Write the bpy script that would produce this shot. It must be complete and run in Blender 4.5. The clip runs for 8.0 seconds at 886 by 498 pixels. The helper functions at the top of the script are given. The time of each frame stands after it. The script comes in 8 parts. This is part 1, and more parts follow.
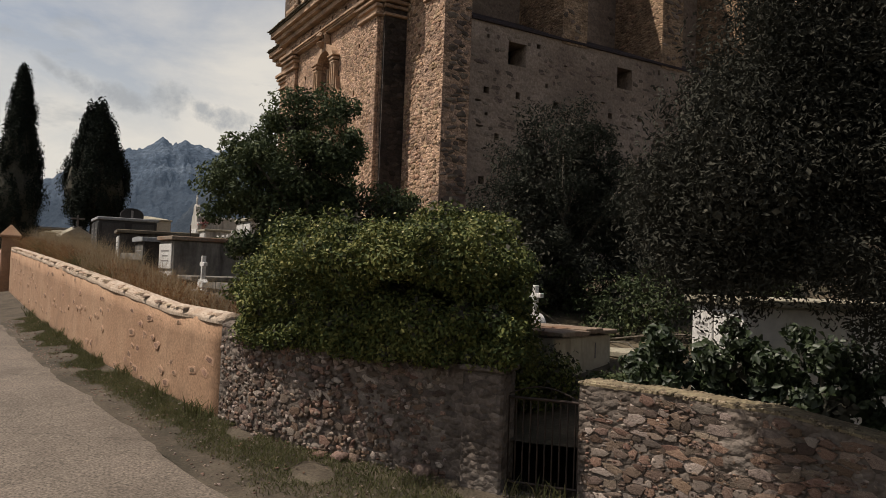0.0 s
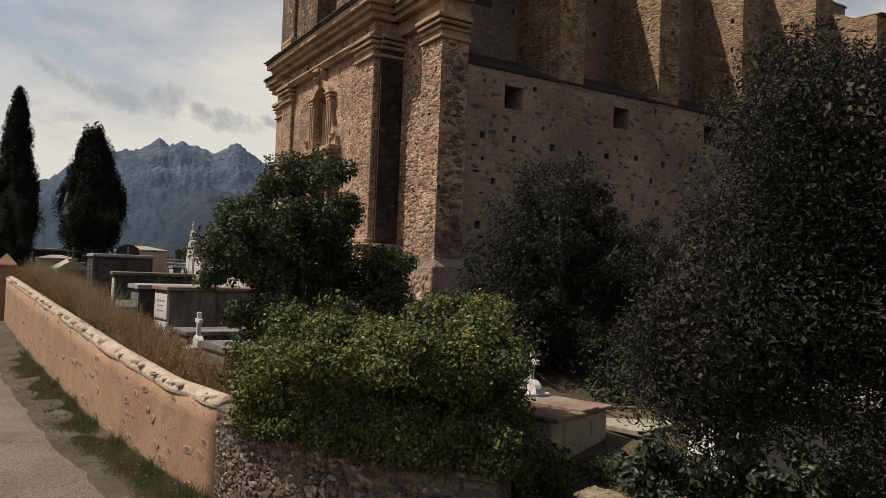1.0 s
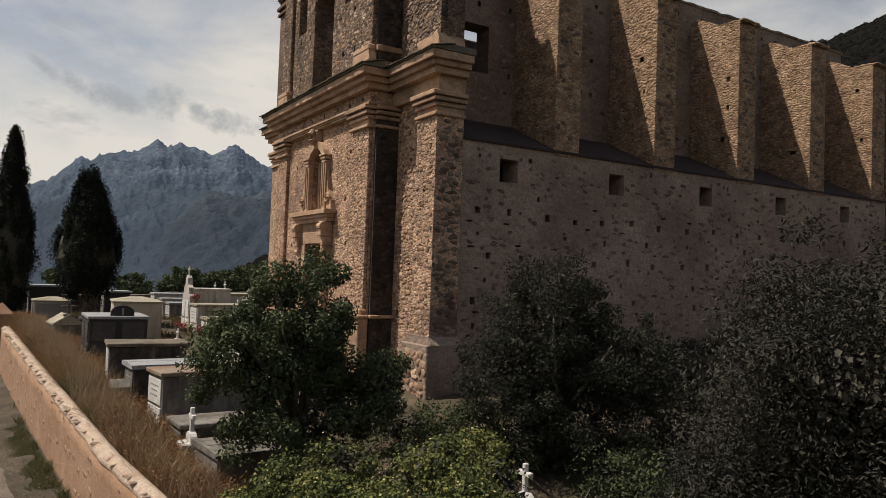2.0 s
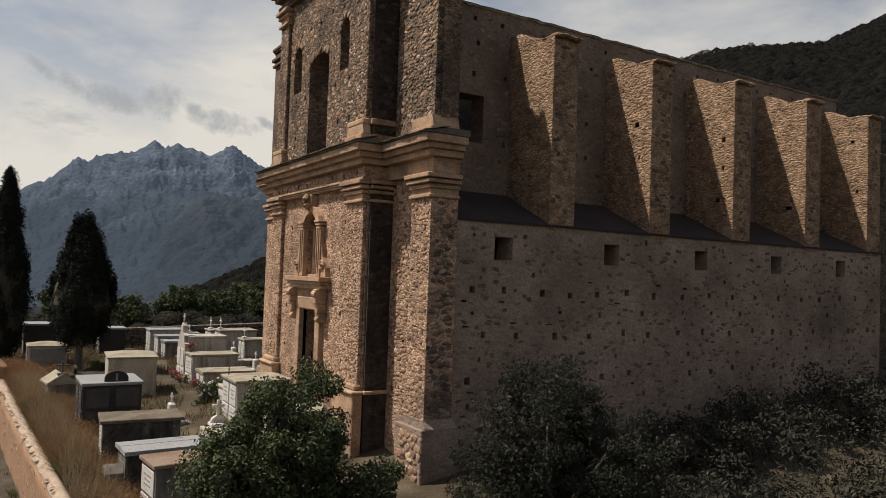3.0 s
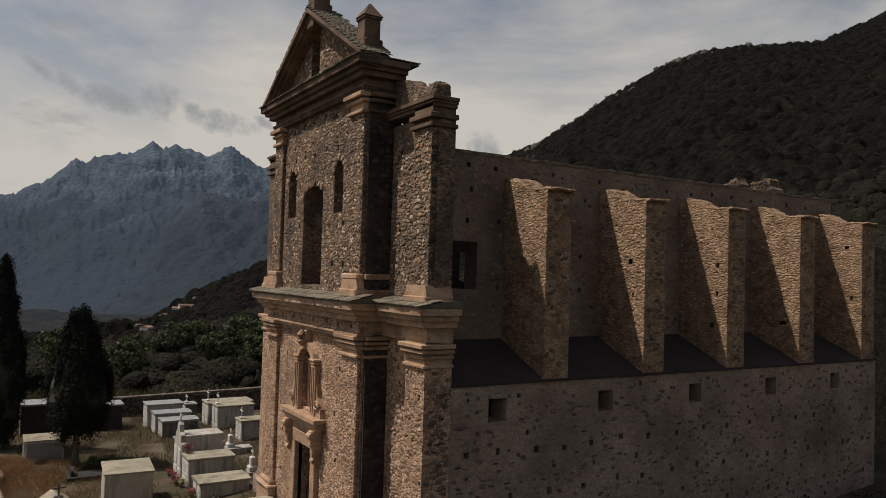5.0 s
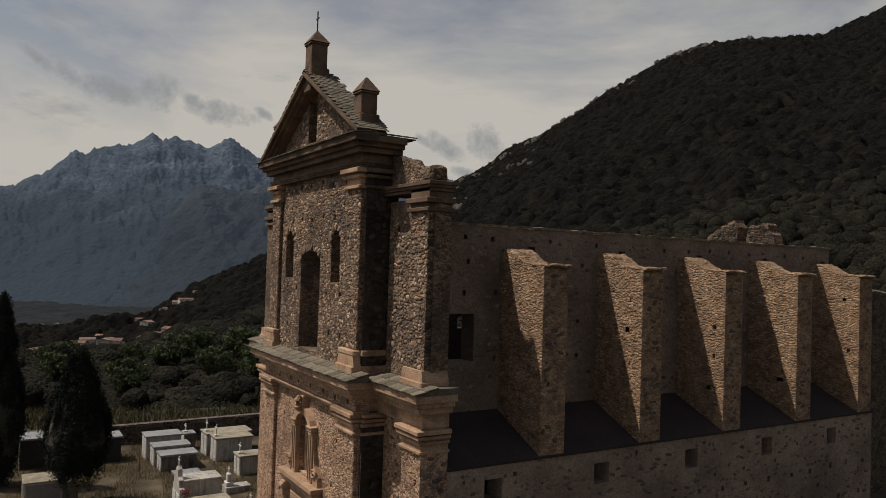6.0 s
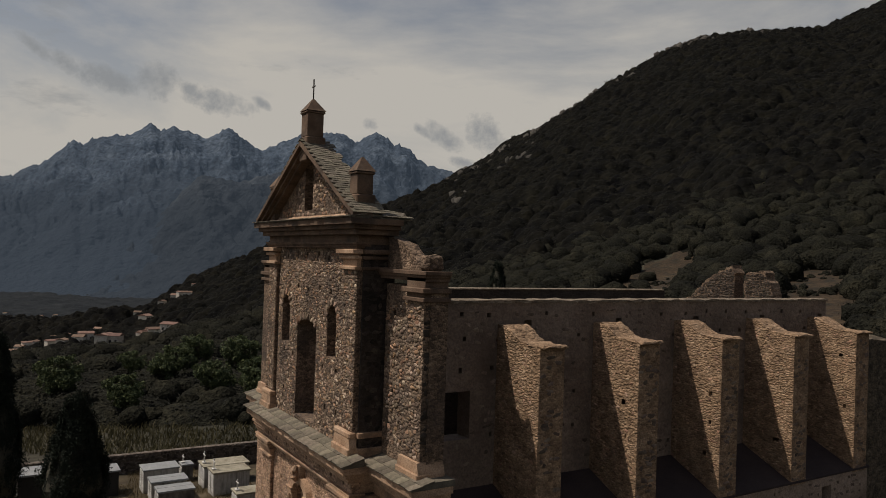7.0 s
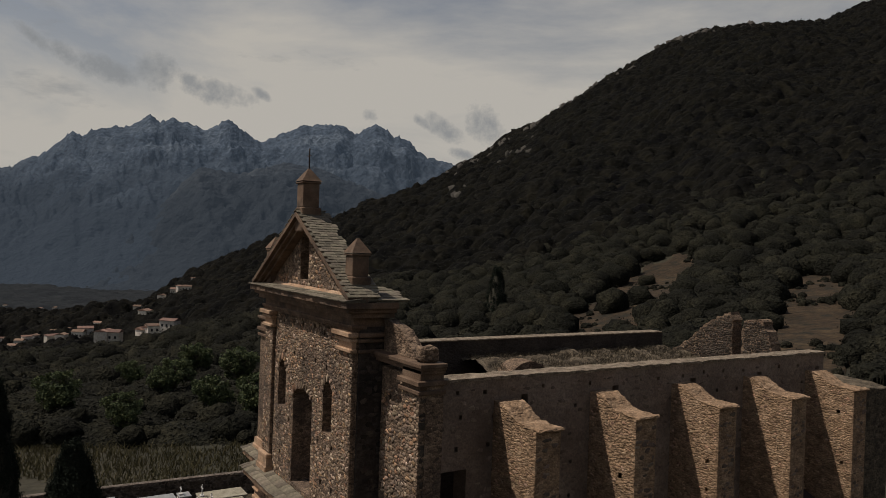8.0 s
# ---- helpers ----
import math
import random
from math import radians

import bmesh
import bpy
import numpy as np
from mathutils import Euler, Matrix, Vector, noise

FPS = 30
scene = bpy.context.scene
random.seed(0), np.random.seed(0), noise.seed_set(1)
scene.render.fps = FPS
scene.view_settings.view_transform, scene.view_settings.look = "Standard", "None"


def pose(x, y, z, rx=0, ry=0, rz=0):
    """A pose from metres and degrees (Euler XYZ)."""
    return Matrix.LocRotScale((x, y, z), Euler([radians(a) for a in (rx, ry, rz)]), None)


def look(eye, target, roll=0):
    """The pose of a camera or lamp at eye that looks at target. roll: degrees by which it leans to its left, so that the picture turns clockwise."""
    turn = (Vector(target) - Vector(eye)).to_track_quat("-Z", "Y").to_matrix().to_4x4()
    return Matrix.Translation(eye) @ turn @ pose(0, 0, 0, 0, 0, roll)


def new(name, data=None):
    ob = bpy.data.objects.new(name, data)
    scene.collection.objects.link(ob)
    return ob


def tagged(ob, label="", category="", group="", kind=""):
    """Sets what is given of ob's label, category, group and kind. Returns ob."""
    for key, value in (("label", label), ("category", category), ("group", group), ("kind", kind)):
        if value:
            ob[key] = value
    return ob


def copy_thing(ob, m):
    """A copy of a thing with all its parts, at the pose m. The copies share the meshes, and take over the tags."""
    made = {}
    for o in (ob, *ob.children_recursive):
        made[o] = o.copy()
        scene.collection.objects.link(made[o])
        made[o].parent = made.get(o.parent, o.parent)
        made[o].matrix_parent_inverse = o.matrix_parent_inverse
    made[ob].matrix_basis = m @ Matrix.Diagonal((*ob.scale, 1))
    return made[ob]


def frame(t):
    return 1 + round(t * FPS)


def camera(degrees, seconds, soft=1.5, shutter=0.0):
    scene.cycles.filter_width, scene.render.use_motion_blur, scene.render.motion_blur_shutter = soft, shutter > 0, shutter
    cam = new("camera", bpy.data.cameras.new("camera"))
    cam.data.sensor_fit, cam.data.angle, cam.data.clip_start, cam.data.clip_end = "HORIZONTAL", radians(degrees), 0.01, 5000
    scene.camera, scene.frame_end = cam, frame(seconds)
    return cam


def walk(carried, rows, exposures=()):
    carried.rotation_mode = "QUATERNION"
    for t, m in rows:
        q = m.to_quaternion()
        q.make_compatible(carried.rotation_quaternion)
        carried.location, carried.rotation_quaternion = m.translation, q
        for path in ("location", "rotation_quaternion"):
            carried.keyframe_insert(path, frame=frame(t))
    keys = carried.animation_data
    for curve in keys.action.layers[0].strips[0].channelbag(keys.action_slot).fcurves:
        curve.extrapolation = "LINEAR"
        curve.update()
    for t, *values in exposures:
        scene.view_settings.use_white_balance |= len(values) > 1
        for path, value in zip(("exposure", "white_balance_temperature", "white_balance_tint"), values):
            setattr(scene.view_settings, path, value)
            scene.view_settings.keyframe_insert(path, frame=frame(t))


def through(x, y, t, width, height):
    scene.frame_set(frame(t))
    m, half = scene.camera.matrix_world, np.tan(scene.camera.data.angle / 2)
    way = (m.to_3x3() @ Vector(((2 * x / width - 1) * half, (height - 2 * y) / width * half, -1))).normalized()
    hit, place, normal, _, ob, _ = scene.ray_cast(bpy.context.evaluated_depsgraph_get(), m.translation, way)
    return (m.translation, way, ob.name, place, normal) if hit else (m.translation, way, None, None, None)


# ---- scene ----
cam = camera(62.2, 8.0, soft=0.8)
PATH = [
    (0, (0.492, 0.429, 2.826), (1.516, 2.146, 2.895), 2.1),
    (0.5, (0.462, 0.421, 3.435), (1.49, 2.136, 3.506), 2.1),
    (1, (0.456, 0.423, 4.208), (1.486, 2.135, 4.279), 2.1),
    (1.5, (0.451, 0.392, 5.327), (1.483, 2.104, 5.4), 2.1),
    (3, (0.451, 0.344, 9.037), (1.49, 2.051, 9.111), 2.0),
    (3.5, (0.469, 0.287, 10.325), (1.508, 1.994, 10.401), 1.9),
    (4, (0.438, 0.295, 11.631), (1.479, 2.001, 11.707), 2.0),
    (4.5, (0.36, 0.225, 12.949), (1.402, 1.931, 13.024), 1.8),
    (6, (0.315, 0.062, 17.168), (1.358, 1.768, 17.215), 1.8),
    (6.5, (0.315, 0.075, 18.717), (1.361, 1.779, 18.751), 1.9),
    (7, (0.311, 0.079, 20.265), (1.358, 1.783, 20.286), 1.9),
    (7.5, (0.337, 0.089, 21.797), (1.384, 1.793, 21.808), 1.9),
    (8, (0.395, 0.17, 23.349), (1.444, 1.874, 23.347), 2.0),
]
walk(cam, [(t, look(eye, target, roll)) for t, eye, target, roll in PATH],
     exposures=[(0, 0.42), (3.2, 0.42), (4.5, 0.12), (6.5, -0.18), (8, -0.30)])

# ---- sky, sun ----
SUN_TO = Vector((-1.0, 0.62, 1.90)).normalized()
SUN_EL = math.asin(SUN_TO.z)
SUN_AZ = math.atan2(SUN_TO.x, SUN_TO.y)

world = bpy.data.worlds.new("world")
scene.world = world
world.use_nodes = True


def wire_world():
    nt = world.node_tree
    nt.nodes.clear()
    out = nt.nodes.new("ShaderNodeOutputWorld")
    bg = nt.nodes.new("ShaderNodeBackground")
    sky = nt.nodes.new("ShaderNodeTexSky")
    sky.sky_type = 'NISHITA'
    sky.sun_disc = False
    sky.sun_elevation, sky.sun_rotation = SUN_EL, SUN_AZ
    sky.air_density, sky.dust_density, sky.ozone_density = 1.0, 2.5, 1.0
    N, L = nt.nodes.new, nt.links.new
    geo = N("ShaderNodeTexCoord")
    sep = N("ShaderNodeSeparateXYZ")
    L(geo.outputs["Generated"], sep.inputs[0])
    # thick haze low down that thins out upwards
    haze = N("ShaderNodeMapRange")
    haze.interpolation_type = 'SMOOTHSTEP'
    haze.inputs["From Min"].default_value, haze.inputs["From Max"].default_value = 0.06, 0.62
    haze.inputs["To Min"].default_value, haze.inputs["To Max"].default_value = 1.05, 0.05
    L(sep.outputs["Z"], haze.inputs["Value"])
    stretch = N("ShaderNodeMapping")
    stretch.inputs["Rotation"].default_value = (0.2, 0.12, 0.6)
    stretch.inputs["Location"].default_value = SKY_SHIFT
    stretch.inputs["Scale"].default_value = (1.0, 1.25, 3.2)
    L(geo.outputs["Generated"], stretch.inputs["Vector"])
    veil = N("ShaderNodeTexNoise")
    veil.inputs["Scale"].default_value, veil.inputs["Detail"].default_value, veil.inputs["Roughness"].default_value = 1.9, 8.0, 0.58
    veil.inputs["Distortion"].default_value = 0.35
    L(stretch.outputs[0], veil.inputs["Vector"])
    streak = N("ShaderNodeMapRange")
    streak.inputs["From Min"].default_value, streak.inputs["From Max"].default_value = 0.36, 0.64
    streak.inputs["To Min"].default_value, streak.inputs["To Max"].default_value = -0.42, 0.30
    L(veil.outputs["Fac"], streak.inputs["Value"])
    add = N("ShaderNodeMath")
    add.use_clamp = True
    L(haze.outputs["Result"], add.inputs[0]), L(streak.outputs["Result"], add.inputs[1])
    mix = N("ShaderNodeMixRGB")
    mix.inputs["Color2"].default_value = CLOUD
    L(add.outputs[0], mix.inputs["Fac"]), L(sky.outputs["Color"], mix.inputs["Color1"])
    # small grey wisps
    wisp = N("ShaderNodeTexNoise")
    wisp.inputs["Scale"].default_value, wisp.inputs["Detail"].default_value, wisp.inputs["Roughness"].default_value = 5.2, 8.0, 0.62
    L(stretch.outputs[0], wisp.inputs["Vector"])
    ramp2 = N("ShaderNodeMapRange")
    ramp2.inputs["From Min"].default_value, ramp2.inputs["From Max"].default_value = 0.60, 0.74
    ramp2.inputs["To Min"].default_value, ramp2.inputs["To Max"].default_value = 0.0, 0.7
    L(wisp.outputs["Fac"], ramp2.inputs["Value"])
    fine = N("ShaderNodeTexNoise")
    fine.inputs["Scale"].default_value, fine.inputs["Detail"].default_value, fine.inputs["Roughness"].default_value = 46.0, 9.0, 0.7
    L(geo.outputs["Generated"], fine.inputs["Vector"])
    total = ramp2.outputs["Result"]
    for u, up, wide, high, tilt in SMALL_CLOUDS:
        sub = N("ShaderNodeVectorMath")
        sub.operation = 'SUBTRACT'
        c = Vector((0.524 + 0.852 * u, 0.852 - 0.524 * u, up)).normalized()
        sub.inputs[1].default_value = c
        L(geo.outputs["Generated"], sub.inputs[0])
        right, top = Vector((0.852, -0.524, 0)), Vector((0, 0, 1))
        ax = right * math.cos(tilt) + top * math.sin(tilt)
        ay = top * math.cos(tilt) - right * math.sin(tilt)
        sq = []
        for axis, size in ((ax, wide), (ay, high)):
            dt = N("ShaderNodeVectorMath")
            dt.operation = 'DOT_PRODUCT'
            dt.inputs[1].default_value = axis / size
            L(sub.outputs[0], dt.inputs[0])
            pw = N("ShaderNodeMath")
            pw.operation = 'MULTIPLY'
            L(dt.outputs["Value"], pw.inputs[0]), L(dt.outputs["Value"], pw.inputs[1])
            sq.append(pw)
        sm = N("ShaderNodeMath")
        L(sq[0].outputs[0], sm.inputs[0]), L(sq[1].outputs[0], sm.inputs[1])
        fall = N("ShaderNodeMapRange")
        fall.inputs["To Min"].default_value, fall.inputs["To Max"].default_value = 0.62, 0.0
        L(sm.outputs[0], fall.inputs["Value"])
        th = N("ShaderNodeMath")
        L(fall.outputs["Result"], th.inputs[0]), L(fine.outputs["Fac"], th.inputs[1])
        cut = N("ShaderNodeMapRange")
        cut.inputs["From Min"].default_value, cut.inputs["From Max"].default_value = 0.81, 1.15
        cut.inputs["To Min"].default_value, cut.inputs["To Max"].default_value = 0.0, 0.85
        L(th.outputs[0], cut.inputs["Value"])
        mxm = N("ShaderNodeMath")
        mxm.operation = 'MAXIMUM'
        L(total, mxm.inputs[0]), L(cut.outputs["Result"], mxm.inputs[1])
        total = mxm.outputs[0]
    mix2 = N("ShaderNodeMixRGB")
    mix2.inputs["Color2"].default_value = WISP
    L(total, mix2.inputs["Fac"]), L(mix.outputs["Color"], mix2.inputs["Color1"])
    L(mix2.outputs["Color"], bg.inputs["Color"])
    bg.inputs["Strength"].default_value = SKY_STRENGTH
    L(bg.outputs[0], out.inputs["Surface"])


SMALL_CLOUDS = ((-.557, .262, .044, .011, -.7), (-.518, .243, .049, .016, -.56), (-.465, .227, .064, .021, -.35), (-.399, .228, .040, .036, .58), (-.314, .201, .071, .024, -.17), (-.345, .212, .037, .014, -.56),
                (-.255, .202, .021, .010, -.56), (-.005, .163, .052, .019, -.52), (.051, .169, .047, .035, -.82), (-.033, .171, .023, .011, -.56), (-.105, .177, .018, .014, 0), (.024, .128, .031, .012, -.2))
SKY_SHIFT = (0.0, 0.0, 0.0)
SKY_STRENGTH = 0.063
CLOUD = (8.76, 8.28, 7.52, 1)
WISP = (4.6, 4.75, 4.9, 1)
wire_world()

sun_data = bpy.data.lights.new("sun", 'SUN')
sun_data.energy, sun_data.angle, sun_data.color = 4.2, radians(0.55), (1.0, 0.90, 0.79)
sun = new("sun", sun_data)
sun.matrix_basis = look(SUN_TO * 60, (0, 0, 0))

# ---- materials ----
def mat(name, cols, scale=3.0, fine=40.0, rough=0.9, bump=0.3, dist=0.02, vary=0.0, per="none", spec=0.25, metal=0.0, stretch=(1, 1, 1), stain=None, stain_scale=0.6, stain_at=(0.5, 0.7), stain_stretch=(1, 1, 1), cells=0.0, cell_vary=0.3, cracks=0.0, glow=None, palette=None, contrast=(0.72, 1.25)):
    """Rough mineral, wood or leaf surface: broad patches between the colours, fine grain, relief, and a shade that
    differs from piece to piece (per: object or island)."""
    m = bpy.data.materials.new(name)
    m.use_nodes = True
    nt = m.node_tree
    N, L = nt.nodes.new, nt.links.new
    b = nt.nodes["Principled BSDF"]
    b.inputs["Roughness"].default_value = rough
    b.inputs["Metallic"].default_value = metal
    b.inputs["Specular IOR Level"].default_value = spec
    tc = N("ShaderNodeTexCoord")
    mp = N("ShaderNodeMapping")
    mp.inputs["Scale"].default_value = stretch
    L(tc.outputs["Object"], mp.inputs["Vector"])
    n1 = N("ShaderNodeTexNoise")
    n1.inputs["Scale"].default_value, n1.inputs["Detail"].default_value, n1.inputs["Roughness"].default_value = scale, 6, 0.6
    L(mp.outputs[0], n1.inputs["Vector"])
    ramp = N("ShaderNodeValToRGB")
    cr = ramp.color_ramp
    k = len(cols)
    while len(cr.elements) < k:
        cr.elements.new(0.5)
    for i, c in enumerate(cols):
        cr.elements[i].position = 0.3 + 0.4 * i / max(1, k - 1)
        cr.elements[i].color = (*c, 1)
    L(n1.outputs["Fac"], ramp.inputs["Fac"])
    n2 = N("ShaderNodeTexNoise")
    n2.inputs["Scale"].default_value, n2.inputs["Detail"].default_value = fine, 5
    L(mp.outputs[0], n2.inputs["Vector"])
    grain = N("ShaderNodeMapRange")
    grain.inputs["From Min"].default_value, grain.inputs["From Max"].default_value = 0.3, 0.7
    grain.inputs["To Min"].default_value, grain.inputs["To Max"].default_value = contrast
    L(n2.outputs["Fac"], grain.inputs["Value"])
    hsv = N("ShaderNodeHueSaturation")
    L(ramp.outputs["Color"], hsv.inputs["Color"])
    val = grain.outputs["Result"]
    if per != "none":
        src = N("ShaderNodeObjectInfo").outputs["Random"] if per == "object" else N("ShaderNodeNewGeometry").outputs["Random Per Island"]
        mr = N("ShaderNodeMapRange")
        mr.inputs["To Min"].default_value, mr.inputs["To Max"].default_value = 1 - vary, 1 + vary
        L(src, mr.inputs["Value"])
        mul = N("ShaderNodeMath")
        mul.operation = 'MULTIPLY'
        L(mr.outputs["Result"], mul.inputs[0]), L(val, mul.inputs[1])
        val = mul.outputs[0]
        mh = N("ShaderNodeMapRange")
        mh.inputs["To Min"].default_value, mh.inputs["To Max"].default_value = 0.487, 0.513
        wn = N("ShaderNodeTexWhiteNoise")
        wn.noise_dimensions = '1D'
        L(src, wn.inputs["W"]), L(wn.outputs["Value"], mh.inputs["Value"]), L(mh.outputs["Result"], hsv.inputs["Hue"])
        if palette:
            pr = N("ShaderNodeValToRGB")
            pc = pr.color_ramp
            while len(pc.elements) < len(palette):
                pc.elements.new(0.5)
            pc.interpolation = 'CONSTANT'
            for i, c in enumerate(palette):
                pc.elements[i].position, pc.elements[i].color = i / len(palette), (*c, 1)
            w2 = N("ShaderNodeMath")
            w2.operation = 'MULTIPLY'
            w2.inputs[1].default_value = 7.31
            L(src, w2.inputs[0])
            w3 = N("ShaderNodeTexWhiteNoise")
            w3.noise_dimensions = '1D'
            L(w2.outputs[0], w3.inputs["W"]), L(w3.outputs["Value"], pr.inputs["Fac"])
            pm = N("ShaderNodeMixRGB")
            pm.inputs["Fac"].default_value = 0.65
            L(ramp.outputs["Color"], pm.inputs["Color1"]), L(pr.outputs["Color"], pm.inputs["Color2"]), L(pm.outputs["Color"], hsv.inputs["Color"])
    height = None
    if cells:
        nd = N("ShaderNodeTexNoise")
        nd.inputs["Scale"].default_value, nd.inputs["Detail"].default_value = cells * .9, 3
        L(mp.outputs[0], nd.inputs["Vector"])
        md = N("ShaderNodeVectorMath")
        md.operation = 'MULTIPLY_ADD'
        md.inputs[1].default_value = (0.9 / cells,) * 3
        L(nd.outputs["Color"], md.inputs[0])
        fl = N("ShaderNodeMapping")
        fl.inputs["Scale"].default_value = (1, 1, 1.75)
        L(mp.outputs[0], fl.inputs["Vector"]), L(fl.outputs[0], md.inputs[2])
        vo = N("ShaderNodeTexVoronoi")
        vo.inputs["Scale"].default_value = cells
        L(md.outputs[0], vo.inputs["Vector"])
        cv = N("ShaderNodeSeparateColor")
        L(vo.outputs["Color"], cv.inputs[0])
        cm = N("ShaderNodeMapRange")
        cm.inputs["To Min"].default_value, cm.inputs["To Max"].default_value = 1 - cell_vary, 1 + cell_vary
        L(cv.outputs[0], cm.inputs["Value"])
        cx = N("ShaderNodeMath")
        cx.operation = 'MULTIPLY'
        L(cm.outputs["Result"], cx.inputs[0]), L(val, cx.inputs[1])
        val = cx.outputs[0]
        height = N("ShaderNodeMapRange")
        height.inputs["From Min"].default_value, height.inputs["From Max"].default_value = 0.25, 0.75
        height.inputs["To Min"].default_value, height.inputs["To Max"].default_value = 1.1, 0.0
        L(vo.outputs["Distance"], height.inputs["Value"])
    if cracks:
        nd = N("ShaderNodeTexNoise")
        nd.inputs["Scale"].default_value, nd.inputs["Detail"].default_value = 2.2, 6
        L(mp.outputs[0], nd.inputs["Vector"])
        md = N("ShaderNodeVectorMath")
        md.operation = 'MULTIPLY_ADD'
        md.inputs[1].default_value = (0.55,) * 3
        L(nd.outputs["Color"], md.inputs[0]), L(mp.outputs[0], md.inputs[2])
        vo = N("ShaderNodeTexVoronoi")
        vo.feature = 'DISTANCE_TO_EDGE'
        vo.inputs["Scale"].default_value = cracks
        vo.inputs["Randomness"].default_value = 1.0
        L(md.outputs[0], vo.inputs["Vector"])
        cm = N("ShaderNodeMapRange")
        cm.inputs["From Min"].default_value, cm.inputs["From Max"].default_value = 0.001, 0.005
        cm.inputs["To Min"].default_value, cm.inputs["To Max"].default_value = 0.6, 1.0
        L(vo.outputs["Distance"], cm.inputs["Value"])
        cx = N("ShaderNodeMath")
        cx.operation = 'MULTIPLY'
        L(cm.outputs["Result"], cx.inputs[0]), L(val, cx.inputs[1])
        val = cx.outputs[0]
    L(val, hsv.inputs["Value"])
    colour = hsv.outputs["Color"]
    if stain:
        n3 = N("ShaderNodeTexNoise")
        n3.inputs["Scale"].default_value, n3.inputs["Detail"].default_value, n3.inputs["Roughness"].default_value = stain_scale, 8, 0.65
        sm = N("ShaderNodeMapping")
        sm.inputs["Scale"].default_value = stain_stretch
        L(tc.outputs["Object"], sm.inputs["Vector"]), L(sm.outputs[0], n3.inputs["Vector"])
        r3 = N("ShaderNodeMapRange")
        r3.inputs["From Min"].default_value, r3.inputs["From Max"].default_value = stain_at
        L(n3.outputs["Fac"], r3.inputs["Value"])
        mx = N("ShaderNodeMixRGB")
        mx.inputs["Color2"].default_value = (*stain, 1)
        L(r3.outputs["Result"], mx.inputs["Fac"]), L(colour, mx.inputs["Color1"])
        colour = mx.outputs["Color"]
    L(colour, b.inputs["Base Color"])
    if bump:
        bp = N("ShaderNodeBump")
        bp.inputs["Strength"].default_value, bp.inputs["Distance"].default_value = bump, dist
        add = N("ShaderNodeMath")
        L(n1.outputs["Fac"], add.inputs[0]), L(n2.outputs["Fac"], add.inputs[1])
        if height:
            ad2 = N("ShaderNodeMath")
            L(add.outputs[0], ad2.inputs[0]), L(height.outputs["Result"], ad2.inputs[1])
            add = ad2
        L(add.outputs[0], bp.inputs["Height"]), L(bp.outputs[0], b.inputs["Normal"])
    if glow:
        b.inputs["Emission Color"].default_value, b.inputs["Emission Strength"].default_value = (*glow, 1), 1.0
    return m


def leaf_mat(name, cols, rough=0.5, through=0.25, spec=0.4):
    """Leaves: a shade of its own for each leaf, part of the light passing through."""
    m = bpy.data.materials.new(name)
    m.use_nodes = True
    nt = m.node_tree
    N, L = nt.nodes.new, nt.links.new
    b = nt.nodes["Principled BSDF"]
    b.inputs["Roughness"].default_value, b.inputs["Specular IOR Level"].default_value = rough, spec
    g = N("ShaderNodeNewGeometry")
    ramp = N("ShaderNodeValToRGB")
    cr = ramp.color_ramp
    while len(cr.elements) < len(cols):
        cr.elements.new(0.5)
    for i, c in enumerate(cols):
        cr.elements[i].position, cr.elements[i].color = i / (len(cols) - 1), (*c, 1)
    tc = N("ShaderNodeTexCoord")
    n1 = N("ShaderNodeTexNoise")
    n1.inputs["Scale"].default_value = 0.9
    L(tc.outputs["Object"], n1.inputs["Vector"])
    av = N("ShaderNodeMath")
    av.operation = 'MULTIPLY_ADD'
    av.inputs[1].default_value = 0.75
    L(g.outputs["Random Per Island"], av.inputs[0])
    sc = N("ShaderNodeMath")
    sc.operation = 'MULTIPLY_ADD'
    sc.inputs[1].default_value, sc.inputs[2].default_value = 0.9, -0.3
    L(n1.outputs["Fac"], sc.inputs[0]), L(sc.outputs[0], av.inputs[2])
    L(av.outputs[0], ramp.inputs["Fac"])
    L(ramp.outputs["Color"], b.inputs["Base Color"])
    tr = N("ShaderNodeBsdfTranslucent")
    L(ramp.outputs["Color"], tr.inputs["Color"])
    mx = N("ShaderNodeMixShader")
    mx.inputs["Fac"].default_value = through
    out = nt.nodes["Material Output"]
    L(b.outputs[0], mx.inputs[1]), L(tr.outputs[0], mx.inputs[2]), L(mx.outputs[0], out.inputs["Surface"])
    return m


M_MORTAR = mat("lime_mortar", [(0.2068, 0.1298, 0.0885), (0.3410, 0.2222, 0.1467), (0.4158, 0.2772, 0.1960)], 1.2, 22, 0.95, 0.6, 0.03, stain=(0.1342, 0.0913, 0.0750), stain_scale=0.5, cells=8.5, cell_vary=0.45, contrast=(0.55, 1.4))
M_STONE = mat("rubble_stone", [(0.1837, 0.1155, 0.0728), (0.3344, 0.2112, 0.1333), (0.3927, 0.2662, 0.1848)], 2.5, 30, 0.92, 0.5, 0.02, 0.45, "island", palette=[(0.1980, 0.1287, 0.0818), (0.2794, 0.1903, 0.1232), (0.2332, 0.1408, 0.0885), (0.3267, 0.2409, 0.1702), (0.1463, 0.0990, 0.0706), (0.2915, 0.1793, 0.1120)], contrast=(0.6, 1.35))
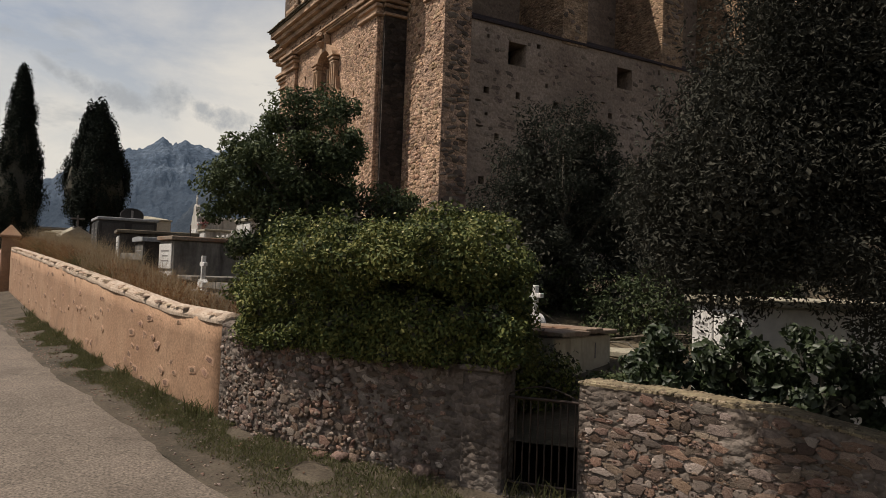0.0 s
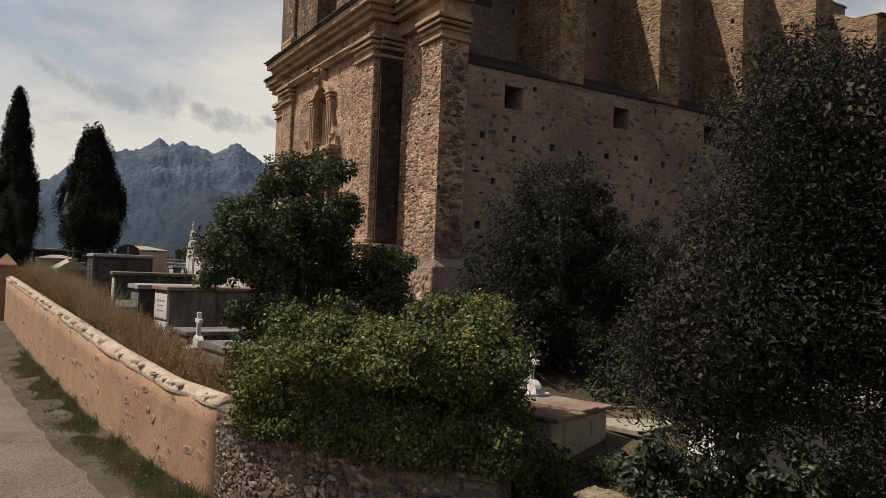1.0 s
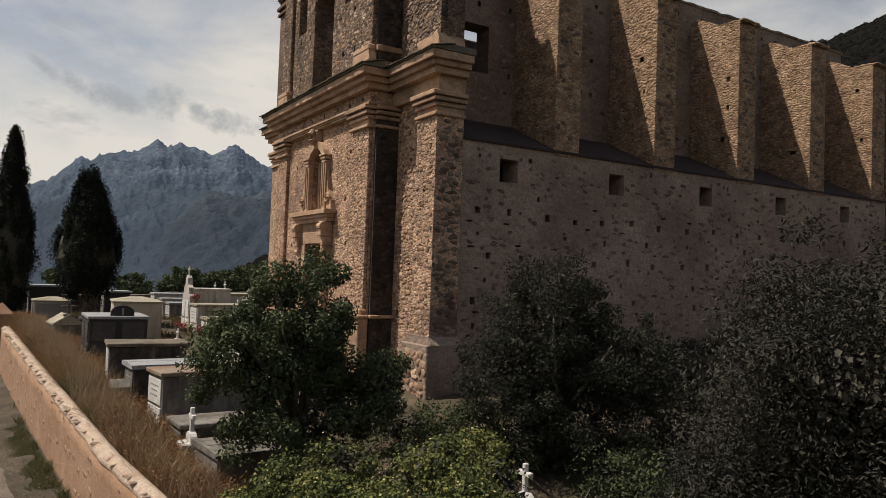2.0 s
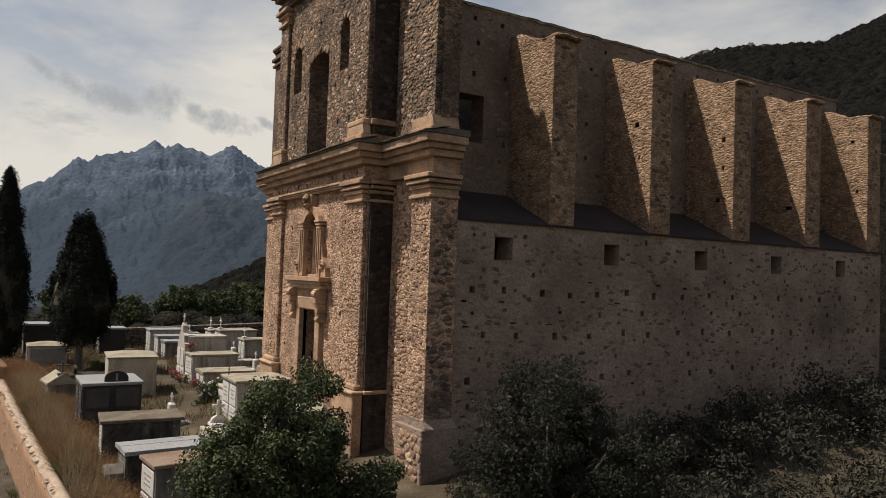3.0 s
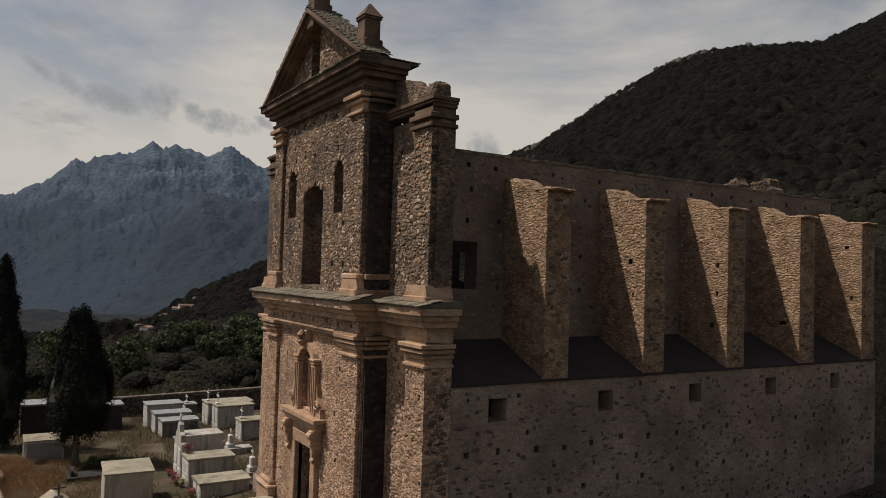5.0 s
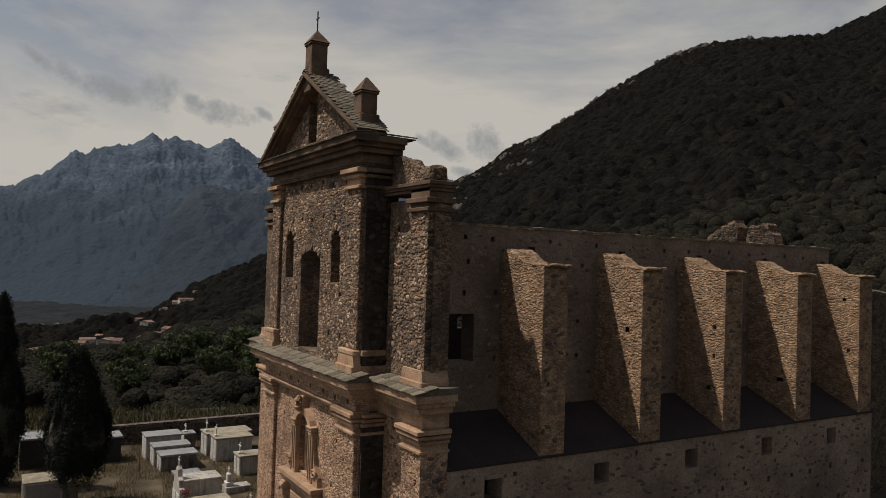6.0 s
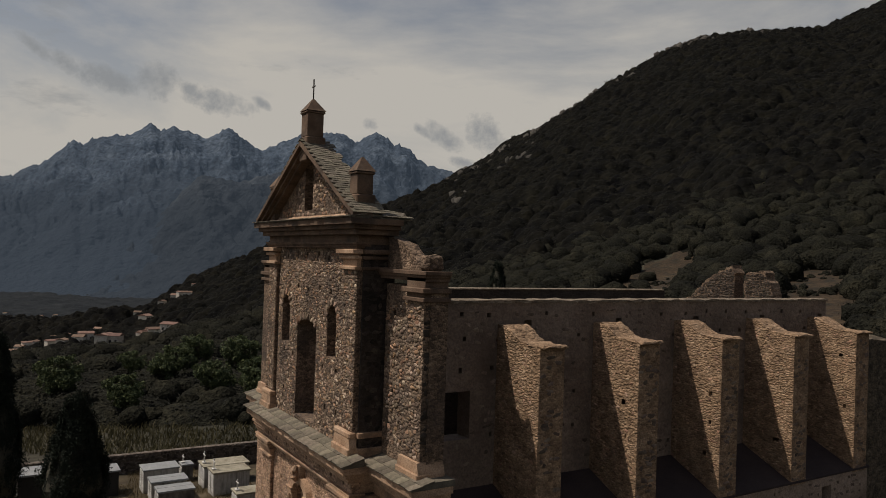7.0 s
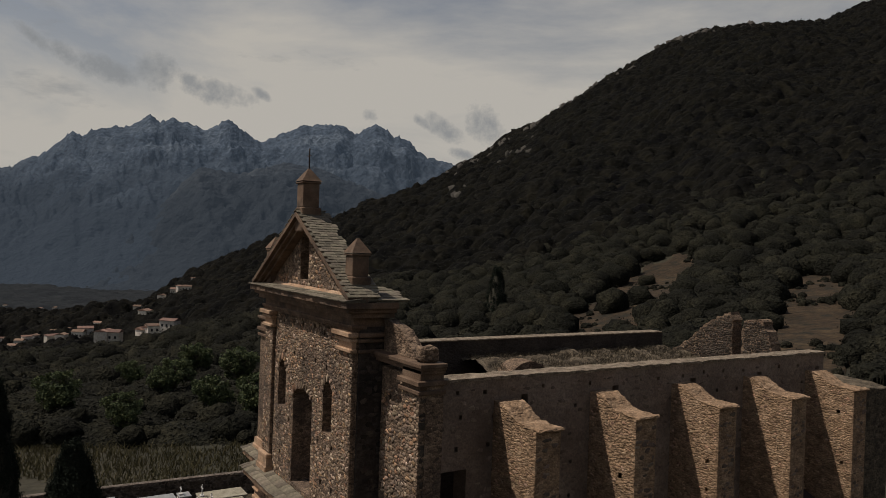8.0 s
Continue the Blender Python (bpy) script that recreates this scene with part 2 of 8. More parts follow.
M_STONE_OB = mat("rubble_stone_single", [(0.1837, 0.1155, 0.0728), (0.3344, 0.2112, 0.1333), (0.3927, 0.2662, 0.1848)], 2.5, 30, 0.92, 0.5, 0.02, 0.45, "object", palette=[(0.1980, 0.1287, 0.0818), (0.2794, 0.1903, 0.1232), (0.2332, 0.1408, 0.0885), (0.3267, 0.2409, 0.1702), (0.1463, 0.0990, 0.0706), (0.2915, 0.1793, 0.1120)], contrast=(0.6, 1.35))
M_DRESS = mat("ochre_moulding_render", [(0.275, 0.170, 0.104), (0.370, 0.243, 0.156), (0.430, 0.305, 0.208)], 1.5, 25, 0.9, 0.35, 0.015, stain=(0.120, 0.085, 0.062), stain_scale=1.1, stain_at=(0.48, 0.74), stain_stretch=(1, 1, 1.6), contrast=(0.65, 1.28))
M_RENDER = mat("weathered_lime_render", [(0.200, 0.146, 0.110), (0.262, 0.197, 0.150), (0.312, 0.240, 0.189)], 0.55, 14, 0.95, 0.5, 0.03, stain=(0.120, 0.090, 0.070), stain_scale=0.3, stain_at=(0.46, 0.74), cells=3.4, cell_vary=0.10, contrast=(0.7, 1.22))
# the aisle render darkened: the nave wall's shade is put into its colour
M_NAVE = mat("shade_darkened_nave_render", [(0.1520, 0.1110, 0.0847), (0.1991, 0.1497, 0.1155), (0.2371, 0.1824, 0.1455)], 0.55, 14, 0.95, 0.5, 0.03, stain=(0.0912, 0.0684, 0.0539), stain_scale=0.3, stain_at=(0.46, 0.74), cells=3.4, cell_vary=0.10, contrast=(0.7, 1.22))
M_DARKSTONE = mat("dark_and_shaded_stone", [(0.0285, 0.0223, 0.0179), (0.0595, 0.0471, 0.0371), (0.0942, 0.0763, 0.0608)], 2.5, 30, 0.9, 0.5, 0.02, 0.5, "island")
M_SLATE = mat("lichened_slate", [(0.085, 0.074, 0.054), (0.15, 0.13, 0.098), (0.21, 0.185, 0.14)], 1.6, 30, 0.85, 0.4, 0.015, 0.35, "island")
M_SLATE_OB = mat("lichened_slate_single", [(0.075, 0.064, 0.047), (0.135, 0.116, 0.086), (0.2, 0.172, 0.13)], 1.6, 30, 0.85, 0.4, 0.015, 0.35, "object")
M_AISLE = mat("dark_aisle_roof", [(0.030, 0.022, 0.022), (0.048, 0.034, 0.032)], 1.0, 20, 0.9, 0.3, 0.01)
M_PINK = mat("pink_ochre_plaster", [(0.234, 0.138, 0.082), (0.279, 0.171, 0.105), (0.310, 0.201, 0.126)], 0.9, 24, 0.93, 0.35, 0.012, stain=(0.199, 0.123, 0.076), stain_scale=2.2, stain_at=(0.52, 0.7))
M_COPING = mat("pale_mortar_coping", [(0.281, 0.202, 0.140), (0.359, 0.281, 0.213), (0.404, 0.331, 0.258)], 2.2, 20, 0.93, 0.7, 0.03)
M_GATEWALL = mat("gate_wall_mortar", [(0.072, 0.057, 0.046), (0.117, 0.094, 0.077), (0.168, 0.143, 0.121)], 1.6, 18, 0.95, 0.7, 0.03, cells=7.0)
M_GSTONE = mat("gate_wall_stone", [(0.103, 0.071, 0.050), (0.175, 0.123, 0.092), (0.258, 0.203, 0.158)], 5, 40, 0.92, 0.6, 0.015, 0.5, "object", palette=[(0.086, 0.057, 0.044), (0.146, 0.111, 0.088), (0.112, 0.061, 0.042), (0.172, 0.143, 0.126), (0.065, 0.049, 0.042), (0.138, 0.082, 0.057), (0.249, 0.213, 0.185)], contrast=(0.55, 1.4))
M_GSTONE_I = mat("gate_wall_stone_far", [(0.103, 0.071, 0.050), (0.175, 0.123, 0.092), (0.258, 0.203, 0.158)], 5, 40, 0.92, 0.6, 0.015, 0.5, "island", palette=[(0.086, 0.057, 0.044), (0.146, 0.111, 0.088), (0.112, 0.061, 0.042), (0.172, 0.143, 0.126), (0.065, 0.049, 0.042), (0.138, 0.082, 0.057), (0.249, 0.213, 0.185)], contrast=(0.55, 1.4))
M_ASPHALT = mat("worn_asphalt", [(0.091, 0.072, 0.056), (0.114, 0.093, 0.073), (0.136, 0.108, 0.086)], 0.8, 30, 0.9, 0.7, 0.01, stain=(0.063, 0.051, 0.039), stain_scale=0.9, stain_at=(0.52, 0.8), cracks=0.22, contrast=(0.4, 1.65))
M_GROUND = mat("scrub_ground", [(0.020, 0.019, 0.013), (0.030, 0.028, 0.018), (0.048, 0.041, 0.027)], 0.02, 1.2, 0.95, 0.5, 0.3)
M_VERGE = mat("verge_soil", [(0.028, 0.024, 0.015), (0.055, 0.043, 0.030), (0.088, 0.072, 0.051)], 1.3, 25, 0.95, 0.6, 0.03)
M_CEM = mat("dry_cemetery_soil", [(0.030, 0.023, 0.014), (0.066, 0.050, 0.031), (0.118, 0.094, 0.060)], 0.6, 18, 0.95, 0.6, 0.03, stain=(0.040, 0.034, 0.018), stain_scale=.5, stain_at=(.48, .66))
M_TOMBW = mat("whitewashed_tomb", [(0.272, 0.253, 0.221), (0.389, 0.363, 0.324), (0.441, 0.418, 0.376)], 0.8, 9, 0.85, 0.25, 0.008, stain=(0.085, 0.076, 0.062), stain_scale=1.3, stain_at=(0.47, 0.74), stain_stretch=(2.6, 2.6, 0.35), contrast=(0.88, 1.1))
M_TOMBC = mat("cream_tomb", [(0.350, 0.308, 0.238), (0.434, 0.392, 0.315)], 0.8, 9, 0.85, 0.25, 0.008, stain=(0.13, 0.112, 0.085), stain_scale=1.2, stain_at=(0.5, 0.78), stain_stretch=(2.6, 2.6, 0.35), contrast=(0.88, 1.1))
M_TOMBG = mat("grey_cement_tomb", [(0.109, 0.098, 0.083), (0.173, 0.159, 0.138), (0.224, 0.206, 0.180)], 0.8, 9, 0.88, 0.3, 0.008, stain=(0.036, 0.031, 0.027), stain_scale=1.3, stain_at=(0.42, 0.68), stain_stretch=(1.700, 1.700, 0.425), contrast=(0.85, 1.12))
M_TOMBD = mat("dark_granite_tomb", [(0.02, 0.019, 0.018), (0.036, 0.034, 0.032)], 1.5, 60, 0.6, 0.1, 0.004, spec=0.25)
M_TOMBROOF = mat("lichened_cement_slab", [(0.176, 0.156, 0.116), (0.264, 0.240, 0.180), (0.320, 0.292, 0.232)], 1.3, 22, 0.9, 0.35, 0.01, stain=(0.144, 0.120, 0.080), stain_scale=1.5, stain_at=(0.5, 0.72))
M_RUSTROOF = mat("rust_stained_slab", [(0.1612, 0.0806, 0.0465), (0.1860, 0.1364, 0.0992), (0.2108, 0.1736, 0.1333)], 1.0, 18, 0.9, 0.35, 0.01)
M_PALESLAB = mat("pale_grey_marble_slab", [(0.194, 0.199, 0.199), (0.259, 0.264, 0.264)], 1.0, 20, 0.6, 0.1, 0.004)
M_MARBLE = mat("white_marble", [(0.465, 0.450, 0.420), (0.555, 0.540, 0.510)], 1.4, 20, 0.45, 0.08, 0.003)
M_PLAQUE = mat("grey_engraving", [(0.16, 0.15, 0.14), (0.22, 0.21, 0.2)], 4, 30, 0.7, 0.1, 0.003)
M_IRON = mat("rusty_dark_iron", [(0.03, 0.026, 0.024), (0.065, 0.045, 0.034)], 6, 40, 0.6, 0.2, 0.003, metal=0.6)
M_WOODDOOR = mat("dark_weathered_door", [(0.03, 0.024, 0.02), (0.055, 0.044, 0.036)], 4, 40, 0.7, 0.2, 0.004, stretch=(6, 6, 0.6))
M_BARK = mat("tree_bark", [(0.05, 0.042, 0.033), (0.10, 0.085, 0.065), (0.14, 0.12, 0.095)], 4, 26, 0.95, 0.8, 0.02, stretch=(2, 2, 0.4))
M_CORE = mat("crown_inner_shade", [(0.0360, 0.0345, 0.0255), (0.0600, 0.0555, 0.0390)], 3, 20, 0.95, 0.3, 0.02)
L_VINE = leaf_mat("vine_leaf", [(0.0244, 0.0354, 0.0159), (0.0488, 0.0659, 0.0207), (0.1049, 0.1171, 0.0317), (0.1830, 0.1684, 0.0537)], 0.7, 0.10, 0.15)
L_FLOWER = leaf_mat("cream_blossom", [(0.26, 0.24, 0.09), (0.40, 0.36, 0.17)], 0.7, 0.2)
L_LAUREL = leaf_mat("laurel_leaf", [(0.0286, 0.0377, 0.0182), (0.0494, 0.0650, 0.0299), (0.0962, 0.1092, 0.0442)], 0.7, 0.15, 0.15)
L_OLIVE = leaf_mat("olive_leaf", [(0.017, 0.018, 0.013), (0.030, 0.033, 0.024), (0.046, 0.048, 0.037)], 0.85, 0.12, 0.06)
L_OAK = leaf_mat("holm_oak_leaf", [(0.0205, 0.0205, 0.0160), (0.0354, 0.0354, 0.0274), (0.0524, 0.0502, 0.0399)], 0.85, 0.1, 0.05)
L_CYPRESS = leaf_mat("cypress_spray", [(0.010, 0.013, 0.010), (0.015, 0.019, 0.014), (0.024, 0.029, 0.020)], 0.9, 0.05, 0.08)
L_IVY = leaf_mat("broad_leaf", [(0.014, 0.022, 0.011), (0.026, 0.039, 0.017), (0.055, 0.075, 0.030)], 0.5, 0.3)
L_DRY = leaf_mat("dry_grass_blade", [(0.130, 0.068, 0.030), (0.200, 0.118, 0.054), (0.265, 0.180, 0.095)], 0.8, 0.3, 0.2)
L_GREEN = leaf_mat("verge_grass_blade", [(0.042, 0.046, 0.018), (0.072, 0.076, 0.030), (0.130, 0.112, 0.055)], 0.8, 0.3, 0.2)
L_WOOD = leaf_mat("wood_foliage", [(0.0072, 0.0079, 0.0065), (0.0123, 0.0123, 0.0087), (0.0202, 0.0188, 0.0123)], 0.8, 0.1, 0.12)
M_HILLBUSH = mat("maquis_scrub", [(0.0024, 0.0024, 0.0030), (0.0048, 0.0048, 0.0044), (0.0076, 0.0072, 0.0058), (0.0130, 0.0120, 0.0084)], 0.07, 0.35, 0.95, 0.7, 2.0, spec=0.03, contrast=(0.55, 1.45))
M_ROCK = mat("grey_outcrop", [(0.04, 0.036, 0.031), (0.075, 0.069, 0.06)], 0.15, 1.2, 0.95, 0.6, 0.4, 0.3, "island")
M_MEADOW = mat("dry_meadow", [(0.0196, 0.0143, 0.0074), (0.0345, 0.0224, 0.0120), (0.0506, 0.0347, 0.0184)], 0.12, 1.1, 0.95, 0.6, 0.3, stain=(0.0138, 0.0122, 0.0074), stain_scale=.35, stain_at=(.5, .62), contrast=(.5, 1.5))
M_HWALL = mat("pale_house_wall", [(0.42, 0.38, 0.33), (0.66, 0.61, 0.54)], 0.3, 2, 0.9, 0.1, 0.02, 0.25, "object")
M_HROOF = mat("terracotta_roof", [(0.130, 0.082, 0.062), (0.200, 0.128, 0.098)], 0.5, 3, 0.9, 0.2, 0.05, 0.3, "object")
M_PANE = mat("dark_window_pane", [(0.02, 0.022, 0.025), (0.03, 0.033, 0.037)], 1, 5, 0.15, 0, spec=0.5)

# ---- building tools ----
def world_of(ob):
    m = ob.matrix_parent_inverse @ ob.matrix_basis
    return world_of(ob.parent) @ m if ob.parent else ob.matrix_basis.copy()


def hang(ob, parent):
    """Makes ob a part of parent and leaves it where it stands in the world."""
    ob.parent = parent
    ob.matrix_parent_inverse = world_of(parent).inverted()
    return ob


def part(name, bm, material, parent=None, label="", smooth=False):
    me = bpy.data.meshes.new(name)
    bm.to_mesh(me)
    bm.free()
    me.materials.append(material)
    if smooth:
        me.shade_smooth()
    ob = new(name, me)
    if label:
        ob["label"] = label
    return hang(ob, parent) if parent else ob


def np_mesh(name, verts, faces, material, smooth=False):
    me = bpy.data.meshes.new(name)
    v = np.asarray(verts, np.float32)
    f = np.asarray(faces, np.int32)
    n, k = f.shape
    me.vertices.add(len(v))
    me.vertices.foreach_set("co", v.ravel())
    me.loops.add(n * k)
    me.loops.foreach_set("vertex_index", f.ravel())
    me.polygons.add(n)
    me.polygons.foreach_set("loop_start", np.arange(0, n * k, k, dtype=np.int32))
    me.update(calc_edges=True)
    me.materials.append(material)
    if smooth:
        me.shade_smooth()
    return me


def thing(name, at, label, category, group=""):
    ob = new(name)
    ob.location = at
    ob.empty_display_size = 0.2
    return tagged(ob, label, category, group)


def box(bm, x0, x1, y0, y1, z0, z1, bevel=0.0):
    g = [bm.verts.new(p) for p in ((x0, y0, z0), (x1, y0, z0), (x1, y1, z0), (x0, y1, z0), (x0, y0, z1), (x1, y0, z1), (x1, y1, z1), (x0, y1, z1))]
    for f in ((0, 3, 2, 1), (4, 5, 6, 7), (0, 1, 5, 4), (1, 2, 6, 5), (2, 3, 7, 6), (3, 0, 4, 7)):
        bm.faces.new([g[i] for i in f])
    if bevel:
        es = list({e for v in g for e in v.link_edges})
        bmesh.ops.bevel(bm, geom=es, offset=bevel, segments=1, affect='EDGES')
    return g


def prism(bm, outline, axis, a, b):
    """A solid with the outline (pairs of the two other coordinates, in the order x, y, z) drawn from a to b along axis."""
    put = {'x': lambda p, t: (t, p[0], p[1]), 'y': lambda p, t: (p[0], t, p[1]), 'z': lambda p, t: (p[0], p[1], t)}[axis]
    lo = [bm.verts.new(put(p, a)) for p in outline]
    hi = [bm.verts.new(put(p, b)) for p in outline]
    n = len(lo)
    fs = [bm.faces.new(lo[::-1]), bm.faces.new(hi)] + [bm.faces.new((lo[i], lo[(i + 1) % n], hi[(i + 1) % n], hi[i])) for i in range(n)]
    bmesh.ops.recalc_face_normals(bm, faces=fs)


def bands(bm, axis, lo, hi, z0, z1, t0, t1, holes):
    """A wall that runs along axis from lo to hi, between the depths t0 and t1, with rectangular holes (lo, hi, z0, z1)."""
    zs = sorted({z0, z1, *(min(max(z, z0), z1) for h in holes for z in h[2:])})
    for za, zb in zip(zs, zs[1:]):
        if zb - za < 1e-4:
            continue
        cut = sorted((h[0], h[1]) for h in holes if h[2] < (za + zb) / 2 < h[3])
        at = lo
        spans = []
        for c0, c1 in cut:
            if c0 > at:
                spans.append((at, c0))
            at = max(at, c1)
        if at < hi:
            spans.append((at, hi))
        for s0, s1 in spans:
            if axis == 'x':
                box(bm, s0, s1, t0, t1, za, zb)
            else:
                box(bm, t0, t1, s0, s1, za, zb)


def arch_fill(bm, axis, lo, hi, spring, top, t0, t1, steps=8):
    """The two spandrels that turn the square head of an opening into a round one."""
    mid, r, h = (lo + hi) / 2, (hi - lo) / 2, top - spring
    for sgn in (-1, 1):
        arc = [(mid + sgn * r * math.cos(a), spring + h * math.sin(a)) for a in np.linspace(0, math.pi / 2, steps)]
        pts = arc + [(mid + sgn * r, top)]
        prism(bm, pts, 'y' if axis == 'x' else 'x', t0, t1)


def tube(bm, pts, radii, sides=8):
    rings = []
    for i, p in enumerate(pts):
        p = Vector(p)
        d = (Vector(pts[min(i + 1, len(pts) - 1)]) - Vector(pts[max(i - 1, 0)])).normalized()
        q = d.to_track_quat('Z', 'Y')
        rings.append([bm.verts.new(p + q @ Vector((radii[i] * math.cos(2 * math.pi * k / sides), radii[i] * math.sin(2 * math.pi * k / sides), 0))) for k in range(sides)])
    for a, b in zip(rings, rings[1:]):
        for k in range(sides):
            bm.faces.new((a[k], a[(k + 1) % sides], b[(k + 1) % sides], b[k]))
    bm.faces.new(rings[0][::-1])
    bm.faces.new(rings[-1])


def ragged(bm, amp=0.05, cuts=3, scale=3.0, up=1.0):
    """Breaks straight edges: cuts the mesh finer and shifts it unevenly."""
    bmesh.ops.subdivide_edges(bm, edges=bm.edges[:], cuts=cuts, use_grid_fill=True)
    for v in bm.verts:
        n = noise.noise_vector(v.co * scale) + 0.5 * noise.noise_vector(v.co * scale * 2.7)
        v.co += Vector((n.x * .6, n.y * .6, n.z * up)) * amp
    return bm


# stones: a few shapes, one unit wide, high and deep
def stone_shapes(count=24, sides=5, seed=5):
    rng = np.random.default_rng(seed)
    out = []
    for _ in range(count):
        a = np.linspace(0, 2 * math.pi, sides, endpoint=False) + rng.uniform(-0.34, 0.34, sides) + rng.uniform(0, .8)
        r = 0.5 / np.maximum(np.abs(np.cos(a)), np.abs(np.sin(a))) ** 0.95 * rng.uniform(0.82, 1.14, sides)
        tilt = rng.uniform(-.3, .3, 2)
        c, s_ = np.cos(a), np.sin(a)
        zero = np.zeros(sides)
        rim = np.stack([r * c, r * s_, zero - 0.6], 1)
        mid = np.stack([r * c * .97, r * s_ * .97, rng.uniform(0.45, 0.85, sides) + tilt[0] * r * c + tilt[1] * r * s_], 1)
        k = rng.uniform(.80, .94, sides)
        inn = np.stack([r * c * k, r * s_ * k, rng.uniform(0.7, 1.1, sides) + tilt[0] * r * c + tilt[1] * r * s_], 1)
        v = np.concatenate([rim, mid, inn, [[rng.uniform(-.12, .12), rng.uniform(-.12, .12), rng.uniform(0.8, 1.2)]]])
        f = []
        for q in range(sides):
            n = (q + 1) % sides
            f += [(q, n, sides + n), (q, sides + n, sides + q), (sides + q, sides + n, 2 * sides + n), (sides + q, 2 * sides + n, 2 * sides + q), (2 * sides + q, 2 * sides + n, 3 * sides)]
        out.append((v, np.array(f)))
    return out


STONES = stone_shapes()


def courses(u0, u1, v0, v1, w, h, rng, keep=1.0, holes=(), outline=None):
    """Places for stones in uneven courses over a stretch of wall: centre, width, height."""
    out = []
    v = v0
    while v < v1:
        row = h * rng.uniform(0.65, 1.4)
        u = u0 - rng.uniform(0, w)
        while u < u1:
            ww = w * rng.uniform(0.5, 1.55)
            cu, cv = u + ww / 2, v + row / 2 + rng.uniform(-0.34, 0.34) * h
            hh = row * rng.uniform(0.85, 1.22)
            u += ww * 1.0
            if rng.random() > keep or cu - ww * .42 < u0 or cu + ww * .42 > u1 or cv + hh * .42 > v1:
                continue
            if any(a - ww * .45 < cu < b + ww * .45 and c - hh * .45 < cv < d + hh * .45 for a, b, c, d in holes):
                continue
            if outline and not outline(cu, cv):
                continue
            out.append((cu, cv, ww * .97, hh * .97))
        v += row
    return out


def lay_stones(name, places, at, mat_joined, mat_single, parent, proud, rng, single=lambda u, v: False, limit=300):
    """Sets stones on a wall. at(u, v) gives the point and the wall's frame (a 3 x 3 matrix: along, up, out).
    Those that single() picks become parts of their own, the rest one mesh."""
    vs, fs, base, made = [], [], 0, 0
    for u, v, w, h in places:
        k = rng.integers(len(STONES))
        p, frame3 = at(u, v)
        ang = rng.uniform(-0.3, 0.3)
        c, s = math.cos(ang), math.sin(ang)
        turn = frame3 @ np.array([[c, -s, 0], [s, c, 0], [0, 0, 1]])
        dep = proud * rng.uniform(0.5, 1.5)
        flip = rng.choice([-1, 1])
        A = turn @ np.diag([w, h, dep])
        if made < limit and single(u, v):
            key = "stone_shape_%d" % k + mat_single.name
            me = bpy.data.meshes.get(key)
            if not me:
                me = np_mesh(key, STONES[k][0], STONES[k][1], mat_single)
            ob = new("stone", me)
            m4 = Matrix([[*A[0], p[0]], [*A[1], p[1]], [*A[2], p[2]], [0, 0, 0, 1]])
            ob.matrix_basis = m4
            hang(ob, parent)
            made += 1
            continue
        vv = STONES[k][0] * [flip, 1, 1] @ A.T + np.asarray(p)
        vs.append(vv)
        fs.append((STONES[k][1] if flip > 0 else STONES[k][1][:, ::-1]) + base)
        base += len(vv)
    if vs:
        ob = new(name, np_mesh(name, np.concatenate(vs), np.concatenate(fs), mat_joined))
        tagged(ob, kind="stuff")
        hang(ob, parent)
        return ob


def flat(origin, along, out):
    o, a, n = np.array(origin, float), np.array(along, float), np.array(out, float)
    up = np.array([0, 0, 1.0])
    fr = np.stack([a, up, n], 1)
    return lambda u, v: (o + a * u + up * v, fr)


# leaves
def leaf_mesh(name, pts, out, size, material, rng, slim=0.45, jitter=0.9, cup=0.12):
    n = len(pts)
    nrm = out + rng.normal(0, jitter, (n, 3))
    nrm /= np.linalg.norm(nrm, axis=1)[:, None] + 1e-9
    ref = rng.normal(0, 1, (n, 3))
    t = np.cross(nrm, ref)
    t /= np.linalg.norm(t, axis=1)[:, None] + 1e-9
    b = np.cross(nrm, t)
    s = (size * rng.uniform(0.6, 1.35, n))[:, None]
    a0, a1 = pts - t * s * .5, pts + t * s * .5
    side = nrm * s * cup
    b0, b1 = pts - t * s * .06 - b * s * slim * .5 + side, pts - t * s * .06 + b * s * slim * .5 + side
    v = np.stack([a0, b0, a1, b1], 1).reshape(-1, 3)
    i = np.arange(n)[:, None] * 4
    f = np.concatenate([i + [0, 1, 2], i + [0, 2, 3]])
    return np_mesh(name, v, f, material)


def clumps_in(centre, radii, count, size, rng, shell=0.55, low=-1.0):
    out = []
    while len(out) < count:
        d = rng.normal(0, 1, 3)
        d /= np.linalg.norm(d)
        if d[2] < low:
            continue
        r = rng.uniform(shell, 1.0) ** 0.7
        out.append((*(np.array(centre) + d * r * np.array(radii)), size * rng.uniform(0.6, 1.3)))
    return np.array(out)


def leaf_points(clumps, per, rng, squash=0.8):
    k = len(clumps)
    n = k * per
    which = np.repeat(np.arange(k), per)
    d = rng.normal(0, 1, (n, 3))
    d /= np.linalg.norm(d, axis=1)[:, None]
    r = rng.uniform(0.05, 1.0, n) ** 0.45
    pts = clumps[which, :3] + d * (r * clumps[which, 3])[:, None] * [1, 1, squash]
    return pts, d


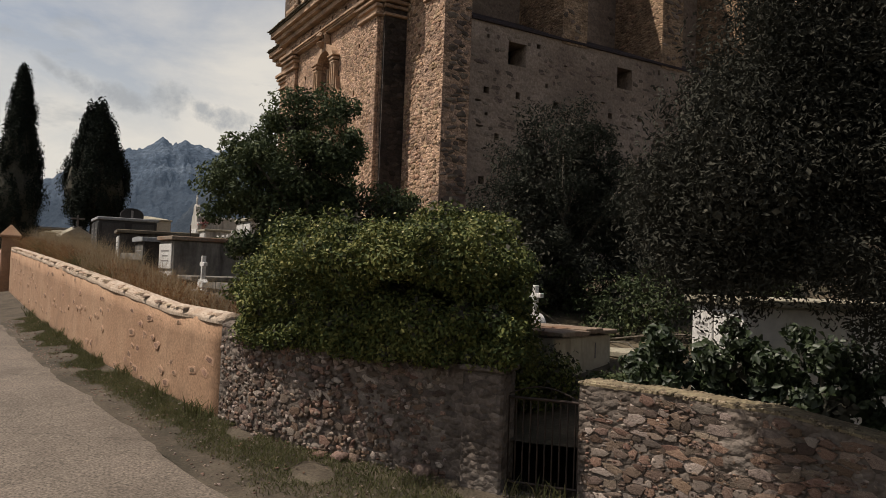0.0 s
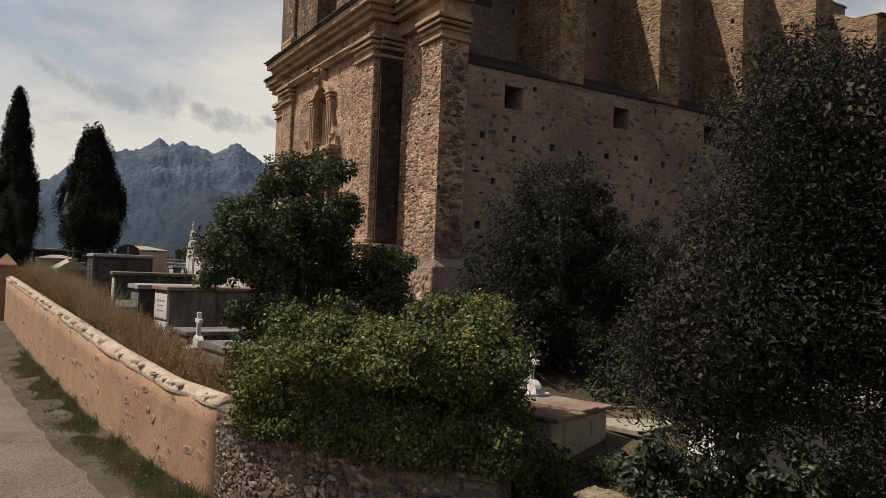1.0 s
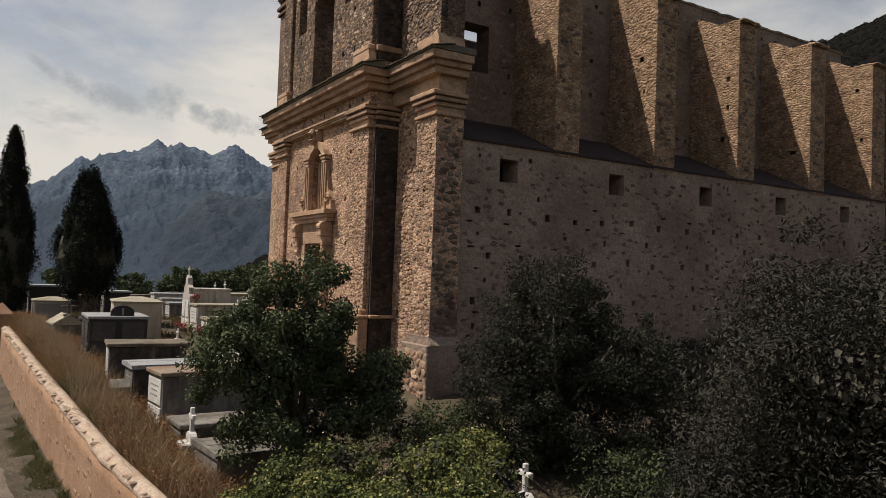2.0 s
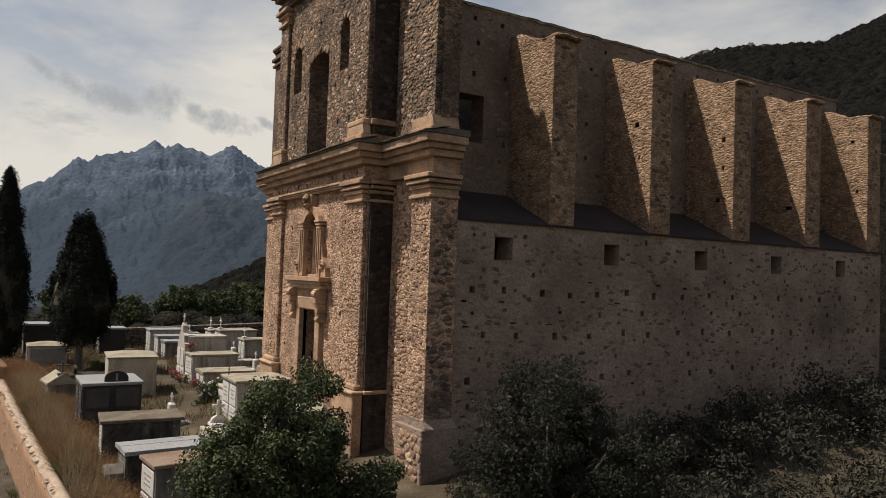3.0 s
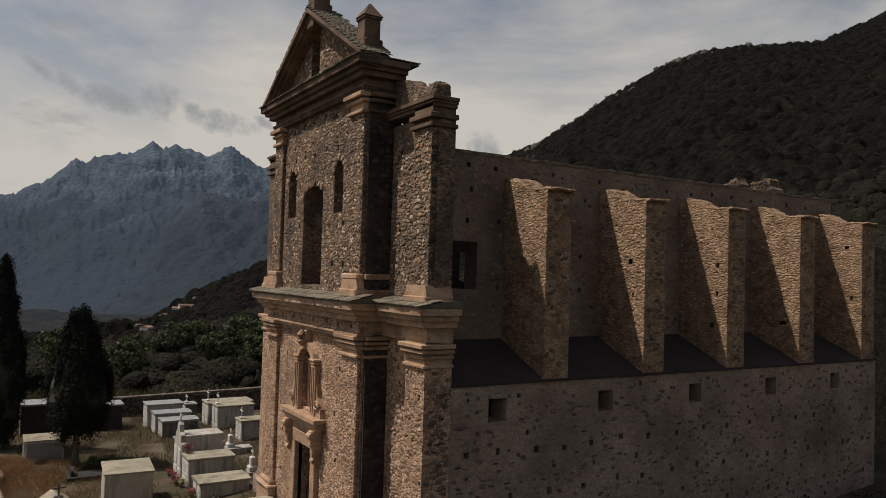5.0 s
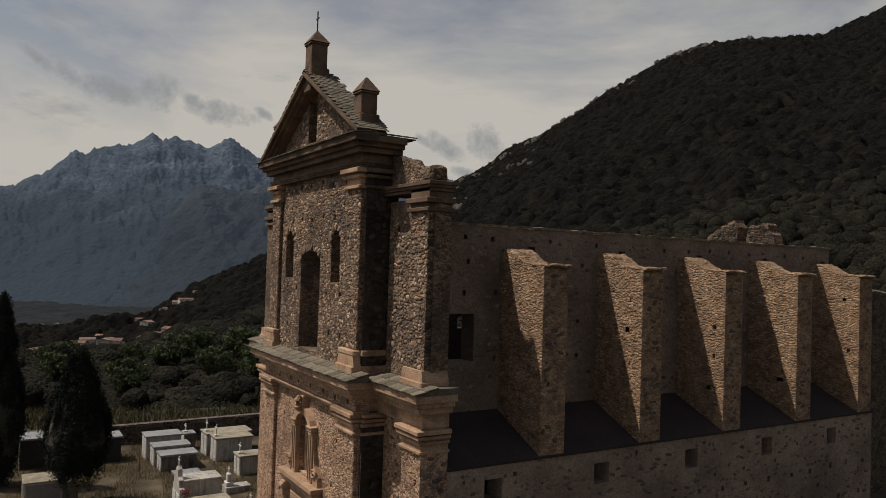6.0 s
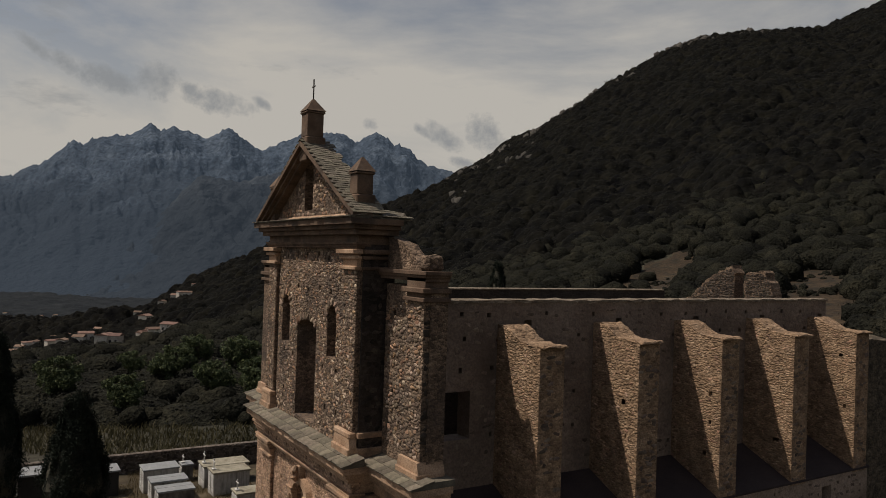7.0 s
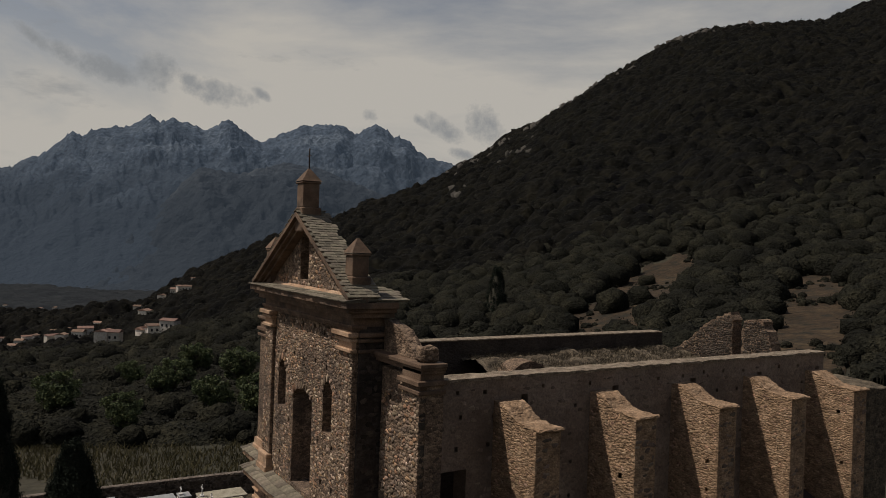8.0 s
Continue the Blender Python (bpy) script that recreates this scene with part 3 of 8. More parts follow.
def blades(name, pts, h, w, material, rng, lean=0.35):
    n = len(pts)
    a = rng.uniform(0, 2 * math.pi, n)
    side = np.stack([np.cos(a), np.sin(a), np.zeros(n)], 1)
    hh = (h * rng.uniform(0.45, 1.3, n))[:, None]
    bend = rng.normal(0, lean, (n, 3)) * [1, 1, 0]
    ww = w * rng.uniform(0.6, 1.4, n)[:, None]
    p1 = pts + np.array([0, 0, 0.55]) * hh + bend * hh * .35
    p2 = pts + np.array([0, 0, 1.0]) * hh + bend * hh
    v = np.stack([pts - side * ww, pts + side * ww, p1 - side * ww * .7, p1 + side * ww * .7, p2], 1).reshape(-1, 3)
    i = np.arange(n)[:, None] * 5
    f = np.concatenate([i + [0, 1, 3], i + [0, 3, 2], i + [2, 3, 4]])
    return np_mesh(name, v, f, material)

# ---- the land ----
FWD, RGT = np.array([0.524, 0.852]), np.array([0.852, -0.524])
WALL_Y = [-30, 1.0, 4.2, 5.1, 7.3, 8.1, 10.6, 12.85, 14.9, 18.3, 26.3, 35.0, 42.0, 62.0, 120.0]
WALL_X = [9.5, 8.2, 7.75, 7.5, 6.75, 6.2, 4.5, 3.68, 3.2, 2.6, 1.9, 1.2, 0.7, -0.6, -4.0]
LAND_U = [-1.38, -0.6, -0.42, -0.33, -0.23, -0.12, 0.01, 0.08, 0.18, 0.31, 0.40, 0.6, 0.9, 1.38]
LAND_D = [30, 60, 120, 200, 400, 700, 900, 1300, 1700, 2400, 4800]
LAND_Z = np.array([
    [1.0, 1.5, 1.6, 1.8, 2.0, 2.0, 2.2, 2.5, 3, 4, 4, 4, 2, 1],
    [1, 1.5, 1.8, 2.0, 2.0, 2.2, 2.5, 3, 4, 6, 7, 8, 7, 4],
    [-2, -3, -2, -1, 0, 1, 2, 3, 6, 10, 12, 15, 15, 12],
    [-8, -20, -16, -10, -5, 0, 3, 5, 10, 17, 22, 28, 32, 30],
    [-40, -52, -44, -30, -12, 8, 20, 30, 45, 65, 80, 95, 105, 105],
    [-84, -90, -56, -28, -4, 30, 60, 85, 120, 160, 185, 215, 230, 230],
    [-108, -108, -78, -22, 14, 50, 95, 130, 180, 235, 265, 300, 320, 320],
    [-120, -120, -112, -72, -10, 90, 176, 240, 320, 412, 456, 508, 540, 540],
    [-120, -120, -115, -110, -80, 0, 60, 100, 150, 220, 280, 350, 400, 400],
    [-115, -115, -115, -115, -110, -80, -40, 0, 40, 80, 120, 160, 200, 200],
    [-60, -60, -60, -60, -60, -60, -60, -60, -60, -60, -60, -60, -60, -60]], float)


RIDGE_U = [-1.38, -.6, -.484, -.446, -.415, -.4, -.37, -.339, -.324, -.294, -.271, -.241, -.173, -.142, -.105, -.067, -.029, .009, .047, .062, .076, .129, .167, .212, .257, .295, .348, .409, .463, .509, .547, .6, .9, 1.38]
RIDGE_Z = [-124, -124, -121, -114, -108, -100, -76, -58, -50, -36, -19, -11, 30, 57, 88, 102, 122, 156, 184, 200, 220, 250, 282, 324, 361, 393, 420, 432, 438, 443, 465, 500, 540, 540]
_fine = np.unique(np.r_[LAND_U, RIDGE_U])
LAND_Z = np.array([np.interp(_fine, LAND_U, row) for row in LAND_Z])
LAND_Z[7] = np.interp(_fine, RIDGE_U, RIDGE_Z)
LAND_U = _fine


def wall_x(y):
    return np.interp(y, WALL_Y, WALL_X)


def road_z(y):
    return np.interp(y, [-60, -20, 0, 10, 16, 29, 42, 62, 100], [-2.5, -1.0, -0.35, 0.02, 0.33, 0.62, 1.15, 1.7, 1.5])


def cem_z(x, y):
    z = np.interp(y, [-30, 0, 8, 12, 20, 26, 32, 38, 50, 62, 90], [-0.2, 0.5, 0.7, 1.05, 1.95, 2.5, 2.85, 3.15, 3.1, 2.7, 1.0])
    w = np.interp(y, [4, 12, 18, 32, 40], [0.2, 0.6, 1, 1, 0])
    return z + w * 0.2 * np.clip(x - 6.5, 0, 5.5) + 0.08 * np.clip(x - 12, 0, 30) * np.interp(y, [10, 18, 40, 60], [0.5, 1, 1, 0.3])


def far_z(x, y):
    px, py = np.asarray(x, float) - 0.4, np.asarray(y, float) - 0.2
    f, r = px * FWD[0] + py * FWD[1], px * RGT[0] + py * RGT[1]
    rad = np.hypot(f, r) + 1e-6
    ang = np.arctan2(r, f)
    a = np.clip(ang, -0.943, 0.943)
    u, d = np.tan(a), rad * np.cos(a)
    iu = np.clip(np.searchsorted(LAND_U, u) - 1, 0, len(LAND_U) - 2)
    idd = np.clip(np.searchsorted(LAND_D, d) - 1, 0, len(LAND_D) - 2)
    U, D = np.array(LAND_U), np.array(LAND_D, float)
    su = np.clip((u - U[iu]) / (U[iu + 1] - U[iu]), 0, 1)
    sd = np.clip((d - D[idd]) / (D[idd + 1] - D[idd]), 0, 1)
    z = (LAND_Z[idd, iu] * (1 - su) + LAND_Z[idd, iu + 1] * su) * (1 - sd) + (LAND_Z[idd + 1, iu] * (1 - su) + LAND_Z[idd + 1, iu + 1] * su) * sd
    back = np.clip((np.abs(ang) - 1.6) / 1.2, 0, 1)
    return z * (1 - back) + back * np.interp(rad, [30, 200, 1000, 4800], [-2, 5, 60, 40])


def land_z(x, y):
    """The lie of the land under everything, the walled ground left half a metre lower."""
    x, y = np.asarray(x, float), np.asarray(y, float)
    rad = np.hypot(x - 0.4, y - 0.2)
    k = np.clip((rad - 40) / 45, 0, 1)
    z = road_z(y) * (1 - k) + far_z(x, y) * k
    z = z - 0.12 * np.clip(-3.8 - x, 0, 12) * (1 - k)
    inside = (x > wall_x(y) + 0.15) & (y < 62) & (x < 47) & (y > -12)
    return np.where(inside, np.minimum(cem_z(x, y) - 0.6, z), z)


def rough_far(x, y):
    rad = np.hypot(x, y)
    k = np.clip((rad - 120) / 400, 0, 1)
    d = (np.asarray(x) - .4) * FWD[0] + (np.asarray(y) - .2) * FWD[1]
    k = k * (1 - .82 * np.exp(-(np.minimum(d - 1300, 0) / 190) ** 2))
    out = np.zeros(len(x))
    for i in np.nonzero(k > 0)[0]:
        p = Vector((x[i], y[i], 0))
        out[i] = k[i] * (22 * noise.noise(p / 170) + 9 * noise.noise(p / 60))
    return out


def build_ground():
    rad = np.concatenate([np.linspace(0, 10, 11)[1:], np.geomspace(10.6, 4800, 150)])
    az = np.concatenate([np.radians(np.arange(-46, 46, 0.6)), np.radians(np.arange(46, 314, 3.0))])
    R, A = np.meshgrid(rad, az, indexing='ij')
    f, r = R * np.cos(A), R * np.sin(A)
    x, y = 0.4 + f * FWD[0] + r * RGT[0], 0.2 + f * FWD[1] + r * RGT[1]
    x, y = x.ravel(), y.ravel()
    z = land_z(x, y) + rough_far(x, y)
    v = np.concatenate([np.stack([x, y, z], 1), [[0.4, 0.2, float(land_z(0.4, 0.2))]]])
    na, nr = len(az), len(rad)
    i, j = np.meshgrid(np.arange(nr - 1), np.arange(na), indexing='ij')
    j2 = (j + 1) % na
    q = np.stack([i * na + j, i * na + j2, (i + 1) * na + j2, (i + 1) * na + j], -1).reshape(-1, 4)
    tri = np.concatenate([q[:, [0, 2, 1]], q[:, [0, 3, 2]]])
    c = len(v) - 1
    cap = np.stack([np.arange(na), (np.arange(na) + 1) % na, np.full(na, c)], 1)
    ob = new("ground", np_mesh("ground", v, np.concatenate([tri, cap])[:, ::-1], M_GROUND, True))
    return tagged(ob, "dry scrub-covered hillside ground falling to the valley", "ground", kind="structure")


def build_cemetery_ground():
    ys = np.arange(-11, 62.01, 0.5)
    s = np.concatenate([np.linspace(0, 12, 25), np.linspace(12.5, 46, 24)])
    Y, S = np.meshgrid(ys, s, indexing='ij')
    X0 = wall_x(Y) + 0.12
    X = X0 + S * (46.5 - X0) / 46
    x, y = X.ravel(), Y.ravel()
    rng = np.random.default_rng(3)
    z = cem_z(x, y) + 0.04 * np.array([noise.noise(Vector((a * .6, b * .6, 0))) for a, b in zip(x, y)])
    v = np.stack([x, y, z], 1)
    n, m = len(ys), len(s)
    i, j = np.meshgrid(np.arange(n - 1), np.arange(m - 1), indexing='ij')
    q = np.stack([i * m + j, i * m + j + 1, (i + 1) * m + j + 1, (i + 1) * m + j], -1).reshape(-1, 4)
    ob = new("cemetery_ground", np_mesh("cemetery_ground", v, q, M_CEM, True))
    return tagged(ob, "dry trodden earth of the walled cemetery", "ground", kind="structure")


ROAD_Y = [-40, 0, 6, 9.4, 13.3, 18, 26, 33, 40, 62, 110]
ROAD_X = [6.5, 5.0, 4.0, 3.14, 2.55, 1.75, 0.95, 0.5, 0.1, -1.4, -5.5]


def build_road():
    ys = np.concatenate([np.arange(-40, 60, 0.5), np.arange(60, 111, 2.0)])
    s = np.linspace(0, 1, 13)
    Y, S = np.meshgrid(ys, s, indexing='ij')
    edge = np.interp(Y, ROAD_Y, ROAD_X) + 0.07 * np.sin(Y * 2.1) + 0.05 * np.sin(Y * 5.3 + 1)
    X = edge - S * 4.6
    x, y = X.ravel(), Y.ravel()
    z = road_z(y) + 0.03 + 0.03 * (1 - (2 * S.ravel() - 1) ** 2)
    z[S.ravel() < 0.01] -= 0.06
    v = np.stack([x, y, z], 1)
    n, m = len(ys), len(s)
    i, j = np.meshgrid(np.arange(n - 1), np.arange(m - 1), indexing='ij')
    q = np.stack([i * m + j, (i + 1) * m + j, (i + 1) * m + j + 1, i * m + j + 1], -1).reshape(-1, 4)
    ob = new("road", np_mesh("road", v, q, M_ASPHALT, True))
    return tagged(ob, "narrow lane of worn grey asphalt with cracked edges", "road", kind="structure")


def build_verge():
    """The strip of soil and grass between the lane and the walls."""
    ys = np.arange(-12, 60.1, 0.4)
    s = np.linspace(0, 1, 7)
    Y, S = np.meshgrid(ys, s, indexing='ij')
    e = np.interp(Y, ROAD_Y, ROAD_X) - 0.25
    X = e + S * (wall_x(Y) + 0.3 - e)
    x, y = X.ravel(), Y.ravel()
    z = road_z(y) + 0.012 + 0.17 * S.ravel() ** 1.3 + 0.035 * np.array([noise.noise(Vector((a * 1.7, b * 1.7, 2))) for a, b in zip(x, y)]) * (S.ravel() > 0.2)
    v = np.stack([x, y, z], 1)
    n, m = len(ys), len(s)
    i, j = np.meshgrid(np.arange(n - 1), np.arange(m - 1), indexing='ij')
    q = np.stack([i * m + j, i * m + j + 1, (i + 1) * m + j + 1, (i + 1) * m + j], -1).reshape(-1, 4)
    ob = new("verge", np_mesh("verge", v, q, M_VERGE, True))
    return tagged(ob, "earth verge with patchy grass beside the lane", "verge", kind="structure")


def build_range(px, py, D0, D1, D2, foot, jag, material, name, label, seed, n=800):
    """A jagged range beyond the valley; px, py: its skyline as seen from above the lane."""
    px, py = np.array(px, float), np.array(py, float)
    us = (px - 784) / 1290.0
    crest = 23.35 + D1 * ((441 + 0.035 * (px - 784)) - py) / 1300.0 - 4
    U = np.linspace(us[0], us[-1], n)
    S = np.linspace(0, 1, 84)
    uu, ss = np.meshgrid(U, S, indexing='ij')
    teeth = np.array([10 * noise.noise(Vector((a * 38, seed, 0))) + 26 * (0.55 - abs(noise.noise(Vector((a * 62, 3 + seed, 0))))) + 17 * (0.5 - abs(noise.noise(Vector((a * 140, 7, seed))))) + 8 * noise.noise(Vector((a * 330, 9, seed))) - 13 for a in U]) * jag
    k = (D1 - D0) / (D2 - D0)
    hh = np.interp(uu, us, crest) + teeth[:, None] * np.clip(1.1 - np.abs(ss - k) * 13, 0, 1)
    d = D0 + ss * (D2 - D0)
    rise = np.where(ss < k, (ss / k) ** 1.15, 1 - 0.5 * (ss - k) / (1 - k))
    z = foot + (hh - foot) * rise
    x = 0.4 + d * (FWD[0] + uu * RGT[0])
    y = 0.2 + d * (FWD[1] + uu * RGT[1])
    bump = np.zeros(z.shape)
    for a in range(z.shape[0]):
        for b in range(z.shape[1]):
            p = Vector((x[a, b], y[a, b], z[a, b] * 1.6 + seed * 300))
            warp = noise.noise_vector(p / 260) * 90
            p = p + warp
            bump[a, b] = 40 * (.5 - abs(noise.noise(p / 330)) * 2) + 30 * (.5 - abs(noise.noise(p / 120)) * 2) + 24 * (.5 - abs(noise.noise(p / 48)) * 2) + 14 * noise.noise(p / 20)
    fade = np.clip(rise * 2.2, 0, 1) * np.clip(np.abs(ss - k) * 9, .12, 1)
    z = z + bump * fade
    v = np.stack([x, y, z], -1).reshape(-1, 3)
    n, m = z.shape
    i, j = np.meshgrid(np.arange(n - 1), np.arange(m - 1), indexing='ij')
    q = np.stack([i * m + j, (i + 1) * m + j, (i + 1) * m + j + 1, i * m + j + 1], -1).reshape(-1, 4)
    ob = new(name, np_mesh(name, v, q, material, False))
    return tagged(ob, label, "mountains", kind="structure")


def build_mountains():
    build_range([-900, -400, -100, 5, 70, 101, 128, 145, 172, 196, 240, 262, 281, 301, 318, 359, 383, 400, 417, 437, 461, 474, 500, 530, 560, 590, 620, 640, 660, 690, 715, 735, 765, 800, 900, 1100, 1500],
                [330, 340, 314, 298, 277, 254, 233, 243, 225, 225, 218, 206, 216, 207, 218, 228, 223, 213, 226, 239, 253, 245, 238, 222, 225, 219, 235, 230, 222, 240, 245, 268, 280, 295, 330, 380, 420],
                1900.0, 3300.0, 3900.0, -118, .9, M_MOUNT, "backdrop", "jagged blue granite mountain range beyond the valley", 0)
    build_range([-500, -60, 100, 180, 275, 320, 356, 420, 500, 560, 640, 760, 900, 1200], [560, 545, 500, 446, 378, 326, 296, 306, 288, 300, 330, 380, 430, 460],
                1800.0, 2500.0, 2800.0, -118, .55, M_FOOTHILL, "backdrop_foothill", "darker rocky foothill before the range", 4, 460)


def build_meadow(name, d0, d1, u0, u1, label, slant=0.0):
    """A dry clearing among the scrub, laid on the hillside."""
    D, U = np.meshgrid(np.linspace(d0, d1, 26), np.linspace(u0, u1, 20), indexing='ij')
    e = ((D - (d0 + d1) / 2) / ((d1 - d0) / 2)) ** 2 + ((U - (u0 + u1) / 2) / ((u1 - u0) / 2)) ** 2
    e = e + np.array([.45 * noise.noise(Vector((a * .045, b * 60, 3))) for a, b in zip(D.ravel(), U.ravel())]).reshape(e.shape)
    D = D + (U - (u0 + u1) / 2) * slant
    x = (0.4 + D * (FWD[0] + U * RGT[0])).ravel()
    y = (0.2 + D * (FWD[1] + U * RGT[1])).ravel()
    z = land_z(x, y) + rough_far(x, y) + np.where(e.ravel() < 1, .35, -1.2)
    i, j = np.meshgrid(np.arange(25), np.arange(19), indexing='ij')
    q = np.stack([i * 20 + j, (i + 1) * 20 + j, (i + 1) * 20 + j + 1, i * 20 + j + 1], -1).reshape(-1, 4)[:, ::-1]
    ob = new(name, np_mesh(name, np.stack([x, y, z], 1), q, M_MEADOW, True))
    return tagged(ob, label, "meadow", kind="structure")


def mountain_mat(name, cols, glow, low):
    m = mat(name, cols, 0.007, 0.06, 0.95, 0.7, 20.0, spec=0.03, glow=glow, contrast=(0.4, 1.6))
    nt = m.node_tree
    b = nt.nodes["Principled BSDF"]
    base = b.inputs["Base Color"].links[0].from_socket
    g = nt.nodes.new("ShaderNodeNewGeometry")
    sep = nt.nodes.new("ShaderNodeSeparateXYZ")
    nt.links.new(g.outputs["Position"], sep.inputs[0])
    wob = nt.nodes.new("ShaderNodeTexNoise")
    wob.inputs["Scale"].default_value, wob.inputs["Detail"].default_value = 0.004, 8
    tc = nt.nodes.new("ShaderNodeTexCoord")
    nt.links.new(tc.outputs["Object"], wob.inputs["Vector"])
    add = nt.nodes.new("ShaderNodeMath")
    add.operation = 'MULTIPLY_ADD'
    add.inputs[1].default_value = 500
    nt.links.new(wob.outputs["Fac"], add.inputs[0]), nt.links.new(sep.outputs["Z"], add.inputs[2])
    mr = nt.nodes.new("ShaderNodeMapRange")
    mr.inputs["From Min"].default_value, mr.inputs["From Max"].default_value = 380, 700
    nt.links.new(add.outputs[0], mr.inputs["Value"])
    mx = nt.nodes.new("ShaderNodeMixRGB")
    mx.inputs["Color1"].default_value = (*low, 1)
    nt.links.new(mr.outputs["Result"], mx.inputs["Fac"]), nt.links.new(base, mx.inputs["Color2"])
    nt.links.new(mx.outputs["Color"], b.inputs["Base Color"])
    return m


# distance haze is put into the blue colour and a faint glow
M_MOUNT = mountain_mat("hazy_blue_rock", [(0.021, 0.027, 0.037), (0.041, 0.053, 0.071), (0.072, 0.087, 0.106)], (0.0262, 0.0345, 0.0455), (0.016, 0.020, 0.026))
M_FOOTHILL = mountain_mat("hazy_foothill_rock", [(0.015, 0.018, 0.023), (0.030, 0.035, 0.042), (0.072, 0.078, 0.084)], (0.0238, 0.0302, 0.0388), (0.015, 0.018, 0.022))
build_ground()
build_cemetery_ground()
build_road()
build_verge()
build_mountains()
build_meadow("meadow", 128, 214, .172, .352, "brown dry clearing on the wooded slope", 350)
build_meadow("meadow", 68, 176, .455, .565, "brown dry track of bare earth up the slope")

# ---- the ruined church ----
YC = 27.25                    # middle of the front
FX, PX = 10.97, 10.83         # front of the wall, front of the pilasters
Y_R, Y_L = 22.55, 31.95       # corners of the middle bay
WX, WP = 11.86, 11.60         # front of the wing, front of its pilaster
SY = 19.45                    # side of the wing and of the aisle
NY0, NY1 = 21.90, 22.70       # nave wall
Z_G = 2.2

church = thing("church", (12.0, YC, 3.2), "ruined roofless stone church with ochre baroque front and buttressed side", "church")


M_UPMORTAR = mat("grey_lime_mortar", [(0.0890, 0.0611, 0.0431), (0.1563, 0.1076, 0.0732), (0.2287, 0.1646, 0.1141)], 1.2, 22, 0.95, 0.7, 0.03, stain=(0.0538, 0.0404, 0.0333), stain_scale=0.45, stain_at=(.46, .7), cells=8.0, cell_vary=0.5, contrast=(0.5, 1.45))


M_BUTT = mat("tan_buttress_masonry", [(0.1544, 0.0988, 0.0604), (0.2527, 0.1666, 0.1025), (0.3463, 0.2398, 0.1556)], 2.2, 22, 0.95, 0.8, 0.03, stain=(0.1030, 0.0732, 0.0495), stain_scale=1.6, stain_at=(.52, .78), cells=7.5, cell_vary=0.3, contrast=(0.65, 1.3))
M_CAP = mat("weathered_mortar_cap", [(0.105, 0.083, 0.060), (0.180, 0.143, 0.105), (0.255, 0.210, 0.158)], 2.2, 20, 0.95, 0.8, 0.03, cells=6.0)


M_VAULT = mat("overgrown_rubble", [(0.042, 0.034, 0.024), (0.084, 0.066, 0.045), (0.133, 0.108, 0.077)], 2.0, 16, 0.95, 0.8, 0.04, cells=5.0, cell_vary=0.4)


def mould(bm, y0, y1, xf, z0, z1, out, xb, ends=(True, True)):
    """A moulding along the front, three fillets stepping out, returned at the ends."""
    h = z1 - z0
    for k, (a, b, o) in enumerate(((0.0, 0.34, 0.45), (0.34, 0.62, 0.72), (0.62, 1.0, 1.0))):
        e0, e1 = (out * o if ends[0] else 0), (out * o if ends[1] else 0)
        box(bm, xf - out * o, xb, y0 - e0, y1 + e1, z0 + a * h, z0 + b * h, 0.012)


def fillets(parent, material, y0, y1, xf, z0, z1, out, xb):
    h = z1 - z0
    for a, b, o in ((0.0, 0.34, 0.45), (0.34, 0.62, 0.72), (0.62, 1.0, 1.0)):
        bm = bmesh.new()
        box(bm, xf - out * o, xb, y0 - out * o, y1 + out * o, z0 + a * h, z0 + b * h, 0.012)
        part("fillet", bm, material, parent)


# stained upper mouldings; the shade on pinnacles and cornices is in the colour too
M_DRESSTOP = mat("weathered_shaded_moulding", [(0.0864, 0.0546, 0.0364), (0.1296, 0.0840, 0.0560), (0.1692, 0.1190, 0.0826)], 1.5, 25, 0.92, 0.45, 0.02, stain=(0.0396, 0.0308, 0.0252), stain_scale=0.9, stain_at=(0.46, 0.7))
M_WEATHER = mat("dark_cornice_slate", [(0.060, 0.052, 0.040), (0.105, 0.092, 0.070), (0.150, 0.132, 0.10)], 1.6, 30, 0.9, 0.4, 0.015)
# dark masonry: wall stain, plus the shade of faces turned from the sun
M_STAIN_SHADE = mat("stained_shaded_masonry", [(0.0360, 0.0288, 0.0244), (0.0612, 0.0475, 0.0385), (0.0900, 0.0691, 0.0533)], 1.2, 20, 0.95, 0.6, 0.03, stain=(0.0158, 0.0137, 0.0126), stain_scale=0.6, stain_at=(0.42, 0.66), cells=6.0)


def ledge_slates(parent, x0, x1, y0, y1, z0, z1, rng):
    """Two rows of uneven slates lying on a cornice that falls towards the front."""
    sl = bpy.data.meshes.get("ledge_slate_shape")
    if not sl:
        b2 = bmesh.new()
        box(b2, -0.5, 0.5, -0.5, 0.5, -0.5, 0.5, 0.08)
        sl = bpy.data.meshes.new("ledge_slate_shape")
        b2.to_mesh(sl)
        b2.free()
        sl.materials.append(M_SLATE_OB)
    tilt = math.atan2(z1 - z0, x1 - x0)
    for row in (0.26, 0.74):
        y = y0
        while y < y1 - .1:
            w = min(rng.uniform(0.22, 0.5), y1 - y)
            d = (x1 - x0) * rng.uniform(.52, .62)
            px = x0 + (x1 - x0) * row + rng.uniform(-.03, .03)
            ob = new("slate", sl)
            ob.matrix_basis = pose(px, y + w / 2, z0 + (z1 - z0) * row + .012 + .018 * (row > .5), 0, -math.degrees(tilt), rng.uniform(-4, 4)) @ Matrix.Diagonal((d, w * .98, .03, 1))
            hang(ob, parent)
            y += w


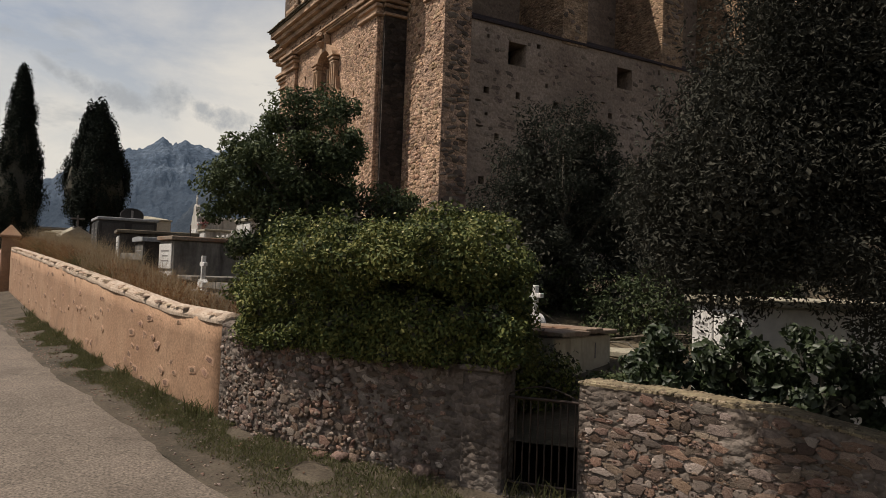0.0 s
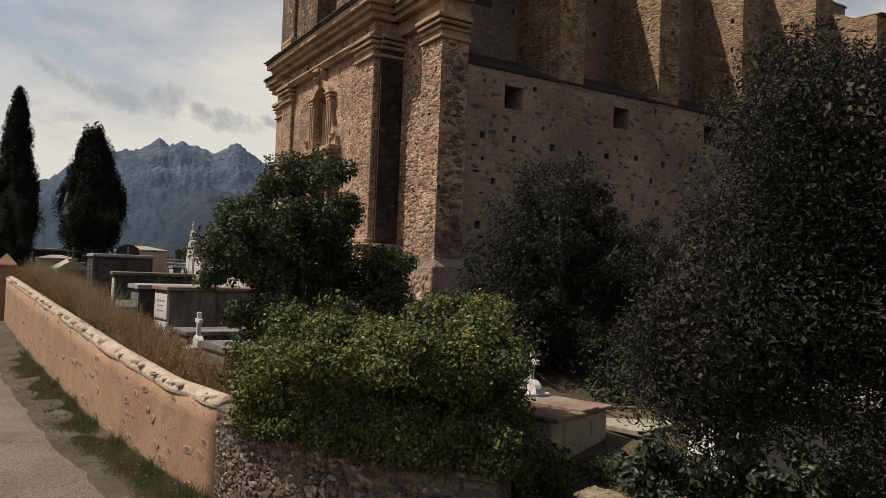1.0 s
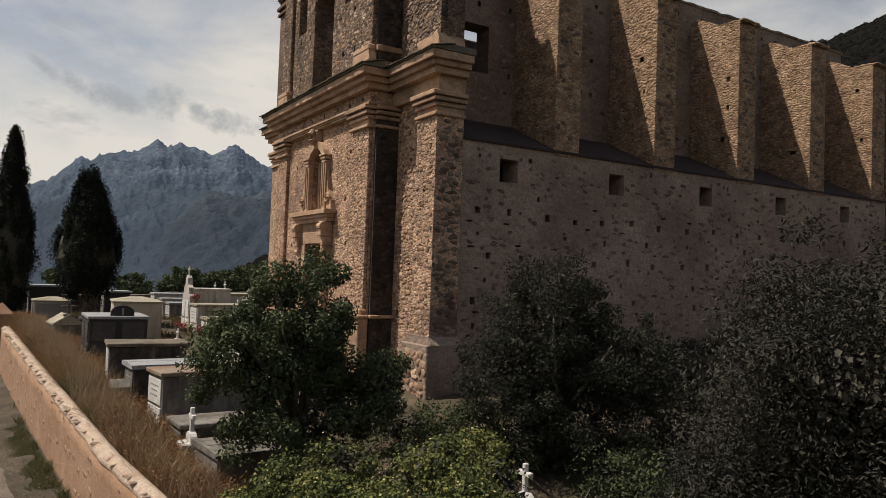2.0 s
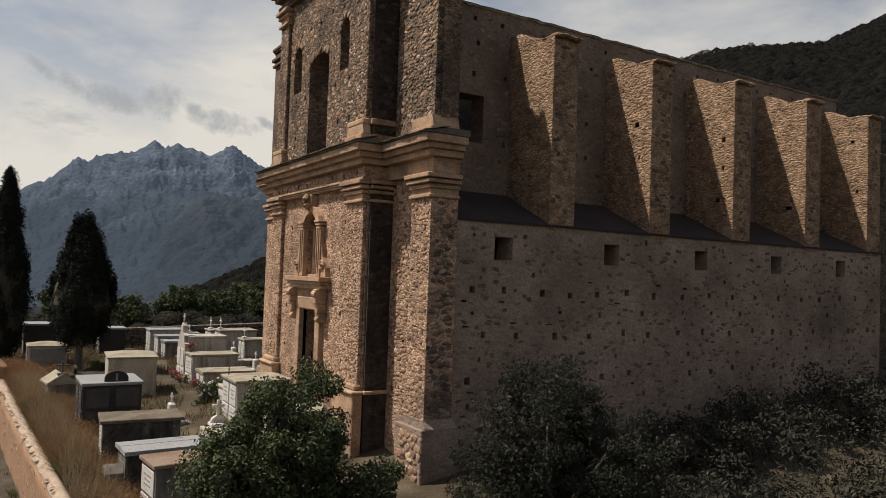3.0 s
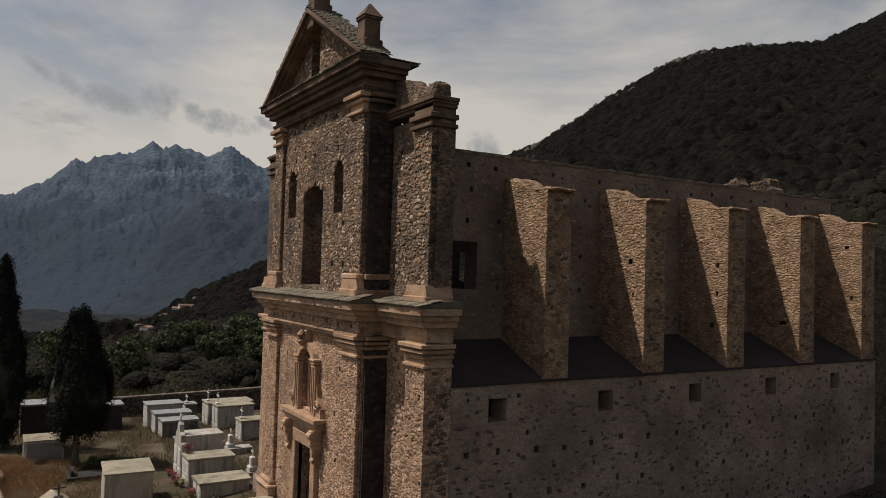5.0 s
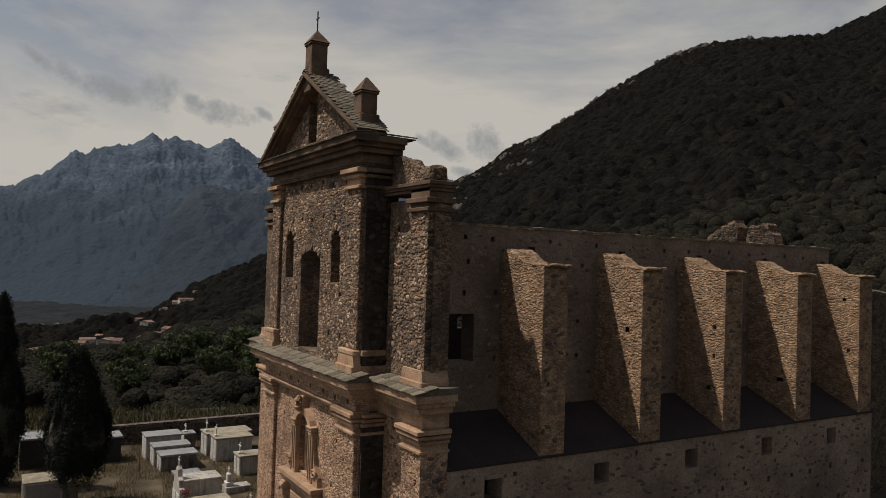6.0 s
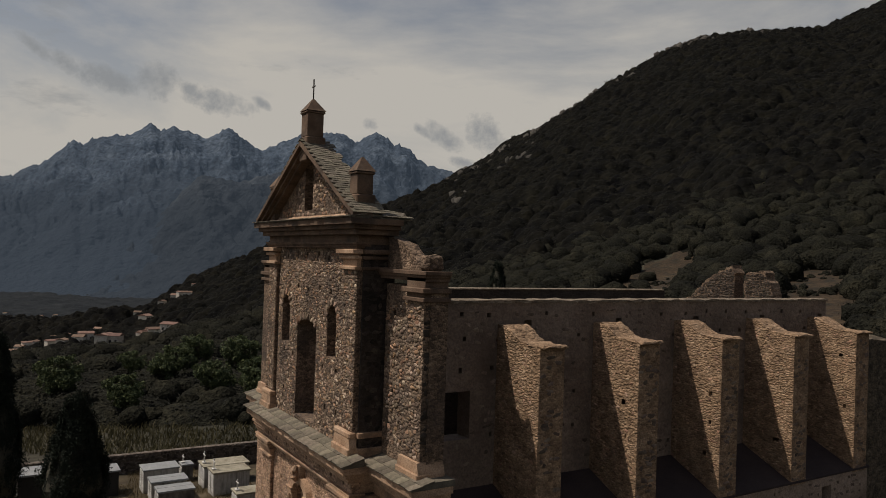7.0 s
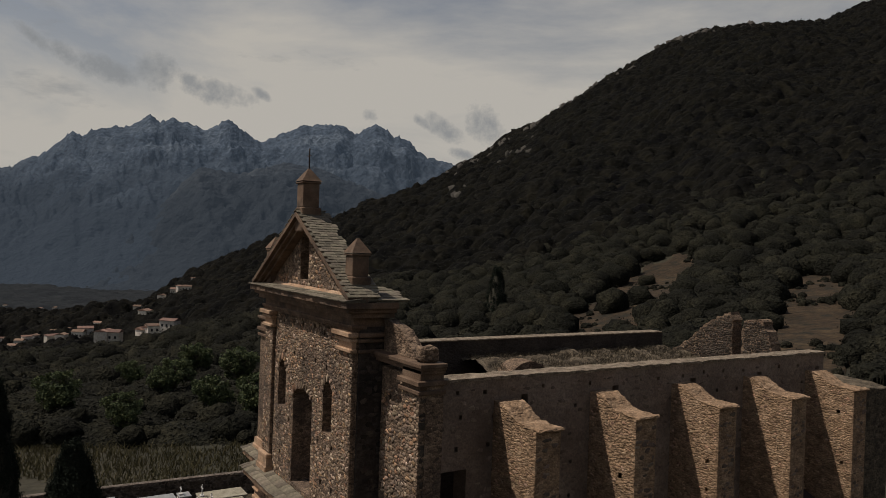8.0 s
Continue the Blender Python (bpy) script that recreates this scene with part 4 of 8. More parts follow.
def slot_rows(rng, u0, u1, zs, step, size=(0.13, 0.17), keep=0.85, clear=(), aspect=1.15):
    out = []
    for z in zs:
        u = u0 + rng.uniform(0.2, 0.8)
        while u < u1 - 0.3:
            w, h = rng.uniform(*size), rng.uniform(*size) * aspect
            if rng.random() < keep and not any(a - .25 < u < b + .25 and c - .25 < z < d + .25 for a, b, c, d in clear):
                zz = z + rng.uniform(-0.08, 0.08)
                out.append((u - w / 2, u + w / 2, zz - h / 2, zz + h / 2))
            u += step * rng.uniform(0.85, 1.15)
    return out


def build_front():
    rng = np.random.default_rng(11)
    # lower wall of the middle bay with door and window
    door = (YC - 0.85, YC + 0.80, Z_G, 7.55)
    niche = (YC - 0.74, YC + 0.64, 8.95, 11.34)
    putlogs = slot_rows(rng, Y_R + 1.4, Y_L - 1.4, [6.0, 7.6, 9.2, 10.9], 1.9, clear=[(YC - 1.7, YC + 1.7, Z_G, 12)], keep=0.7)
    bm = bmesh.new()
    bands(bm, 'y', Y_R, Y_L, Z_G, 12.15, FX, FX + 0.35, [door, niche] + putlogs)
    bands(bm, 'y', Y_R, Y_L, Z_G, 12.15, FX + 0.35, FX + 1.05, [door, (YC - .5, YC + .4, 9.0, 11.2)])
    arch_fill(bm, 'y', niche[0], niche[1], 10.75, 11.34, FX, FX + 0.35)
    front = part("front_wall", bm, M_MORTAR, church, "ochre rubble masonry front wall")
    # upper wall
    tall = (YC - 0.80, YC + 1.22, 13.75, 17.62)
    slit_a = (YC + 2.15, YC + 3.05, 16.50, 18.45)
    slit_b = (YC - 2.65, YC - 1.85, 16.45, 18.35)
    up_put = slot_rows(rng, Y_R + 1.2, Y_L - 1.0, [14.6, 16.1, 18.9, 20.15], 1.1, clear=[tall, slit_a, slit_b])
    bm = bmesh.new()
    bands(bm, 'y', Y_R + 0.12, Y_L - 0.12, 13.30, 20.55, FX, FX + 0.35, [tall, slit_a, slit_b] + up_put)
    bands(bm, 'y', Y_R + 0.12, Y_L - 0.12, 13.30, 20.55, FX + 0.35, FX + 0.95, [tall, slit_a, slit_b])
    for h, spring in ((tall, 17.2), (slit_a, 18.0), (slit_b, 17.95)):
        arch_fill(bm, 'y', h[0], h[1], spring, h[3], FX, FX + 0.95)
    upper = part("upper_wall", bm, M_UPMORTAR, church, "grey-brown rubble masonry upper storey")
    # pilasters, lower and upper
    for y0, y1 in ((Y_R, Y_R + 1.38), (Y_L - 1.25, Y_L)):
        bm = bmesh.new()
        box(bm, PX, FX, y0 + 0.05, y1, 5.35, 11.5, 0.02)
        part("pilaster", bm, M_MORTAR, church)
        bm = bmesh.new()
        box(bm, PX - 0.22, FX, y0 - 0.14, y1 + 0.16, Z_G, 5.05, 0.03)
        box(bm, PX - 0.30, FX, y0 - 0.22, y1 + 0.24, 5.05, 5.17, 0.04)
        box(bm, PX - 0.14, FX, y0 - 0.06, y1 + 0.08, 5.17, 5.36, 0.05)
        part("pilaster_base", bm, M_DRESS, church, "ochre rendered pedestal with worn torus moulding")
        bm = bmesh.new()
        for z0, z1, o in ((11.42, 11.52, 0.12), (11.70, 11.82, 0.12), (11.86, 11.98, 0.2), (12.02, 12.16, 0.26)):
            box(bm, PX - o, FX, y0 - o * .6, y1 + o * .8, z0, z1, 0.02)
        box(bm, PX - 0.03, FX, y0 + 0.04, y1 + 0.02, 11.5, 12.16)
        part("capital", bm, M_DRESS, church, "pale ochre capital of stepped mouldings")
    for y0, y1 in ((Y_R + 0.12, Y_R + 1.25), (Y_L - 1.1, Y_L - 0.12)):
        bm = bmesh.new()
        box(bm, PX, FX, y0, y1, 14.25, 19.8, 0.02)
        part("pilaster", bm, M_UPMORTAR, church)
        bm = bmesh.new()
        box(bm, PX - 0.20, FX + 0.9, y0 - 0.12, y1 + 0.14, 13.32, 13.72, 0.03)
        prism(bm, [(y0 - 0.12, 13.72), (y1 + 0.14, 13.72), (y1 + 0.03, 14.05), (y0 - 0.02, 14.05)], 'x', PX - 0.12, FX)
        box(bm, PX - 0.14, FX, y0 - 0.08, y1 + 0.1, 14.05, 14.25, 0.04)
        part("pilaster_base", bm, M_DRESS, church, "ochre stone upper pilaster base")
        bm = bmesh.new()
        for z0, z1, o in ((19.72, 19.84, 0.12), (20.08, 20.2, 0.14), (20.26, 20.42, 0.24)):
            box(bm, PX - o, FX, y0 - o * .6, y1 + o * .8, z0, z1, 0.02)
        box(bm, PX - 0.02, FX, y0 + 0.02, y1, 19.8, 20.55)
        part("capital", bm, M_DRESS, church, "pale ochre capital of stepped mouldings")
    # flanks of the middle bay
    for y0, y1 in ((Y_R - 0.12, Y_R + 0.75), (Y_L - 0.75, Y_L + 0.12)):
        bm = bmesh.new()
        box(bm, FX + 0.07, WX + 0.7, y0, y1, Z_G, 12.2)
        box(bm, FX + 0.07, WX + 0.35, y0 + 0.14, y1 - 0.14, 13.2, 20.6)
        part("flank_pier", bm, M_STAIN_SHADE, church, "dark algae-stained return of the middle bay")
    # the mouldings of the pilasters carried round the flanks to the wings
    for sgn, yf in ((-1, Y_R), (1, Y_L)):
        for z0, z1, o, up in ((11.42, 11.52, .10, 0), (11.70, 11.82, .10, 0), (11.86, 11.98, .17, 0), (12.02, 12.16, .23, 0), (5.05, 5.17, .16, 0), (19.72, 19.84, .10, 1), (20.08, 20.2, .12, 1), (20.26, 20.42, .20, 1), (13.32, 13.72, .10, 1), (14.05, 14.25, .10, 1)):
            face = yf + sgn * (.12 if not up else -.02)
            bm = bmesh.new()
            box(bm, FX + .004, WX + (.0 if not up else .3), min(face - sgn * .1, face + sgn * o), max(face - sgn * .1, face + sgn * o), z0 + .003, z1 - .003, .02)
            part("string_moulding", bm, M_DRESSTOP if up and z0 > 15 else M_DRESS, church)
    # entablature, cornice, slate weathering
    bm = bmesh.new()
    box(bm, PX + 0.3, WX + 0.7, Y_R - 0.05, Y_L + 0.05, 12.15, 12.72)
    en = part("entablature", bm, M_DRESS, church, "ochre frieze and projecting cornice between the storeys")
    fillets(en, M_DRESS, Y_R - 0.02, Y_L + 0.02, PX, 12.02, 12.24, 0.16, FX + 0.3)
    fillets(en, M_DRESS, Y_R - 0.02, Y_L + 0.02, PX, 12.66, 13.28, 0.58, WX + 0.7)
    bm = bmesh.new()
    prism(bm, [(PX - 0.64, 13.285), (PX - 0.64, 13.33), (FX, 13.52), (FX, 13.285)], 'y', Y_R - 0.66, Y_L + 0.66)
    ledge = part("cornice_weathering", bm, M_WEATHER, church, "green-grey slates weathering the cornice")
    ledge_slates(ledge, PX - 0.70, FX, Y_R - 0.70, Y_L + 0.70, 13.345, 13.53, rng)
    bm = bmesh.new()
    bands(bm, 'y', Y_R - 0.05, Y_L + 0.05, 12.24, 12.68, PX - 0.02, PX + 0.3, slot_rows(rng, Y_R, Y_L, [12.46], 1.15, (0.12, 0.15), 1.0))
    part("frieze", bm, M_MORTAR, church, "rubble frieze with square putlog holes")
    # upper entablature and pediment
    bm = bmesh.new()
    box(bm, PX - 0.02, WX + 0.3, Y_R + 0.08, Y_L - 0.08, 20.5, 20.98)
    en = part("upper_entablature", bm, M_DRESSTOP, church, "weathered frieze and cornice under the pediment")
    fillets(en, M_DRESSTOP, Y_R + 0.1, Y_L - 0.1, PX, 20.45, 20.66, 0.14, FX + 0.3)
    fillets(en, M_DRESSTOP, Y_R + 0.05, Y_L - 0.05, PX, 20.92, 21.46, 0.56, WX + 0.35)
    apex, GB = 24.55, 11.47     # ridge height, back of the pediment's roof
    gw = (YC + 0.04, YC + 0.90, 21.92, 23.72)
    half = (Y_L - Y_R) / 2
    bm = bmesh.new()
    yl, yr = YC + half - 0.1, YC - half + 0.1
    za = apex - 0.32

    def roofline(y):
        return 21.46 + (za - 21.46) * (1 - abs(y - YC) / (half - 0.1))
    for a, b in ((yr, gw[0]), (gw[1], yl)):
        pts = [(a, 21.46), (b, 21.46), (b, max(21.47, roofline(b))), (a, max(21.47, roofline(a)))]
        prism(bm, pts, 'x', FX, FX + 0.48)
    prism(bm, [(gw[0], gw[3] - .02), (gw[1], gw[3] - .02), (gw[1], roofline(gw[1])), (gw[0], roofline(gw[0]))], 'x', FX, FX + 0.48)
    arch_fill(bm, 'y', gw[0], gw[1], gw[3] - .34, gw[3], FX, FX + .48)
    box(bm, FX, FX + 0.48, gw[0], gw[1], 21.46, 21.92)
    part("gable", bm, M_UPMORTAR, church, "rubble masonry pediment with a narrow arched opening")
    # dark panel added to stand for the shade deep in the opening
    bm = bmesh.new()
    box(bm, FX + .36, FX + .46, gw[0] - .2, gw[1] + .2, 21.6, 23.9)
    part("window_back", bm, M_STAIN_SHADE, church, "dark blind back of the gable opening")
    bm = bmesh.new()
    prism(bm, [(PX - .58, 21.462), (PX - .58, 21.49), (FX, 21.56), (FX, 21.462)], 'y', Y_R - .5, Y_L + .5)
    ledge = part("cornice_weathering", bm, M_WEATHER, church, "thin slates weathering the upper cornice")
    ledge_slates(ledge, PX - .64, FX - .1, Y_R - .54, Y_L + .54, 21.50, 21.56, rng)
    bm = bmesh.new()
    prism(bm, [(FX - .17, 21.56), (FX, 21.70), (FX, 21.55)], 'y', Y_R + .6, Y_L - .6)
    ragged(bm, .03, 5, 5)
    part("mortar_fillet", bm, M_DRESS, church, "ochre mortar fillet at the foot of the pediment")
    # raking cornices and roof bodies
    for sgn in (-1, 1):
        foot = YC + sgn * (half + 0.45)
        bm = bmesh.new()
        for dz, o, th in ((0.0, 0.50, 0.16), (-0.16, 0.36, 0.13), (-0.29, 0.20, 0.13)):
            prism(bm, [(foot, 21.44 + dz + .05), (foot, 21.44 + dz + th + .05), (YC, apex + dz + th - .16), (YC, apex + dz - .16)], 'x', PX - o, FX + 0.1)
        part("raking_cornice", bm, M_DRESSTOP, church, "ochre raking cornice of the pediment")
        bm = bmesh.new()
        prism(bm, [(foot - sgn * 0.05, 21.50), (foot - sgn * 0.05, 21.60), (YC, apex), (YC, apex - 0.2)], 'x', FX + 0.1, GB)
        deck = part("roof", bm, M_SLATE, church, "steep roof slope of lichened stone slates")
        # slates in courses
        run = Vector((0, YC - foot, apex - 21.55))
        length = run.length
        runn = run.normalized()
        nrm = Vector((0, runn.z, -runn.y)) if sgn > 0 else Vector((0, -runn.z, runn.y))
        if nrm.z < 0:
            nrm = -nrm
        sl = bpy.data.meshes.get("slate_shape")
        if not sl:
            b2 = bmesh.new()
            box(b2, -0.5, 0.5, -0.5, 0.5, -0.5, 0.5, 0.06)
            sl = bpy.data.meshes.new("slate_shape")
            b2.to_mesh(sl)
            b2.free()
            sl.materials.append(M_SLATE_OB)
        k = 0
        s = 0.12
        while s < length - 0.05:
            xx = PX - 0.50 + (0.12 if k % 2 else 0)
            while xx < GB - .05:
                w = rng.uniform(0.14, 0.31)
                p = Vector((xx + w / 2, foot, 21.6)) + runn * s + nrm * (0.035 + rng.uniform(0, 0.015))
                zc = (runn * 0.985 - nrm * 0.10).normalized()
                xc = Vector((1, 0, 0))
                n2 = xc.cross(zc)
                if n2.z < 0:
                    n2, xc = -n2, -xc
                m = Matrix((xc * w * .97, zc * 0.27, n2 * 0.028)).transposed().to_4x4()
                m.translation = p
                ob = new("slate", sl)
                ob.matrix_basis = m @ pose(0, 0, 0, 0, 0, rng.uniform(-4, 4))
                hang(ob, deck)
                xx += w
            s += 0.18
            k += 1
        # slated shoulder on the return of the cornice behind the pediment
        y_a, y_b = foot - sgn * .02, YC + sgn * (half - 1.35)
        bm = bmesh.new()
        prism(bm, [(y_a, 21.462), (y_a, 21.50), (y_b, 21.86), (y_b, 21.462)], 'x', GB - .1, WX + .72)
        shoulder = part("roof_shoulder", bm, M_SLATE, church, "low slated shoulder behind the pediment")
        tilt = math.atan2(.36, abs(y_b - y_a)) * -sgn
        for row in range(6):
            xx = GB - .08 + rng.uniform(0, .12)
            while xx < WX + .66:
                w = rng.uniform(0.2, 0.42)
                f = (row + .3) / 6
                ob = new("slate", sl)
                ob.matrix_basis = pose(xx + w / 2, y_a + (y_b - y_a) * f, 21.53 + .36 * f + rng.uniform(0, .02), math.degrees(tilt) * .8, rng.uniform(-3, 3), rng.uniform(-7, 7)) @ Matrix.Diagonal((w * .97, .3, .035, 1))
                hang(ob, shoulder)
                xx += w
    # acroterion with its cross, corner pinnacles
    for yy, x0, zb, w, h, cap_h, nm in ((YC + .04, 10.52, 24.2, 0.66, 1.46, 0.50, "acroterion"), (YC - 4.2, 10.76, 21.75, 0.60, 1.24, 0.50, "pinnacle"), (YC + 4.25, 10.76, 21.75, 0.60, 1.24, 0.50, "pinnacle")):
        bm = bmesh.new()
        box(bm, x0 - 0.03, x0 + w + 0.09, yy - w / 2 - 0.06, yy + w / 2 + 0.06, zb - 0.4, zb + 0.55, 0.04)
        box(bm, x0, x0 + w, yy - w / 2, yy + w / 2, zb + 0.55, zb + h, 0.02)
        box(bm, x0 - 0.05, x0 + w + 0.05, yy - w / 2 - 0.05, yy + w / 2 + 0.05, zb + h, zb + h + 0.08, 0.025)
        g = bmesh.ops.create_cone(bm, cap_ends=True, segments=4, radius1=(w / 2 + 0.07) * 1.414, radius2=0.05, depth=cap_h)["verts"]
        bmesh.ops.rotate(bm, verts=g, cent=(0, 0, 0), matrix=Matrix.Rotation(math.pi / 4, 3, 'Z'))
        bmesh.ops.translate(bm, verts=g, vec=(x0 + w / 2, yy, zb + h + 0.1 + cap_h / 2))
        ac = part(nm, bm, M_DRESSTOP, church, "weathered masonry pinnacle with pyramid cap")
        if nm == "acroterion":
            cx, zt = x0 + w / 2, zb + h + 0.54
            bm = bmesh.new()
            box(bm, cx - 0.02, cx + 0.02, yy - 0.02, yy + 0.02, zt, zt + 0.85)
            box(bm, cx - 0.016, cx + 0.016, yy - 0.17, yy + 0.17, zt + 0.54, zt + 0.575)
            part("iron_cross", bm, M_IRON, ac, "thin iron cross")
    # door leaf and its frame
    bm = bmesh.new()
    for y0, y1 in ((door[0] - 0.42, door[0]), (door[1], door[1] + 0.42)):
        box(bm, PX - 0.05, FX + 0.15, y0, y1, Z_G, 7.6, 0.02)
    box(bm, PX - 0.05, FX + 0.15, door[0] - 0.42, door[1] + 0.42, 7.6, 8.05, 0.02)
    part("door_frame", bm, M_DRESS, church, "ochre moulded door surround")
    bm = bmesh.new()
    mould(bm, YC - 1.55, YC + 1.5, PX - 0.05, 8.4, 8.85, 0.30, FX)
    box(bm, PX - 0.02, FX, YC - 1.35, YC + 1.3, 8.05, 8.42)
    for yy in (YC - 1.38, YC + 1.33):
        for i, (z0, z1, o) in enumerate(((7.15, 7.5, .10), (7.5, 7.85, .18), (7.85, 8.4, .27))):
            box(bm, PX - 0.05 - o, FX, yy - 0.14, yy + 0.14, z0, z1, 0.03)
        tube(bm, [(PX - .26, yy - .17, 8.22), (PX - .26, yy + .17, 8.22)], [.13, .13], 10)
        tube(bm, [(PX - .14, yy - .15, 7.28), (PX - .14, yy + .15, 7.28)], [.10, .10], 10)
    part("door_hood", bm, M_DRESS, church, "moulded hood on scrolled consoles over the door")
    bm = bmesh.new()
    box(bm, FX + 0.45, FX + 0.55, door[0] - 0.02, door[1] + 0.02, Z_G, 7.55)
    leaf = part("door", bm, M_WOODDOOR, church, "dark weathered closed door")
    for k in range(7):
        yy = door[0] + 0.12 + k * (door[1] - door[0] - 0.24) / 6
        bm = bmesh.new()
        box(bm, FX + 0.33, FX + 0.36, yy - 0.014, yy + 0.014, 3.0, 5.9)
        part("bar", bm, M_IRON, leaf)
    # niche frame
    bm = bmesh.new()
    for y0, y1 in ((niche[0] - 0.36, niche[0]), (niche[1], niche[1] + 0.36)):
        box(bm, PX - 0.06, FX, y0, y1, 8.85, 10.75, 0.02)
        for z0, z1, o in ((10.66, 10.74, .02), (10.78, 10.88, .05), (10.90, 10.97, .09)):
            box(bm, PX - .08 - o, FX, y0 - o, y1 + o, z0, z1, .015)
        for f in (.12, .30):
            box(bm, PX - .10, FX, y0 + f - .03, y0 + f + .03, 9.0, 10.66, .01)
    mid, rr = (niche[0] + niche[1]) / 2, (niche[1] - niche[0]) / 2
    arc = [(mid + (rr + d) * math.cos(a), 10.75 + (0.55 + d) * math.sin(a)) for d, seq in ((0.0, np.linspace(0, math.pi, 13)), (0.26, np.linspace(math.pi, 0, 13))) for a in seq]
    for i in range(12):
        prism(bm, [arc[i], arc[i + 1], arc[24 - i], arc[25 - i]], 'x', PX - 0.1, FX)
    box(bm, PX - 0.14, FX, mid - 0.13, mid + 0.13, 11.25, 12.0, 0.03)
    for sgn, yy in ((-1, niche[0] - 0.5), (1, niche[1] + 0.5)):
        prism(bm, [(yy, 8.85), (yy + sgn * 0.45, 8.85), (yy + sgn * 0.42, 9.2), (yy + sgn * 0.12, 9.6), (yy, 10.1)], 'x', PX - 0.04, FX)
    for sgn, yy in ((-1, niche[0] - .62), (1, niche[1] + .62)):
        coil = [(PX - .07, yy + sgn * (.05 + .17 * (1 - k / 22)) * math.cos(k * .55), 9.28 + .19 * (1 - k / 22) * math.sin(k * .55)) for k in range(20)]
        tube(bm, coil, [.05] * 20, 6)
    tube(bm, [(PX - .16, mid, 11.42), (PX - .26, mid, 11.62), (PX - .30, mid, 11.82), (PX - .20, mid, 12.0)], [.10, .17, .15, .08], 8)
    part("niche_frame", bm, M_DRESS, church, "baroque niche surround with round head and keystone")
    bm = bmesh.new()
    for yy in (niche[0] + 0.14, niche[1] - 0.14):
        box(bm, FX + 0.16, FX + 0.34, yy - 0.09, yy + 0.09, 8.95, 10.8, 0.02)
    part("niche_jamb", bm, M_DRESS, church)
    # wings
    for s in (-1, 1):
        ya, yb = YC + s * (YC - SY), YC + s * (YC - Y_R + 0.1)
        y0, y1 = min(ya, yb), max(ya, yb)
        pa, pb = (y0, y0 + 1.2) if s < 0 else (y1 - 1.2, y1)
        bm = bmesh.new()
        bands(bm, 'y', y0, y1, Z_G, 12.2, WX, WX + 0.3, slot_rows(rng, y0 + .2, y1, [5.2, 6.8, 8.5, 10.3], 1.1) if s < 0 else [])
        box(bm, WX + 0.3, WX + 0.72, y0 + 0.01, y1 - 0.01, Z_G, 12.2)
        part("wing_wall", bm, M_MORTAR, church)
        bm = bmesh.new()
        bands(bm, 'y', y0, y1, 13.2, 19.3, WX, WX + 0.3, slot_rows(rng, y0 + .2, y1, [14.6, 15.7, 17.0, 18.4], 0.9) if s < 0 else [])
        box(bm, WX + 0.3, WX + 0.62, y0 + 0.01, y1 - 0.01, 13.2, 19.3)
        part("upper_wing_wall", bm, M_UPMORTAR, church)
        bm = bmesh.new()
        bands(bm, 'y', pa, pb, 4.6, 11.45, WP, WX, slot_rows(rng, pa, pb, [5.8, 7.4, 9.2, 10.6], 0.9) if s < 0 else [])
        bmesh.ops.remove_doubles(bm, verts=bm.verts, dist=.0005)
        part("pilaster", bm, M_MORTAR, church)
        bm = bmesh.new()
        box(bm, WP + 0.05, WX, pa + 0.06, pb - 0.06, 13.9, 18.9)
        part("pilaster", bm, M_UPMORTAR, church)
        bm = bmesh.new()
        box(bm, WP - 0.16, WX + 0.9, pa - 0.18, pb + 0.25, Z_G - 0.5, 4.45, 0.03)
        prism(bm, [(pa - 0.18, 4.45), (pb + 0.25, 4.45), (pb, 4.7), (pa, 4.7)], 'x', WP - 0.05, WX + 0.8)
        part("plinth", bm, M_RENDER, church, "battered stone plinth of the wing")
        bm = bmesh.new()
        for z0, z1, o in ((11.42, 11.52, 0.10), (11.70, 11.82, 0.10), (11.86, 11.98, 0.18), (12.02, 12.16, 0.24)):
            box(bm, WP - o, WX + 0.72 + 0.02, pa - o * .8, pb + o * .6, z0, z1, 0.02)
        box(bm, WP - 0.02, WX + 0.7, pa - .02, pb, 11.5, 12.2)
        part("capital", bm, M_DRESS, church)
        bm = bmesh.new()
        box(bm, WP + 0.02, WX + 0.72, y0 - 0.02, y1 + 0.02, 12.18, 12.72)
        en = part("wing_entablature", bm, M_DRESS, church)
        fillets(en, M_DRESS, y0, y1, WP, 12.66, 13.28, 0.48, WX + 0.72)
        bm = bmesh.new()
        prism(bm, [(WP - 0.52, 13.285), (WP - 0.52, 13.32), (WX, 13.48), (WX + 0.75, 13.48), (WX + 0.75, 13.285)], 'y', y0 - 0.52, y1 + (0.52 if s > 0 else 0))
        ledge = part("cornice_weathering", bm, M_WEATHER, church, "green-grey slates weathering the cornice")
        ledge_slates(ledge, WP - 0.57, WX, y0 - 0.56, y1 + (0.56 if s > 0 else 0), 13.33, 13.49, rng)
        bm = bmesh.new()
        box(bm, WP - 0.12, WX + 0.64, pa - 0.10, pb + 0.12, 13.32, 13.62, 0.03)
        prism(bm, [(pa - 0.08, 13.62), (pb + 0.1, 13.62), (pb, 13.95), (pa + 0.02, 13.95)], 'x', WP - 0.06, WX + 0.62)
        part("pilaster_base", bm, M_DRESS, church)
        # broken top: cornice stub, sloping wall top, block
        bm = bmesh.new()
        for z0, z1, o in ((18.85, 18.98, 0.12), (19.12, 19.28, 0.16)):
            box(bm, WP - o + .05, WX + 0.66, pa - o * .7, pb + o * .6, z0, z1, 0.02)
